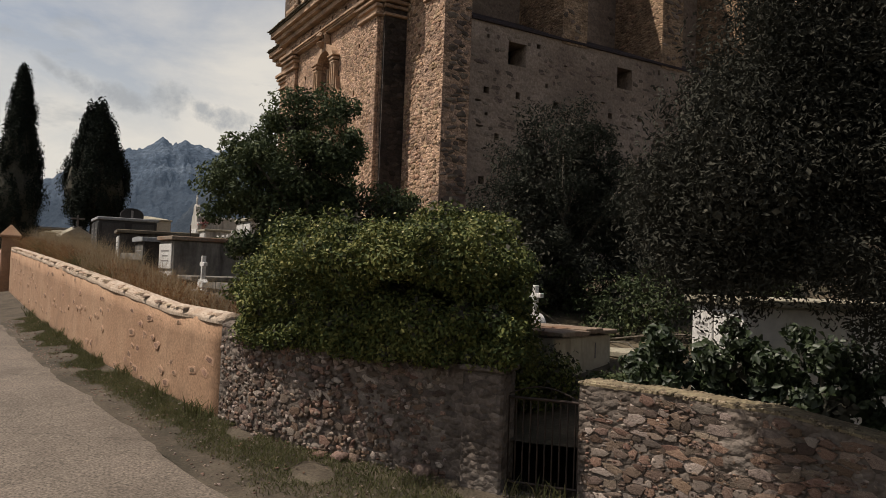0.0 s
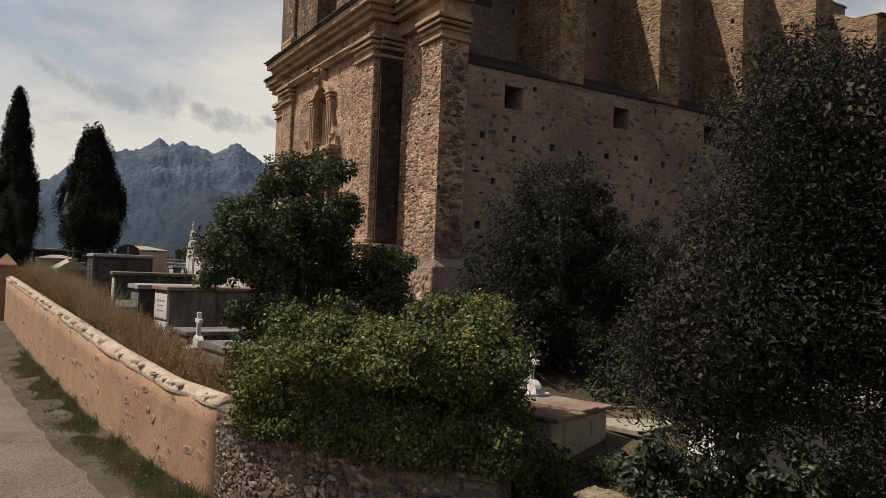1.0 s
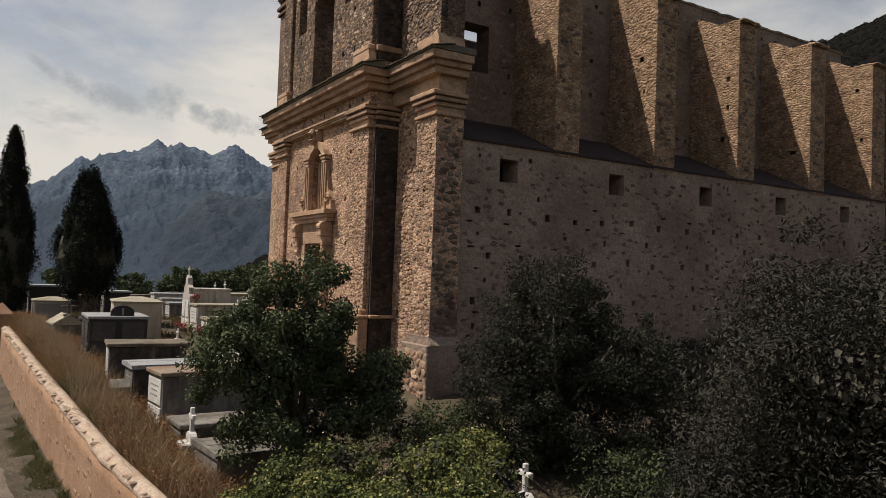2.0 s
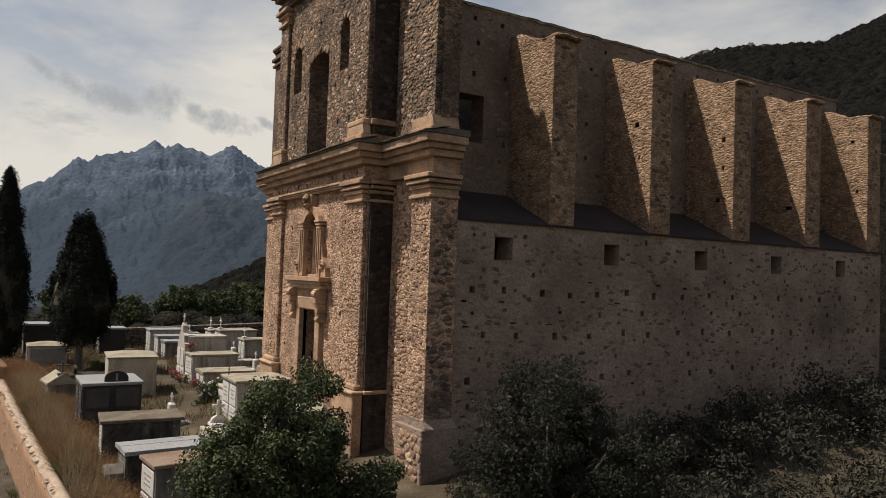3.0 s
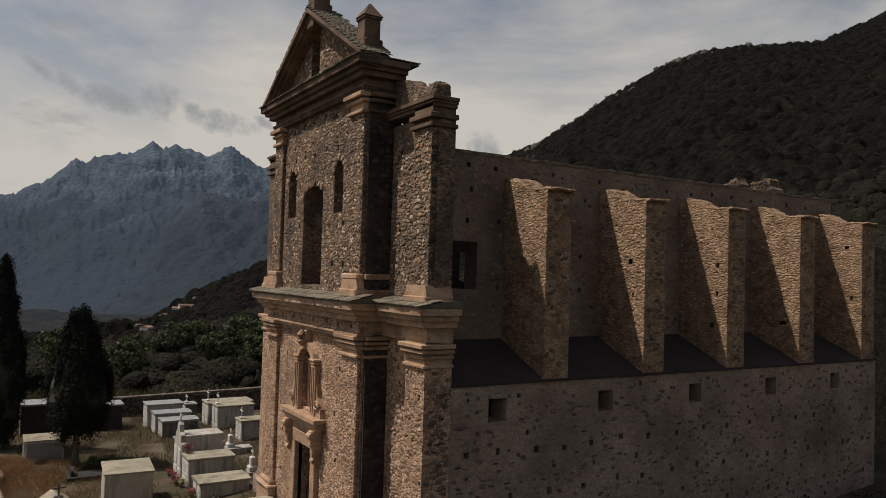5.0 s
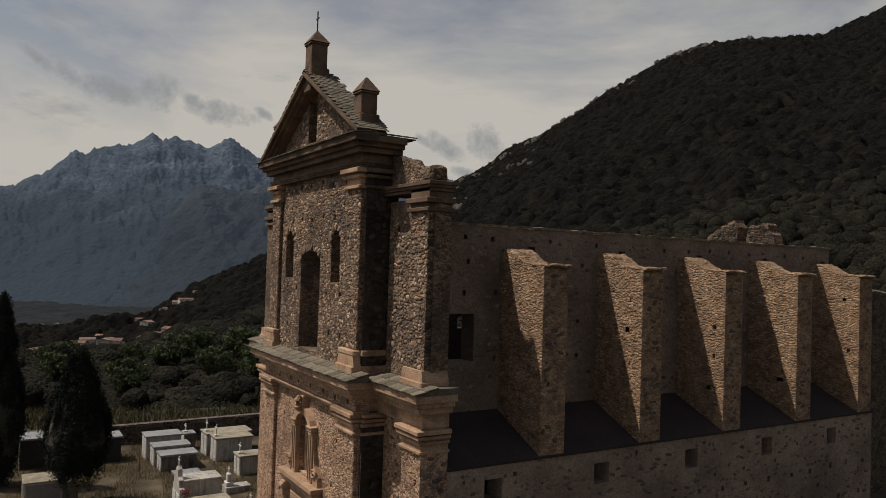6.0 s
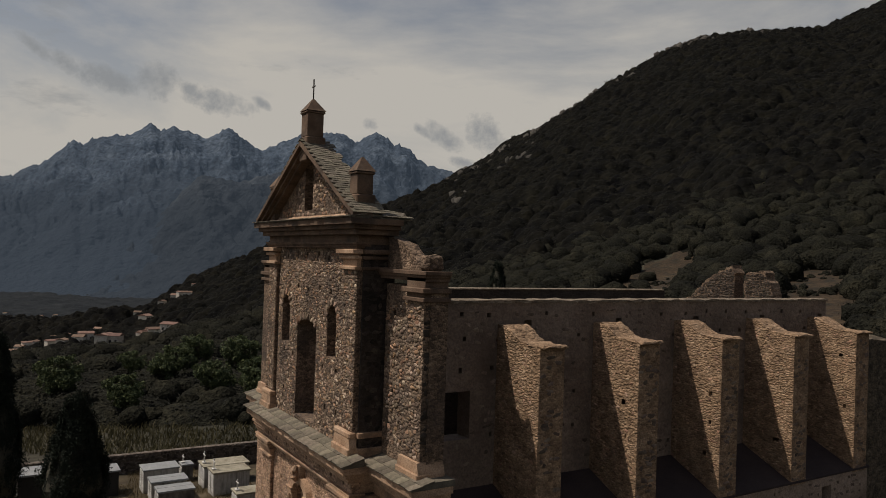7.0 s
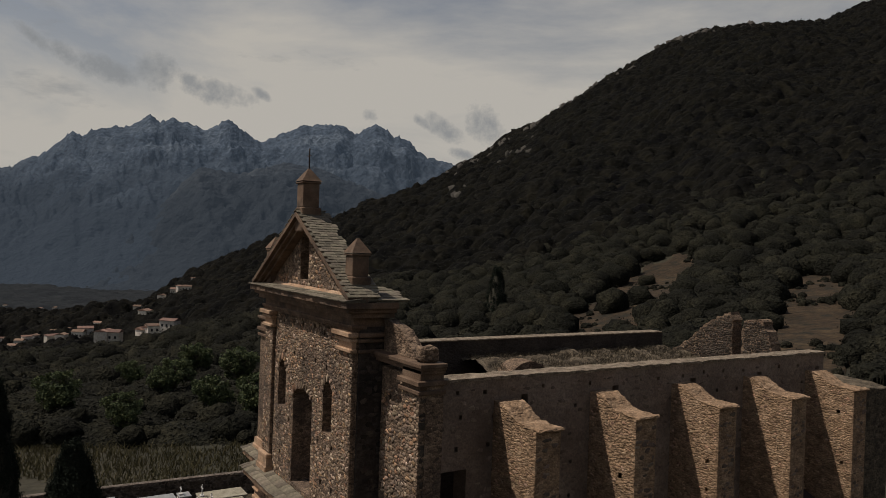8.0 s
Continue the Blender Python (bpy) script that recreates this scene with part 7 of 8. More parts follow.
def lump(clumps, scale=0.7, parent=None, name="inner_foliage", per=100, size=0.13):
    """Dark leaf sheets added for the shade inside a crown; they stop the light."""
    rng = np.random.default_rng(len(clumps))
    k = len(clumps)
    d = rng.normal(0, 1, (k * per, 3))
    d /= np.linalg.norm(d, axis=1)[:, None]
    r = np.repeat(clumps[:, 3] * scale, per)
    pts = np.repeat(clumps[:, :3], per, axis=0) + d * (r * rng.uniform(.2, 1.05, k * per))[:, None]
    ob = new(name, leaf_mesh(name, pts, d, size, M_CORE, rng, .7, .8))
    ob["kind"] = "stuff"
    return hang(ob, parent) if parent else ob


def tree(name, label, base, parts_of_crown, clump, per, leaf, size, slim, seed, trunk_r=0.16, category="tree", core=0.55, jitter=0.9, near=0, inner_leaf=(100, 0.13)):
    """parts_of_crown: (centre, radii, number of clumps)."""
    rng = np.random.default_rng(seed)
    t = thing(name, base, label, category)
    cl = np.concatenate([clumps_in(c, r, n, clump, rng, 0.35) for c, r, n in parts_of_crown])
    close = np.nonzero(np.hypot(cl[:, 0] - base[0], cl[:, 1] - base[1]) < 4.2)[0]
    ends = [tuple(cl[i, :3]) for i in rng.choice(close, min(14, len(close)), replace=False)]
    top = np.mean([c for c, r, n in parts_of_crown], axis=0)
    fork = (base[0] * .6 + top[0] * .4, base[1] * .6 + top[1] * .4, base[2] + (top[2] - base[2]) * .45)
    part("trunk", wood_and_limbs(base, fork, ends, trunk_r, rng), M_BARK, t, "grey-brown bark", True)
    if core:
        inner = np.concatenate([clumps_in(c, np.array(r) * .62, max(3, n // 4), clump * 1.2, rng, 0.1) for c, r, n in parts_of_crown])
        lump(inner, core, t, per=inner_leaf[0], size=inner_leaf[1])
    first = sum(n for c, r, n in parts_of_crown[:near])
    for some, k, s in ((cl[:first], 1.9, .72), (cl[first:], 1.0 if not near else .7, 1.0)):
        if len(some):
            pts, d = leaf_points(some, int(per * k), rng)
            ob = new("crown", leaf_mesh("crown", pts, d + [0, 0, .35], size * s, leaf, rng, slim, jitter))
            hang(ob, t)
    return t, cl


tree("laurel_tree", "dense dark green evergreen tree before the church front", (6.3, 16.2, 1.5),
     [((6.35, 16.0, 5.35), (1.25, 1.25, 1.6), 52), ((5.0, 16.1, 4.5), (1.0, 1.0, 1.25), 30), ((7.6, 15.6, 4.0), (1.15, 1.1, 1.0), 26), ((6.2, 15.8, 3.2), (1.9, 1.4, 1.2), 30)],
     0.42, 330, L_LAUREL, 0.10, 0.5, 41)
tree("olive_tree", "grey-green olive tree standing before the side wall", (12.3, 14.6, 1.9),
     [((12.4, 14.6, 5.5), (1.7, 1.7, 1.75), 80), ((13.6, 13.6, 4.6), (1.5, 1.4, 1.4), 52), ((11.3, 14.6, 4.3), (1.5, 1.4, 1.4), 50), ((12.6, 14.0, 3.1), (2.3, 1.8, 1.3), 56)],
     0.42, 230, L_OLIVE, 0.10, 0.32, 42, core=.8)
tree("holm_oak", "large dark holm oak hanging over the graves", (10.6, 4.6, 0.5),
     [((8.75, 4.0, 2.5), (.5, .6, .6), 40), ((7.05, 5.0, 3.95), (1.05, 1.05, 1.25), 70), ((6.55, 5.3, 3.35), (.62, .6, .7), 24), ((6.3, 5.0, 3.8), (.75, .75, .9), 36), ((7.75, 3.6, 3.5), (1.2, 1.2, 1.4), 60), ((7.5, 4.6, 5.4), (1.4, 1.4, 1.4), 50), ((9.9, 4.9, 6.0), (2.4, 2.3, 1.7), 90), ((8.2, 4.7, 5.2), (1.25, 1.15, 1.4), 50), ((11.4, 3.4, 6.3), (2.2, 2.0, 1.7), 70), ((9.6, 4.4, 3.9), (2.3, 2.1, 1.3), 76), ((8.9, 3.4, 5.2), (1.7, 1.6, 1.9), 60), ((12.6, 6.0, 4.4), (1.8, 1.8, 1.7), 50)],
     0.50, 270, L_OAK, 0.084, 0.34, 43, 0.28, core=0.95, near=6, inner_leaf=(230, 0.075))
tree("dark_shrub", "dark evergreen shrubs in the shade of the side wall", (20.0, 16.0, 3.0),
     [((19.0, 16.0, 3.6), (3.2, 1.8, 1.4), 46), ((23.5, 16.5, 4.0), (3.0, 1.6, 1.5), 42), ((28.5, 16.2, 4.6), (3.2, 1.8, 1.7), 42), ((16.5, 13.0, 3.0), (2.6, 2.2, 1.5), 40)],
     0.62, 130, L_OAK, 0.16, 0.4, 44, 0.12, "shrub")
tree("dark_shrub", "dark evergreen thicket below the church side", (30.0, 10.0, 2.6),
     [((20.0, 8.0, 3.2), (3.6, 3.0, 2.2), 46), ((27.5, 10.5, 4.0), (3.8, 2.6, 2.4), 46), ((35.0, 13.5, 5.2), (3.6, 2.6, 2.4), 42), ((34.0, 16.6, 4.8), (2.8, 1.5, 1.6), 30), ((15.5, 8.0, 2.6), (2.4, 2.2, 1.8), 34)],
     0.7, 120, L_OAK, 0.18, 0.4, 45, 0.12, "shrub")


def build_vine():
    rng = np.random.default_rng(51)
    t = thing("flowering_climber", (5.2, 10.6, 0.9), "sprawling green climber with cream blossom draped over the stone wall", "climber")
    mounds = [((4.35, 12.0, 2.35), (0.75, 0.85, 0.85), 26), ((4.8, 11.25, 2.85), (1.0, 0.95, 0.8), 48), ((4.75, 10.2, 3.0), (1.05, 1.0, 0.5), 62), ((5.45, 9.3, 3.1), (1.0, 0.95, 0.4), 60),
              ((6.2, 8.85, 2.85), (0.55, 0.55, 0.5), 24), ((6.2, 9.7, 2.4), (.8, .8, .8), 20), ((5.55, 9.85, 2.6), (.75, .75, .7), 30), ((6.35, 9.7, 3.15), (.8, .8, .5), 24), ((6.3, 11.2, 2.8), (1.3, 1.2, 1.0), 36), ((7.4, 10.9, 3.15), (0.8, 0.8, 0.85), 20), ((6.7, 8.95, 1.8), (0.3, 0.3, 0.75), 20), ((6.4, 8.9, 2.1), (0.42, 0.42, 0.55), 24), ((5.0, 12.6, 2.2), (0.9, 0.8, 0.8), 18), ((7.5, 9.2, 1.3), (.42, .4, .42), 18),
              ((6.8, 10.65, 3.3), (.7, .7, .5), 30), ((7.35, 9.9, 3.2), (.5, .5, .36), 20), ((5.2, 11.3, 3.35), (.5, .5, .4), 14), ((6.15, 10.1, 3.45), (.45, .4, .35), 12)]
    cl = np.concatenate([clumps_in(c, r, n, 0.30, rng, 0.55) for c, r, n in mounds])
    drape = np.array([(np.interp(s, [0, .35, .7, 1], [3.85, 4.5, 5.3, 6.1]) - rng.uniform(-.25, .2) * (.3 + s if s < .4 else .7 - .45 * s), np.interp(s, [0, .35, .7, 1], [12.3, 10.6, 9.3, 8.4]) - rng.uniform(.02, .5), rng.uniform(1.72, 2.4), 0.24) for s in rng.uniform(0, 1, 170)])
    inner = np.concatenate([clumps_in(c, np.array(r) * .52, 9, 0.5, rng, 0.1) for c, r, n in mounds])
    lump(np.concatenate([inner * [1, 1, 1, 1.5], drape[::2] * [1, 1, 1, 1.1]]), .62, t, per=70, size=.085)
    stem = bmesh.new()
    for i in range(10):
        e = Vector(cl[rng.integers(len(cl)), :3])
        b = Vector((e.x + rng.uniform(-.4, .4) + .3, e.y + rng.uniform(-.4, .4) + .3, 0.9))
        tube(stem, [b, (b + e) / 2 + Vector((.2, .1, 0)), e], [0.04, 0.025, 0.008], 6)
    part("stem", stem, M_BARK, t)
    allc = np.concatenate([cl, drape])
    pts, d = leaf_points(allc, 290, rng)
    ob = new("foliage", leaf_mesh("foliage", pts, d + [-.2, -.1, .5], 0.068, L_VINE, rng, 0.5))
    hang(ob, t)
    up = cl[cl[:, 2] > 2.75]
    pts, d = leaf_points(up, 6, rng)
    keep = (d[:, 2] > -.1)
    pts, d = pts[keep] + d[keep] * .07, d[keep]
    ob = new("blossom", leaf_mesh("blossom", pts, d + [-.3, -.1, .8], 0.042, L_FLOWER, rng, 0.85, 0.5))
    hang(ob, t)


build_vine()
tree("dark_shrub", "dense dark shrubs behind the cream tomb", (11.5, 12.6, 1.2),
     [((11.8, 14.3, 2.3), (1.4, 1.0, 1.3), 30), ((10.3, 15.4, 2.7), (1.4, 1.2, 1.1), 28), ((9.3, 17.0, 2.5), (1.2, 1.0, .9), 20), ((12.6, 12.0, 2.1), (1.3, 1.2, 1.2), 30), ((13.6, 10.2, 2.0), (1.5, 1.3, 1.3), 30), ((8.5, 13.0, 1.9), (.9, .8, .9), 20), ((12.6, 8.6, 1.5), (1.2, 1.1, .9), 20), ((9.35, 9.25, .9), (.75, .4, .3), 18), ((10.6, 9.6, .9), (.5, .5, .3), 12)],
     0.42, 170, L_LAUREL, 0.10, 0.45, 46, 0.06, "shrub", core=.8)


def build_broad_leaf_shrub():
    rng = np.random.default_rng(52)
    t = thing("broad_leaved_shrub", (8.4, 6.2, 0.6), "broad-leaved glossy shrub growing behind the stone wall", "shrub")
    cl = np.concatenate([clumps_in(c, r, n, 0.22, rng, 0.3) for c, r, n in (((7.75, 7.05, 1.7), (.45, .45, .6), 16), ((8.25, 6.4, 1.75), (.55, .5, .6), 22), ((8.6, 5.6, 1.8), (.55, .55, .55), 22), ((8.9, 4.8, 1.6), (.5, .6, .5), 18))])
    inner = clumps_in((8.4, 6.0, 1.4), (.5, 1.3, .4), 12, 0.4, rng, .1)
    lump(inner, .6, t)
    pts, d = leaf_points(cl, 80, rng)
    ob = new("foliage", leaf_mesh("foliage", pts, d + [-.4, -.2, .3], 0.115, L_IVY, rng, 0.62, 0.75, .2))
    hang(ob, t)
    stem = bmesh.new()
    for i in range(9):
        e = Vector(cl[rng.integers(len(cl)), :3])
        tube(stem, [Vector((e.x + .1, e.y, .6)), e], [0.02, 0.008], 5)
    part("stem", stem, M_BARK, t)


build_broad_leaf_shrub()
OLEANDER, _tufts = tree("oleander", "dark green bush with white blossom beside the cemetery path", (8.75, 33.0, 2.9),
                        [((8.75, 33.0, 3.45), (.55, .55, .7), 22), ((8.6, 32.7, 3.15), (.5, .5, .45), 12)], 0.3, 160, L_LAUREL, 0.1, 0.5, 47, 0.05, "shrub", core=.8)
_rng = np.random.default_rng(49)
_pts, _out = leaf_points(_tufts[_tufts[:, 2] > 3.45], 14, _rng)
hang(new("blossom", leaf_mesh("blossom", _pts + _out * .12, _out, .10, M_MARBLE, _rng, .85, .5)), OLEANDER)
tree("green_shrub", "low green bush growing between the graves", (5.8, 44.6, 3.0),
     [((5.8, 44.6, 3.35), (.9, .7, .5), 20), ((6.5, 44.3, 3.2), (.6, .5, .4), 10)], 0.3, 150, L_VINE, 0.1, 0.5, 48, 0.04, "shrub", core=.8)


def cypress(label, x, y, z0, z1, r, crown0, seed, n=42000, size=0.16, fat=0.38):
    rng = np.random.default_rng(seed)
    t = thing("cypress", (x, y, z0), label, "tree", "cypresses")
    bm = bmesh.new()
    tube(bm, [(x, y, z0 - .3), (x, y, crown0 + 1), (x, y, z1 - 1)], [0.2, 0.16, 0.03], 8)
    part("trunk", bm, M_BARK, t)
    H = z1 - crown0

    def prof(s):
        return r * np.minimum(1, (s + .06) / .34) ** .5 * np.minimum(1, np.maximum(0, 1 - s) / .72) ** fat
    # solid dark spindle added for the shade inside the crown
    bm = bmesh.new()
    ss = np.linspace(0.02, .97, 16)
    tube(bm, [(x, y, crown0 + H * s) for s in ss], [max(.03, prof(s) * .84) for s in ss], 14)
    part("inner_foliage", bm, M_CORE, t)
    k = 330
    cs, ca = rng.uniform(0, .95, k), rng.uniform(0, 2 * math.pi, k)
    cr = prof(cs) * np.clip(rng.normal(.86, .12, k), .5, 1.12)
    cl = np.stack([x + cr * np.cos(ca), y + cr * np.sin(ca), crown0 + H * cs, rng.uniform(.16, .36, k) * (r / 1.6) ** .5], 1)
    tips = np.stack([x + rng.normal(0, .25, 5) * r, y + rng.normal(0, .25, 5) * r, z1 - rng.uniform(.0, .12 * H, 5), np.full(5, .17 * (r / 1.6))], 1)
    cl, ca, k = np.concatenate([cl, tips]), np.r_[ca, rng.uniform(0, 6.28, 5)], k + 5
    d = rng.normal(0, 1, (n, 3))
    d /= np.linalg.norm(d, axis=1)[:, None]
    w = rng.integers(0, k, n)
    pts = cl[w, :3] + d * (cl[w, 3] * rng.uniform(.1, 1, n) ** .5)[:, None] * [1, 1, 3.0]
    out = np.stack([np.cos(ca[w]), np.sin(ca[w]), np.full(n, .2)], 1)
    ob = new("crown", leaf_mesh("crown", pts, out, size, L_CYPRESS, rng, 0.4, .55))
    hang(ob, t)


cypress("tall narrow dark cypress by the cemetery wall", 1.0, 52.0, 2.6, 14.6, 1.5, 3.6, 61, fat=.8)
cypress("broad dark cypress with a split ragged top", 4.7, 46.0, 2.7, 11.5, 1.9, 5.0, 62, 60000, fat=.74)
cypress("distant dark cypress behind the church", 0.4 + 174 * (FWD[0] + .076 * RGT[0]), 0.2 + 174 * (FWD[1] + .076 * RGT[1]), 2.0, 19.6, 2.9, 4.0, 63, 12000, .45, .6)


L_STALK = leaf_mat("pale_dead_stalk", [(0.16, 0.12, 0.07), (0.26, 0.20, 0.125), (0.36, 0.29, 0.19)], 0.85, 0.2, 0.1)
L_RUSSET2 = leaf_mat("low_dry_growth", [(0.06, 0.05, 0.022), (0.11, 0.085, 0.042), (0.17, 0.13, 0.07)], 0.85, 0.2, 0.1)
L_RUSSET = leaf_mat("russet_weed", [(0.0900, 0.0432, 0.0220), (0.1800, 0.0918, 0.0450), (0.3000, 0.1782, 0.0900)], 0.85, 0.2, 0.1)


def build_grass():
    rng = np.random.default_rng(71)
    # tall dry grass inside the roadside wall
    n = 92000
    y = rng.uniform(13.4, 47, n)
    off = rng.gamma(1.3, .9, n)
    x = wall_x(y) + .5 + off
    clump = np.array([noise.noise(Vector((a * .9, b * .9, 1))) for a, b in zip(x, y)])
    ok = (clump > -.22) & (off < 4.6)
    for x0, x1, y0, y1 in ((4.3, 7.1, 21.8, 25), (3.6, 6.4, 26.4, 28.3), (3.3, 5.8, 30.8, 33.6), (5, 7.5, 36.2, 38.9), (5.2, 7.0, 18.3, 20.2)):
        ok &= ~((x > x0) & (x < x1) & (y > y0) & (y < y1))
    x, y = x[ok], y[ok]
    pts = np.stack([x, y, cem_z(x, y) - .02], 1)
    kind = np.array([noise.noise(Vector((p[0] * .55, p[1] * .55, 11))) for p in pts]) + rng.normal(0, .12, len(pts))
    tall = .55 + .5 * np.array([noise.noise(Vector((p[0] * .8, p[1] * .8, 21))) for p in pts])
    for nm, sel, hh, ww, m, lab in (("dry_grass", kind > .04, .62, .005, L_DRY, "tall straw-coloured dry grass behind the roadside wall"),
                                    ("dead_weeds", (kind <= .10) & (kind > -.28), .58, .006, L_RUSSET, "russet dead weeds behind the roadside wall"),
                                    ("green_weeds", kind <= -.22, .5, .014, L_GREEN, "green weeds among the dry grass")):
        k = rng.random(len(pts)) < .75
        ob = new(nm, blades(nm, pts[sel & k], hh * (.55 + tall[sel & k]) * np.interp(pts[sel & k, 0] - wall_x(pts[sel & k, 1]), [0.4, 1.6, 3.2], [1.05, .8, .4]), ww, m, rng, .75))
        tagged(ob, lab, "grass", kind="stuff")
    ys = 13.2 + 26 * rng.random(8000) ** .8
    st = np.stack([wall_x(ys) + rng.uniform(.45, 1.5, 8000), ys, np.zeros(8000)], 1)
    st[:, 2] = cem_z(st[:, 0], ys)
    ob = new("dead_stalks", blades("dead_stalks", st, 1.0, .0045, L_STALK, rng, .3))
    tagged(ob, "thin pale dead stalks standing behind the wall", "weeds", kind="stuff")
    heads = pts[(kind > -.3) & (rng.random(len(pts)) < .8)]
    lift = rng.uniform(.15, .75, len(heads)) * np.interp(heads[:, 0] - wall_x(heads[:, 1]), [0.4, 1.6, 3.2], [1, .8, .45])
    heads = heads + np.stack([rng.normal(0, .12, len(heads)), rng.normal(0, .12, len(heads)), lift], 1)
    ob = new("dead_seed_heads", leaf_mesh("dead_seed_heads", heads, np.tile([0, 0, .4], (len(heads), 1)), .06, L_RUSSET, rng, .6, 1.2))
    tagged(ob, "withered seed heads and leaves on the dry weeds", "weeds", kind="stuff")
    # low dry growth among the tombs
    n = 62000
    x, y = rng.uniform(1.5, 17, n), rng.uniform(20, 61, n)
    c = np.array([noise.noise(Vector((a * .5, b * .5, 4))) for a, b in zip(x, y)])
    ok = (c > -.2) & (x > wall_x(y) + .5) & ~((x > 7.6) & (x < 9.1) & (y < 45) & (c < .12)) & ~((x > 10.4) & (y < 33))
    pts = np.stack([x[ok], y[ok], cem_z(x[ok], y[ok]) - .02], 1)
    ob = new("dry_grass", blades("low_dry_grass", pts, .30, .010, L_RUSSET2, rng, .5))
    tagged(ob, "short dry grass between the tombs", "grass", kind="stuff")
    # verge
    n = 78000
    y = 3 + 27 * rng.random(n) ** 1.5
    e = np.interp(y, ROAD_Y, ROAD_X)
    s = rng.beta(2.2, 1.6, n)
    x = e + s * (wall_x(y) - .06 - e)
    c = np.array([noise.noise(Vector((a * 1.3, b * .8, 7))) for a, b in zip(x, y)])
    ok = c + .55 * (s - .5) > -.17
    pts = np.stack([x[ok], y[ok], road_z(y[ok]) + .01 + .16 * s[ok] ** 1.3], 1)
    ob = new("verge_grass", blades("verge_grass", pts, .06, .005, L_GREEN, rng, .7))
    tagged(ob, "short green and brown grass on the verge", "grass", kind="stuff")
    # gravel
    n = 1300
    y = rng.uniform(4, 30, n)
    e = np.interp(y, ROAD_Y, ROAD_X)
    q = rng.random(n) ** 1.5
    x = e - .12 + q * (wall_x(y) - e)
    r = rng.uniform(.008, .03, n)
    V, F = BALL
    v = np.stack([x, y, road_z(y) + .02 + .16 * np.clip(q, 0, 1) ** 1.3], 1)[:, None, :] + V[None] * r[:, None, None] * rng.uniform(.6, 1.2, (n, 1, 3)) * [1, 1, .6]
    f = F[None] + (np.arange(n) * len(V))[:, None, None]
    ob = new("gravel", np_mesh("gravel", v.reshape(-1, 3), f.reshape(-1, 3), M_GSTONE_I))
    tagged(ob, "loose grey gravel along the lane's edge", "gravel", kind="stuff")
    # weeds at the wall foot
    n = 2600
    y = rng.uniform(6, 33, n)
    c = np.array([noise.noise(Vector((0, b * 1.1, 9))) for b in y])
    ok = c > .12
    y = y[ok]
    x = wall_x(y) - rng.uniform(.05, .3, len(y))
    pts = np.stack([x, y, road_z(y) + .12], 1)
    ob = new("weeds", blades("weeds", pts, .26, .012, L_GREEN, rng, .5))
    tagged(ob, "tufts of green weeds at the wall foot", "weeds", kind="stuff")


build_grass()

# ---- hillside woods and village ----
def at_du(d, u):
    return 0.4 + d * (FWD[0] + u * RGT[0]), 0.2 + d * (FWD[1] + u * RGT[1])


def du_of(x, y):
    px, py = x - .4, y - .2
    d = px * FWD[0] + py * FWD[1]
    return d, (px * RGT[0] + py * RGT[1]) / d


def bare(d, u):
    """Clearings on the hillside and fields below the cemetery."""
    a = ((u - .262) / .085) ** 2 + ((d - 152 - (u - .2) * 350) / 42) ** 2 < 1
    b = ((u - .51) / .056) ** 2 + ((d - 112) / 60) ** 2 < 1
    c = (u < -.16) & (d < 79)
    e = ((u + .40) / .09) ** 2 + ((d - 690) / 26) ** 2 < 1
    return a | b | c | e


HOUSES = []


def near_house(x, y):
    near = np.zeros(len(x), bool)
    for hx, hy in HOUSES:
        back = np.hypot(hx, hy)
        ux, uy = hx / back, hy / back
        a, b = (x - hx) * ux + (y - hy) * uy, np.abs((x - hx) * uy - (y - hy) * ux)
        near |= (a > -26) & (a < 9) & (b < 9)
    return near


M_CANOPY = mat("holm_oak_canopy", [(0.009, 0.009, 0.008), (0.016, 0.016, 0.012), (0.030, 0.028, 0.019)], 0.14, 2.2, 0.95, 1.0, 0.9, spec=0.03, contrast=(0.45, 1.6))


# haze over the valley is put into this bluish wood colour
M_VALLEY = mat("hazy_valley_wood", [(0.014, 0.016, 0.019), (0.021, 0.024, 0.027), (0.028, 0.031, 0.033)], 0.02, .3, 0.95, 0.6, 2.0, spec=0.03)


def hashed(i, j, k):
    """Numbers between 0 and 1 that belong to a cell of the plan."""
    v = np.sin(i * 127.1 + j * 311.7 + k * 74.7) * 43758.5453
    return v - np.floor(v)


def crown_height(x, y, cell, rise):
    """Height of the canopy: the highest of the domes that stand in the cells around."""
    gx, gy = np.floor(x / cell), np.floor(y / cell)
    top = np.zeros(len(x))
    for a in (-1, 0, 1):
        for b in (-1, 0, 1):
            i, j = gx + a, gy + b
            cx, cy = (i + hashed(i, j, 1)) * cell, (j + hashed(i, j, 2)) * cell
            r = cell * (.50 + .40 * hashed(i, j, 3))
            q = ((x - cx) ** 2 + (y - cy) ** 2) / r ** 2
            top = np.maximum(top, (.5 + .5 * hashed(i, j, 4)) * np.clip(1 - q, 0, 1) ** .75)
    return rise * (top + .2)


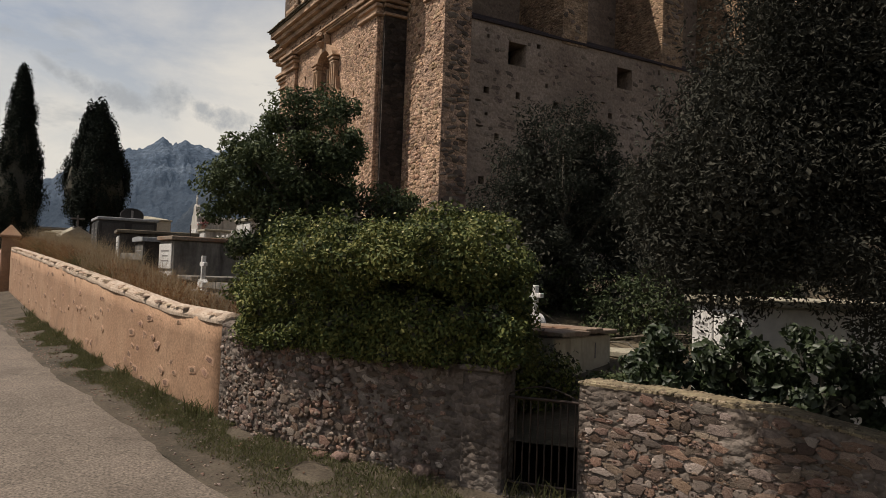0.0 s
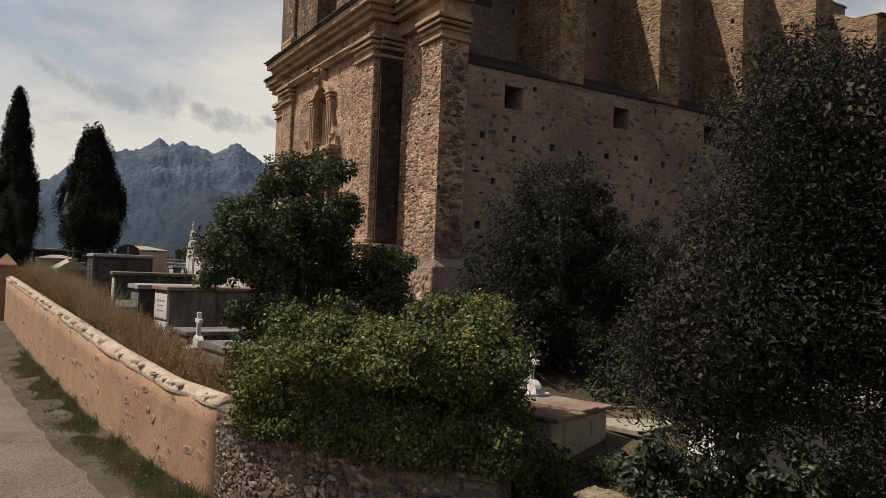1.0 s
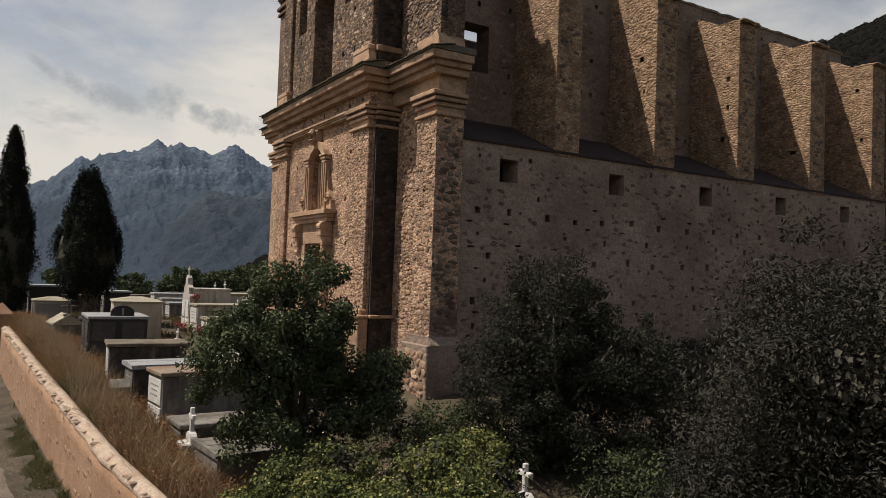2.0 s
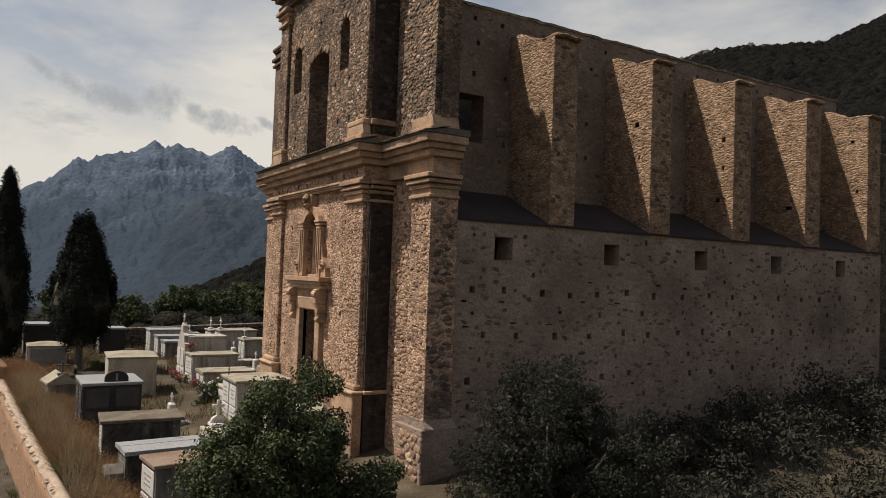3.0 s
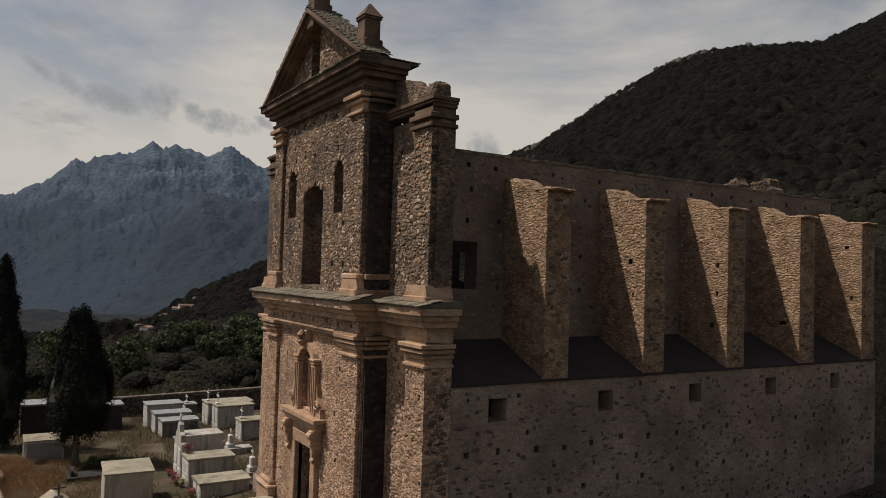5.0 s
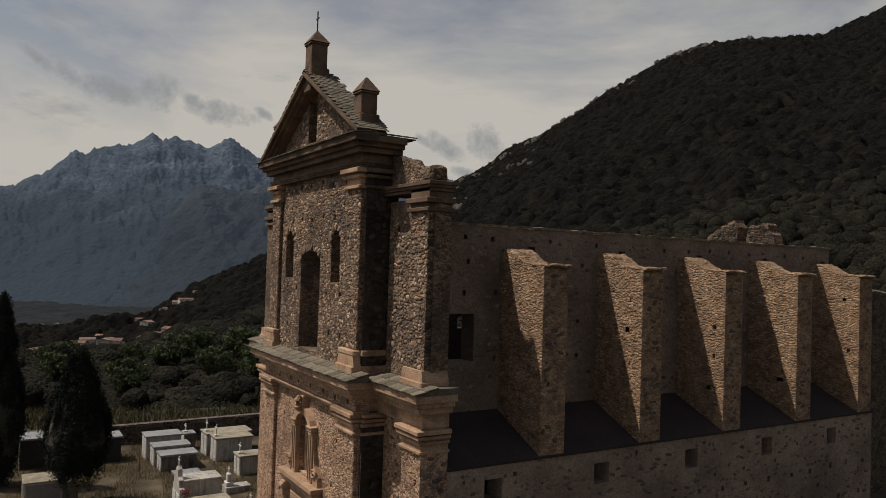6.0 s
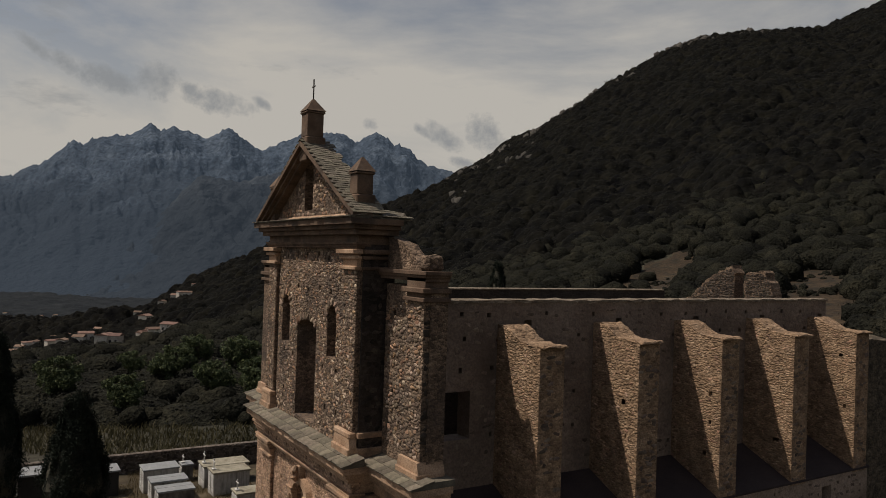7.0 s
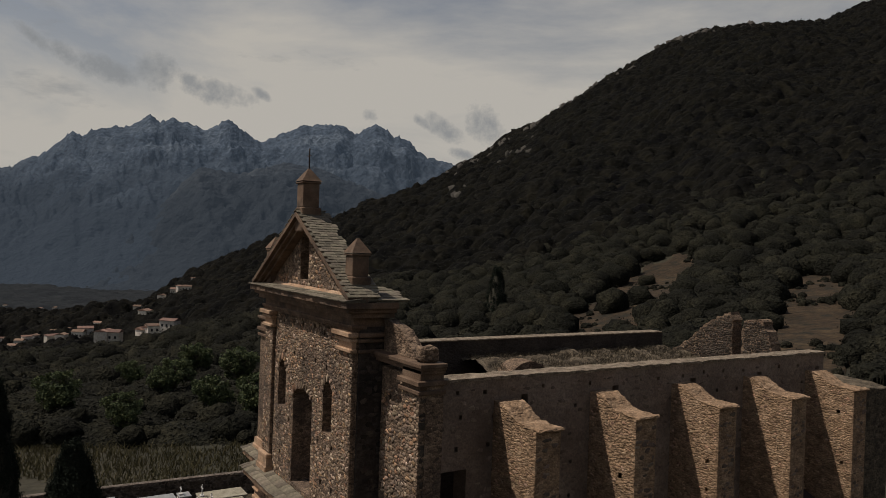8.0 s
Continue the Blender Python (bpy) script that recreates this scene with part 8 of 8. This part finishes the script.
def build_woods():
    rng = np.random.default_rng(81)
    bm = bmesh.new()
    bmesh.ops.create_icosphere(bm, subdivisions=1, radius=1.0)
    bmesh.ops.delete(bm, geom=[f for f in bm.faces if f.calc_center_median().z < -.45], context='FACES')
    small = []
    for k in range(10):
        V = np.array([v.co * (1 + .5 * noise.noise(v.co * 2.3 + Vector((k * 7.7, 1, 0)))) for v in bm.verts])
        bm.faces.ensure_lookup_table()
        small.append((V, np.array([[v.index for v in f.verts] for f in bm.faces])))
    bm.free()

    def canopy(name, d_rows, us, cell, rise, label, material, start=0.0):
        """A closed roof of rounded crowns over the slope; it dips into the ground where the land is bare."""
        D, U = np.meshgrid(d_rows, us, indexing='ij')
        D = D + rng.uniform(-.12, .12, D.shape) * np.gradient(d_rows)[:, None]
        U = U + rng.uniform(-.12, .12, U.shape) * (us[1] - us[0])
        x, y = at_du(D.ravel(), U.ravel())
        h = crown_height(x, y, cell, rise) * np.clip((D.ravel() - d_rows[0]) / (start + 1e-6), 0, 1)
        cleared = lambda px, py: bare(*du_of(px, py)) | near_house(px, py) | ((px < 50) & (py < 66))
        ring = [(math.cos(a) * r, math.sin(a) * r) for a in np.arange(0, 6.2, 1.05) for r in (cell * .35, cell * .7)]
        edge = np.mean([cleared(x + a, y + b) for a, b in ring], axis=0)
        open_ground = cleared(x, y) | (edge > .6)
        z = land_z(x, y) + rough_far(x, y) + np.where(open_ground, -1.2, h * np.sqrt(np.clip(1 - edge * 1.5, 0, 1)) - 1.2 * (edge > .05) * edge)
        v = np.stack([x, y, z], 1)
        n, m = D.shape
        a, b = np.meshgrid(np.arange(n - 1), np.arange(m - 1), indexing='ij')
        q = np.stack([a * m + b, (a + 1) * m + b, (a + 1) * m + b + 1, a * m + b + 1], -1).reshape(-1, 4)[:, ::-1]
        ob = new(name, np_mesh(name, v, q, material, True))
        tagged(ob, label, "woodland", kind="stuff")
        grid = v.reshape(n, m, 3)
        nrm = np.cross(np.gradient(grid, axis=1), np.gradient(grid, axis=0)).reshape(-1, 3)
        nrm *= np.sign(nrm[:, 2:]) / (np.linalg.norm(nrm, axis=1)[:, None] + 1e-9)
        return v[~open_ground], nrm[~open_ground], D.ravel()[~open_ground]

    def tufts(name, v, nrm, d, n, size, label, lift=.5):
        """Leafy sprays that roughen the crowns."""
        w = rng.integers(0, len(v), n)
        k = d[w] / 1300
        pts = v[w] + rng.normal(0, .5, (n, 3)) * [1, 1, .4] * (lift + k[:, None]) + nrm[w] * (.1 + .5 * k[:, None])
        ob = new(name, leaf_mesh(name, pts, nrm[w] * 1.6, (size * k + .22), L_WOOD, rng, .8, .45))
        tagged(ob, label, "woodland", kind="stuff")

    us = np.arange(-.64, .66, .0027)
    v0, n0, d0 = canopy("ridge_woods", np.arange(655, 1345, 2.9), us, 13.0, 12.0, "dense dark maquis under the ridge", M_HILLBUSH, 40)
    v1, n1, d1 = canopy("far_woods", np.arange(262, 690, 2.1), us, 9.4, 8.4, "dense dark maquis on the far hillside", M_HILLBUSH, 25)
    tufts("far_woods_leaves", np.r_[v0, v1], np.r_[n0, n1], np.r_[d0, d1], 100000, 2.2, "leafy tops of the maquis on the far hillside", .5)
    v2, n2, d2 = canopy("near_woods", np.arange(76, 284, 1.2), us, 6.6, 2.4, "dark holm oaks and scrub on the slope around the church", M_CANOPY)
    tufts("near_woods_leaves", v2, n2, d2, 60000, 2.2, "leafy tops of the holm oaks around the church", .25)
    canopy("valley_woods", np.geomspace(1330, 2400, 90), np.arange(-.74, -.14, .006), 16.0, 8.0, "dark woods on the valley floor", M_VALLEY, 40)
    # rounded crowns of many shapes, with leafy sprays lying on them
    bm = bmesh.new()
    bmesh.ops.create_icosphere(bm, subdivisions=2, radius=1.0)
    bmesh.ops.delete(bm, geom=[f for f in bm.faces if f.calc_center_median().z < -.55], context='FACES')
    bm.verts.ensure_lookup_table()
    base = [v.co.copy() for v in bm.verts]
    dome = np.array([[v.index for v in f.verts] for f in bm.faces])
    bm.free()
    crowns = [np.array([p * (1 + .34 * noise.noise(p * 1.5 + Vector((k * 9.1, 0, 0))) + .26 * noise.noise(p * 3.3 + Vector((k, 3, 0)))) for p in base]) for k in range(12)]

    def crown_trees(name, x, y, r, sprays, leaf, label):
        z = land_z(x, y) + rough_far(x, y)
        k = rng.integers(0, 12, len(x))
        a = rng.uniform(0, 6.28, len(x))
        rot = np.zeros((len(x), 3, 3))
        rot[:, 0, 0], rot[:, 0, 1], rot[:, 1, 0], rot[:, 1, 1], rot[:, 2, 2] = np.cos(a), -np.sin(a), np.sin(a), np.cos(a), rng.uniform(.75, 1.1, len(x))
        V = np.einsum('nij,nvj->nvi', rot, np.array(crowns)[k]) * r[:, None, None] + np.stack([x, y, z + r * .5], 1)[:, None, :]
        F = dome[None] + (np.arange(len(x)) * len(base))[:, None, None]
        ob = new(name, np_mesh(name, V.reshape(-1, 3), F.reshape(-1, 3), M_CANOPY, True))
        tagged(ob, label, "woodland", kind="stuff")
        wt = r ** 2 / (x ** 2 + y ** 2)
        w, q = rng.choice(len(x), sprays, p=wt / wt.sum()), rng.integers(0, len(base), sprays)
        mid = np.stack([x, y, z + r * .5], 1)[w]
        out = V[w, q] - mid
        out /= np.linalg.norm(out, axis=1)[:, None] + 1e-9
        pts = mid + (V[w, q] - mid) * rng.uniform(.9, 1.08, (sprays, 1)) + rng.normal(0, .14, (sprays, 3)) * r[w][:, None]
        ob = new(name + "_leaves", leaf_mesh(name + "_leaves", pts, out * 1.7, leaf * np.clip(np.hypot(x[w], y[w]) / 320, .26, 1.0), L_WOOD, rng, .7, .5))
        tagged(ob, label + ", their leaves", "woodland", kind="stuff")

    n = 3000
    d = rng.uniform(80 ** 1.6, 330 ** 1.6, n) ** (1 / 1.6)
    u = rng.uniform(-.66, .66, n)
    x, y = at_du(d, u)
    ok = (~bare(d, u) | (rng.random(n) < .04)) & ~((x < 50) & (y < 68)) & ~near_house(x, y)
    crown_trees("oak_crowns", x[ok], y[ok], rng.uniform(2.2, 4.6, ok.sum()) * np.interp(d[ok], [90, 200], [.5, 1]), 130000, .95, "holm oaks on the slope around the church")
    d, u = rng.uniform(1262, 1325, 520), rng.uniform(-.12, .62, 520)
    x, y = at_du(d, u)
    crown_trees("ridge_crowns", x, y, rng.uniform(3.0, 7.5, len(x)) * (.6 + .6 * rng.random(len(x))), 12000, 2.0, "scattered crowns along the ridge")
    d, u = rng.uniform(70, 215, 1500), rng.uniform(.16, .58, 1500)
    x, y = at_du(d, u)
    ok = bare(d, u) & ~((x < 50) & (y < 68)) & (np.array([noise.noise(Vector((a * .06, b * .06, 8))) for a, b in zip(x, y)]) > .05)
    crown_trees("clearing_bushes", x[ok], y[ok], rng.uniform(.3, .95, ok.sum()), 9000, .5, "low dark bushes dotted over the dry clearings")
    # rocks along the ridge
    n = 380
    u = rng.uniform(.02, .46, n)
    d = rng.uniform(1200, 1330, n)
    u2, d2 = rng.uniform(.0, .12, 120), rng.uniform(700, 1250, 120)
    u, d = np.r_[u, u2], np.r_[d, d2]
    x, y = at_du(d, u)
    g = np.array([noise.noise(Vector((a / 70, b / 70, 5))) for a, b in zip(x, y)])
    x, y = x[g > .05], y[g > .05]
    z = land_z(x, y) + rough_far(x, y)
    vs, fs, base = [], [], 0
    for i in range(len(x)):
        V, F = small[rng.integers(len(small))]
        W = V * rng.uniform(2.5, 6.5) * [1, 1, rng.uniform(.8, 1.9)] + [x[i], y[i], z[i] + 7.5]
        vs.append(W), fs.append(F + base)
        base += len(V)
    ob = new("rock_outcrop", np_mesh("rock_outcrop", np.concatenate(vs), np.concatenate(fs), M_ROCK))
    tagged(ob, "grey rock outcrops along the wooded ridge", "rocks", kind="stuff")




def field_tree(d, u, seed, first=None):
    x, y = at_du(d, u)
    z = float(land_z(np.array([x]), np.array([y]))[0])
    rng = np.random.default_rng(seed)
    if first is None:
        t, _ = tree("field_tree", "rounded dark evergreen tree in the dry field", (x, y, z),
                    [((x, y, z + 4.2), (2.3, 2.3, 1.8), 44), ((x + .9, y - .5, z + 3.2), (1.8, 1.8, 1.2), 26)], 0.62, 90, L_LAUREL, .30, .6, 90, .18, core=.7)
        tagged(t, group="trees in the field")
        return t
    return copy_thing(first, pose(x, y, z, 0, 0, rng.uniform(0, 360)) @ Matrix.Diagonal((rng.uniform(.8, 1.25),) * 3 + (1,)))


FIRST_TREE = field_tree(92, -.31, 1)
for i, (d, u) in enumerate(((88, -.245), (96, -.18), (104, -.36), (112, -.27), (84, -.43), (120, -.42), (108, -.215), (128, -.33), (92, -.52))):
    field_tree(d, u, 5 + i, FIRST_TREE)


def house(x, y, z, w, l, h, rot, hip, label):
    t = thing("house", (x, y, z), label, "house", "village houses")
    R = pose(x, y, z, 0, 0, rot)
    bm = bmesh.new()
    box(bm, -w / 2, w / 2, -l / 2, l / 2, -4, h)
    bmesh.ops.transform(bm, matrix=R, verts=bm.verts)
    wall = part("wall", bm, M_HWALL, t)
    bm = bmesh.new()
    prism(bm, [(-l / 2 - .4, h), (l / 2 + .4, h), (l / 2 + .4, h + .2), (0, h + hip), (-l / 2 - .4, h + .2)], 'x', -w / 2 - .4, w / 2 + .4)
    bmesh.ops.transform(bm, matrix=R, verts=bm.verts)
    part("roof", bm, M_HROOF, t, "terracotta tiled roof")
    for k in range(3):
        for side in (-1, 1):
            bm = bmesh.new()
            xx = (k - 1) * w * .3
            box(bm, xx - .6, xx + .6, side * l / 2 - (.1 if side > 0 else .02), side * l / 2 + (.02 if side > 0 else .1), h * .45, h * .45 + 1.5)
            bmesh.ops.transform(bm, matrix=R, verts=bm.verts)
            part("window", bm, M_PANE, wall)


def build_village():
    rng = np.random.default_rng(91)
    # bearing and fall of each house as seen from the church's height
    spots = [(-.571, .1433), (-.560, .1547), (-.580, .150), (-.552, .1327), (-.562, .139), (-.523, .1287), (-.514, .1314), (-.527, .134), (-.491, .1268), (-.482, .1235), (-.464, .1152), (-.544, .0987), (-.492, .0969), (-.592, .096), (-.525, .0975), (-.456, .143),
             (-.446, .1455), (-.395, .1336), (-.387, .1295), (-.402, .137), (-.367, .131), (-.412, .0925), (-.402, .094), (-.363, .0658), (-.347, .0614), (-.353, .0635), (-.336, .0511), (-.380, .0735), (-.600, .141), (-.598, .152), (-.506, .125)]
    for i, (u, fall) in enumerate(spots):
        for d in np.arange(420, 1500, 6.0):
            x, y = at_du(d, u)
            z = float(land_z(np.array([x]), np.array([y]))[0] + rough_far(np.array([x]), np.array([y]))[0])
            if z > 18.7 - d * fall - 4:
                break
        else:
            continue
        HOUSES.append((x, y))
        house(x, y, z, rng.uniform(6.5, 11), rng.uniform(5.5, 8), rng.uniform(4.5, 7.5), rng.uniform(-60, 60), rng.uniform(1.1, 1.8), "pale rendered village house with terracotta roof among trees")


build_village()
build_woods()


def build_field_grass():
    rng = np.random.default_rng(77)
    d, u = rng.uniform(62, 110, 20000), rng.uniform(-.66, -.12, 20000)
    x, y = at_du(d, u)
    c = np.array([noise.noise(Vector((a * .12, b * .12, 2))) for a, b in zip(x, y)])
    ok = c > -.45
    pts = np.stack([x[ok], y[ok], land_z(x[ok], y[ok]) - .05], 1)
    ob = new("field_grass", blades("field_grass", pts, .7, .06, L_DRYDARK, rng, .5))
    tagged(ob, "tall dull dry grass in the field below", "grass", kind="stuff")


L_DRYDARK = leaf_mat("dull_field_grass", [(0.034, 0.032, 0.016), (0.058, 0.052, 0.026), (0.095, 0.08, 0.043)], 0.85, 0.2, 0.1)
build_field_grass()

# ---- masonry of the church, stone by stone ----
def stone_the_church():
    rng = np.random.default_rng(8)
    nb = lambda u, v: True
    # front, lower
    holes = [(DOOR[0] - .5 - Y_R, DOOR[1] + .5 - Y_R, 0, 8.1), (YC - 1.65 - Y_R, YC + 1.6 - Y_R, 7.1, 8.9), (NICHE[0] - .95 - Y_R, NICHE[1] + .95 - Y_R, 8.8, 10.2), (NICHE[0] - .5 - Y_R, NICHE[1] + .5 - Y_R, 8.8, 12.1)]
    w = Y_L - Y_R
    holes += [(a - Y_R, b - Y_R, c, d) for a, b, c, d in PUTLOGS]
    pl = courses(1.42, w - 1.28, 3.2, 12.0, 0.13, 0.075, rng, 0.42, holes)
    lay_stones("rubble_facing", pl, flat((FX, Y_R, 0), (0, 1, 0), (-1, 0, 0)), M_STONE, M_STONE_OB, FRONT, 0.011, rng, lambda u, v: u < 3.4 and v < 7.2)
    for y0, y1 in ((Y_R + .05, Y_R + 1.38), (Y_L - 1.25, Y_L)):
        pl = courses(0, y1 - y0, 5.4, 11.4, 0.14, 0.08, rng, 0.45)
        lay_stones("rubble_facing", pl, flat((PX, y0, 0), (0, 1, 0), (-1, 0, 0)), M_STONE, M_STONE_OB, FRONT, 0.016, rng)
    # front, upper: larger, greyer stones
    h2 = [(a - Y_R, b - Y_R, c, d + .25) for a, b, c, d in (TALL, SLIT_A, SLIT_B)] + [(a - Y_R, b - Y_R, c, d) for a, b, c, d in UP_PUTLOGS]
    pl = courses(1.3, w - 1.15, 13.55, 20.4, 0.15, 0.085, rng, 0.62, h2)
    lay_stones("rubble_facing", pl, flat((FX, Y_R, 0), (0, 1, 0), (-1, 0, 0)), M_UPSTONE, M_UPSTONE_OB, UPPER, 0.018, rng, lambda u, v: u < 3.5 and v < 17)
    for y0, y1 in ((Y_R + .12, Y_R + 1.25), (Y_L - 1.1, Y_L - .12)):
        pl = courses(0, y1 - y0, 14.3, 19.7, 0.15, 0.09, rng, 0.62)
        lay_stones("rubble_facing", pl, flat((PX, y0, 0), (0, 1, 0), (-1, 0, 0)), M_UPSTONE, M_UPSTONE_OB, UPPER, 0.018, rng)
    # voussoirs over the three upper openings
    for a, b, c, d in (TALL, SLIT_A, SLIT_B):
        mid, r = (a + b) / 2, (b - a) / 2
        vous = []
        for t in np.linspace(0.12, math.pi - 0.12, max(7, int(r * 14))):
            vous.append((mid + (r + .14) * math.cos(t), d - .42 + (.42 + .14) * math.sin(t), .15, .28, t))
        for yy, zz, ww, hh, t in vous:
            def at(u, v, t=t):
                c1, s1 = math.cos(t - math.pi / 2), math.sin(t - math.pi / 2)
                return np.array([FX, u, v]), np.array([[0, 0, -1], [c1, -s1, 0], [s1, c1, 0]], float)
            lay_stones("rubble_facing", [(yy, zz, ww, hh)], at, M_UPSTONE, M_UPSTONE_OB, UPPER, 0.05, rng, nb, 400)
    # gable
    pl = courses(0.2, w - .2, 21.5, 24.2, 0.19, 0.11, rng, 0.72, [(GABLE_WIN[0] - Y_R, GABLE_WIN[1] - Y_R, 21.9, 23.8)], lambda u, v: v < ROOFLINE(Y_R + u) - 0.25)
    lay_stones("rubble_facing", pl, flat((FX, Y_R, 0), (0, 1, 0), (-1, 0, 0)), M_UPSTONE, M_UPSTONE_OB, UPPER, 0.018, rng)
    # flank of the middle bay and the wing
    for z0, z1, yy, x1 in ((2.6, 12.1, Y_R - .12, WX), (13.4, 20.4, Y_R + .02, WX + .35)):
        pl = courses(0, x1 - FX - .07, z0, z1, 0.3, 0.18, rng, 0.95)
        lay_stones("rubble_facing", pl, flat((FX + .07, yy, 0), (1, 0, 0), (0, -1, 0)), M_STAIN_SHADE_STONE, M_STONE_OB, FRONT, 0.02, rng)
    pl = courses(1.2, Y_R - .12 - SY, 4.7, 12.1, 0.2, 0.115, rng, 0.62)
    lay_stones("rubble_facing", pl, flat((WX, SY, 0), (0, 1, 0), (-1, 0, 0)), M_STONE, M_STONE_OB, FRONT, 0.02, rng)
    pl = courses(0, 1.2, 4.75, 11.4, 0.2, 0.115, rng, 0.65)
    lay_stones("rubble_facing", pl, flat((WP, SY, 0), (0, 1, 0), (-1, 0, 0)), M_STONE, M_STONE_OB, FRONT, 0.02, rng, nb, 180)
    pl = courses(0.06, 3.0, 14.0, 18.8, 0.19, 0.11, rng, 0.65, [(1.14, 1.2, 0, 30)])
    lay_stones("rubble_facing", [p for p in pl if p[0] < 1.14], flat((WP + .05, SY, 0), (0, 1, 0), (-1, 0, 0)), M_UPSTONE, M_UPSTONE_OB, UPPER, 0.022, rng)
    lay_stones("rubble_facing", [p for p in pl if p[0] > 1.2], flat((WX, SY, 0), (0, 1, 0), (-1, 0, 0)), M_UPSTONE, M_UPSTONE_OB, UPPER, 0.022, rng)
    # stain and the shade of this side are both in the dark stones
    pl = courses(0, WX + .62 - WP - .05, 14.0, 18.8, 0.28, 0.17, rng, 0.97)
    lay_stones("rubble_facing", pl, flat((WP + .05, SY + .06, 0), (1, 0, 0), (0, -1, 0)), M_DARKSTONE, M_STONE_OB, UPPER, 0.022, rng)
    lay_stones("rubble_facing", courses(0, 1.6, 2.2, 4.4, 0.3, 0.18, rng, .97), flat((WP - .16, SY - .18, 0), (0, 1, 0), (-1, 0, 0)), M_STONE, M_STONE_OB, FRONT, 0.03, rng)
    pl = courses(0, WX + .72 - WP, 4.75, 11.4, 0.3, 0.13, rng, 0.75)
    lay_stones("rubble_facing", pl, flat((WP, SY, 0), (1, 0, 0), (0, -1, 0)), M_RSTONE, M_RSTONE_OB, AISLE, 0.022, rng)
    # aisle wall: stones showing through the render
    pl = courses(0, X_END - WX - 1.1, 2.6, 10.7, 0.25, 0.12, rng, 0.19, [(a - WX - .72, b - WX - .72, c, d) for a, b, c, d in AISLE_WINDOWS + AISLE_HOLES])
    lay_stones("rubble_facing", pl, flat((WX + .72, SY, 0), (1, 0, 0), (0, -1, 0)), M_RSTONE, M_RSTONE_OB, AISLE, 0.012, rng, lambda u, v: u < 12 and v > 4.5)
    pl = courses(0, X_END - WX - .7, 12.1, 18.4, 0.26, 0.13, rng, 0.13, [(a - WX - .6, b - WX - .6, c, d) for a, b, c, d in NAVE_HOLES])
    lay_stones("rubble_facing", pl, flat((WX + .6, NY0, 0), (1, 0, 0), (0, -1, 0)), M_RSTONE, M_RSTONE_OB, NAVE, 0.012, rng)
    # buttresses
    for i, (b, bh) in enumerate(BUTTS):
        bx = BUTT[i]
        pl = courses(0, NY0 - SY, 10.9, 17.85, 0.16, 0.08, rng, 0.24, [(p - SY, q - SY, c, d) for p, q, c, d in bh], lambda u, v: v < 17.2 + 0.5 * max(0, min(1, (u - 1.3) / .8)))
        lay_stones("rubble_facing", pl, flat((bx, SY, 0), (0, 1, 0), (-1, 0, 0)), M_STONE, M_STONE_OB, b, 0.011, rng, (lambda u, v: v > 12.5 and u < 2.0) if i == 0 else (lambda u, v: False), 220)
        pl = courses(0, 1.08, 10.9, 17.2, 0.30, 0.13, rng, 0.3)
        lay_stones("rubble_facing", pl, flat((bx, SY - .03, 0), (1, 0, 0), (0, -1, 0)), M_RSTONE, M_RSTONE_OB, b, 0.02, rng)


# stained stones of the bay's return, its side shade added to the colour
M_STAIN_SHADE_STONE = mat("stained_shaded_stone", [(0.0216, 0.0180, 0.0155), (0.0432, 0.0338, 0.0281), (0.0756, 0.0576, 0.0444)], 2.5, 30, 0.9, 0.5, 0.02, 0.5, "island")
M_UPSTONE = mat("grey_brown_rubble", [(0.1431, 0.0969, 0.0642), (0.2834, 0.1950, 0.1299), (0.4490, 0.3240, 0.2284)], 2.5, 30, 0.92, 0.5, 0.02, 0.5, "island", palette=[(0.1332, 0.0982, 0.0728), (0.2497, 0.1839, 0.1342), (0.2273, 0.1220, 0.0656), (0.4166, 0.3296, 0.2512), (0.0730, 0.0561, 0.0471), (0.1781, 0.1375, 0.1042), (0.3030, 0.1809, 0.1042), (0.1094, 0.0827, 0.0656)], contrast=(0.55, 1.4), stain=(0.0603, 0.0505, 0.0443), stain_scale=.45, stain_at=(.5, .72))
M_UPSTONE_OB = mat("grey_brown_rubble_single", [(0.1431, 0.0969, 0.0642), (0.2834, 0.1950, 0.1299), (0.4490, 0.3240, 0.2284)], 2.5, 30, 0.92, 0.5, 0.02, 0.5, "object", palette=[(0.1332, 0.0982, 0.0728), (0.2497, 0.1839, 0.1342), (0.2273, 0.1220, 0.0656), (0.4166, 0.3296, 0.2512), (0.0730, 0.0561, 0.0471), (0.1781, 0.1375, 0.1042), (0.3030, 0.1809, 0.1042), (0.1094, 0.0827, 0.0656)], contrast=(0.55, 1.4), stain=(0.0603, 0.0505, 0.0443), stain_scale=.45, stain_at=(.5, .72))
# stones bared by lost render, with the sides' shade put into their colour
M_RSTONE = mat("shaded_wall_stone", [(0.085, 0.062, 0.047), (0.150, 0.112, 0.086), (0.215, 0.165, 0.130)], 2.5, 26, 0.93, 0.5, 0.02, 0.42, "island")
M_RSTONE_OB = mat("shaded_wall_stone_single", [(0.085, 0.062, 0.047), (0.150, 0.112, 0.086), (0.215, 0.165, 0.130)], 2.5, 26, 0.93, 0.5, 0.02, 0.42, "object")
stone_the_church()
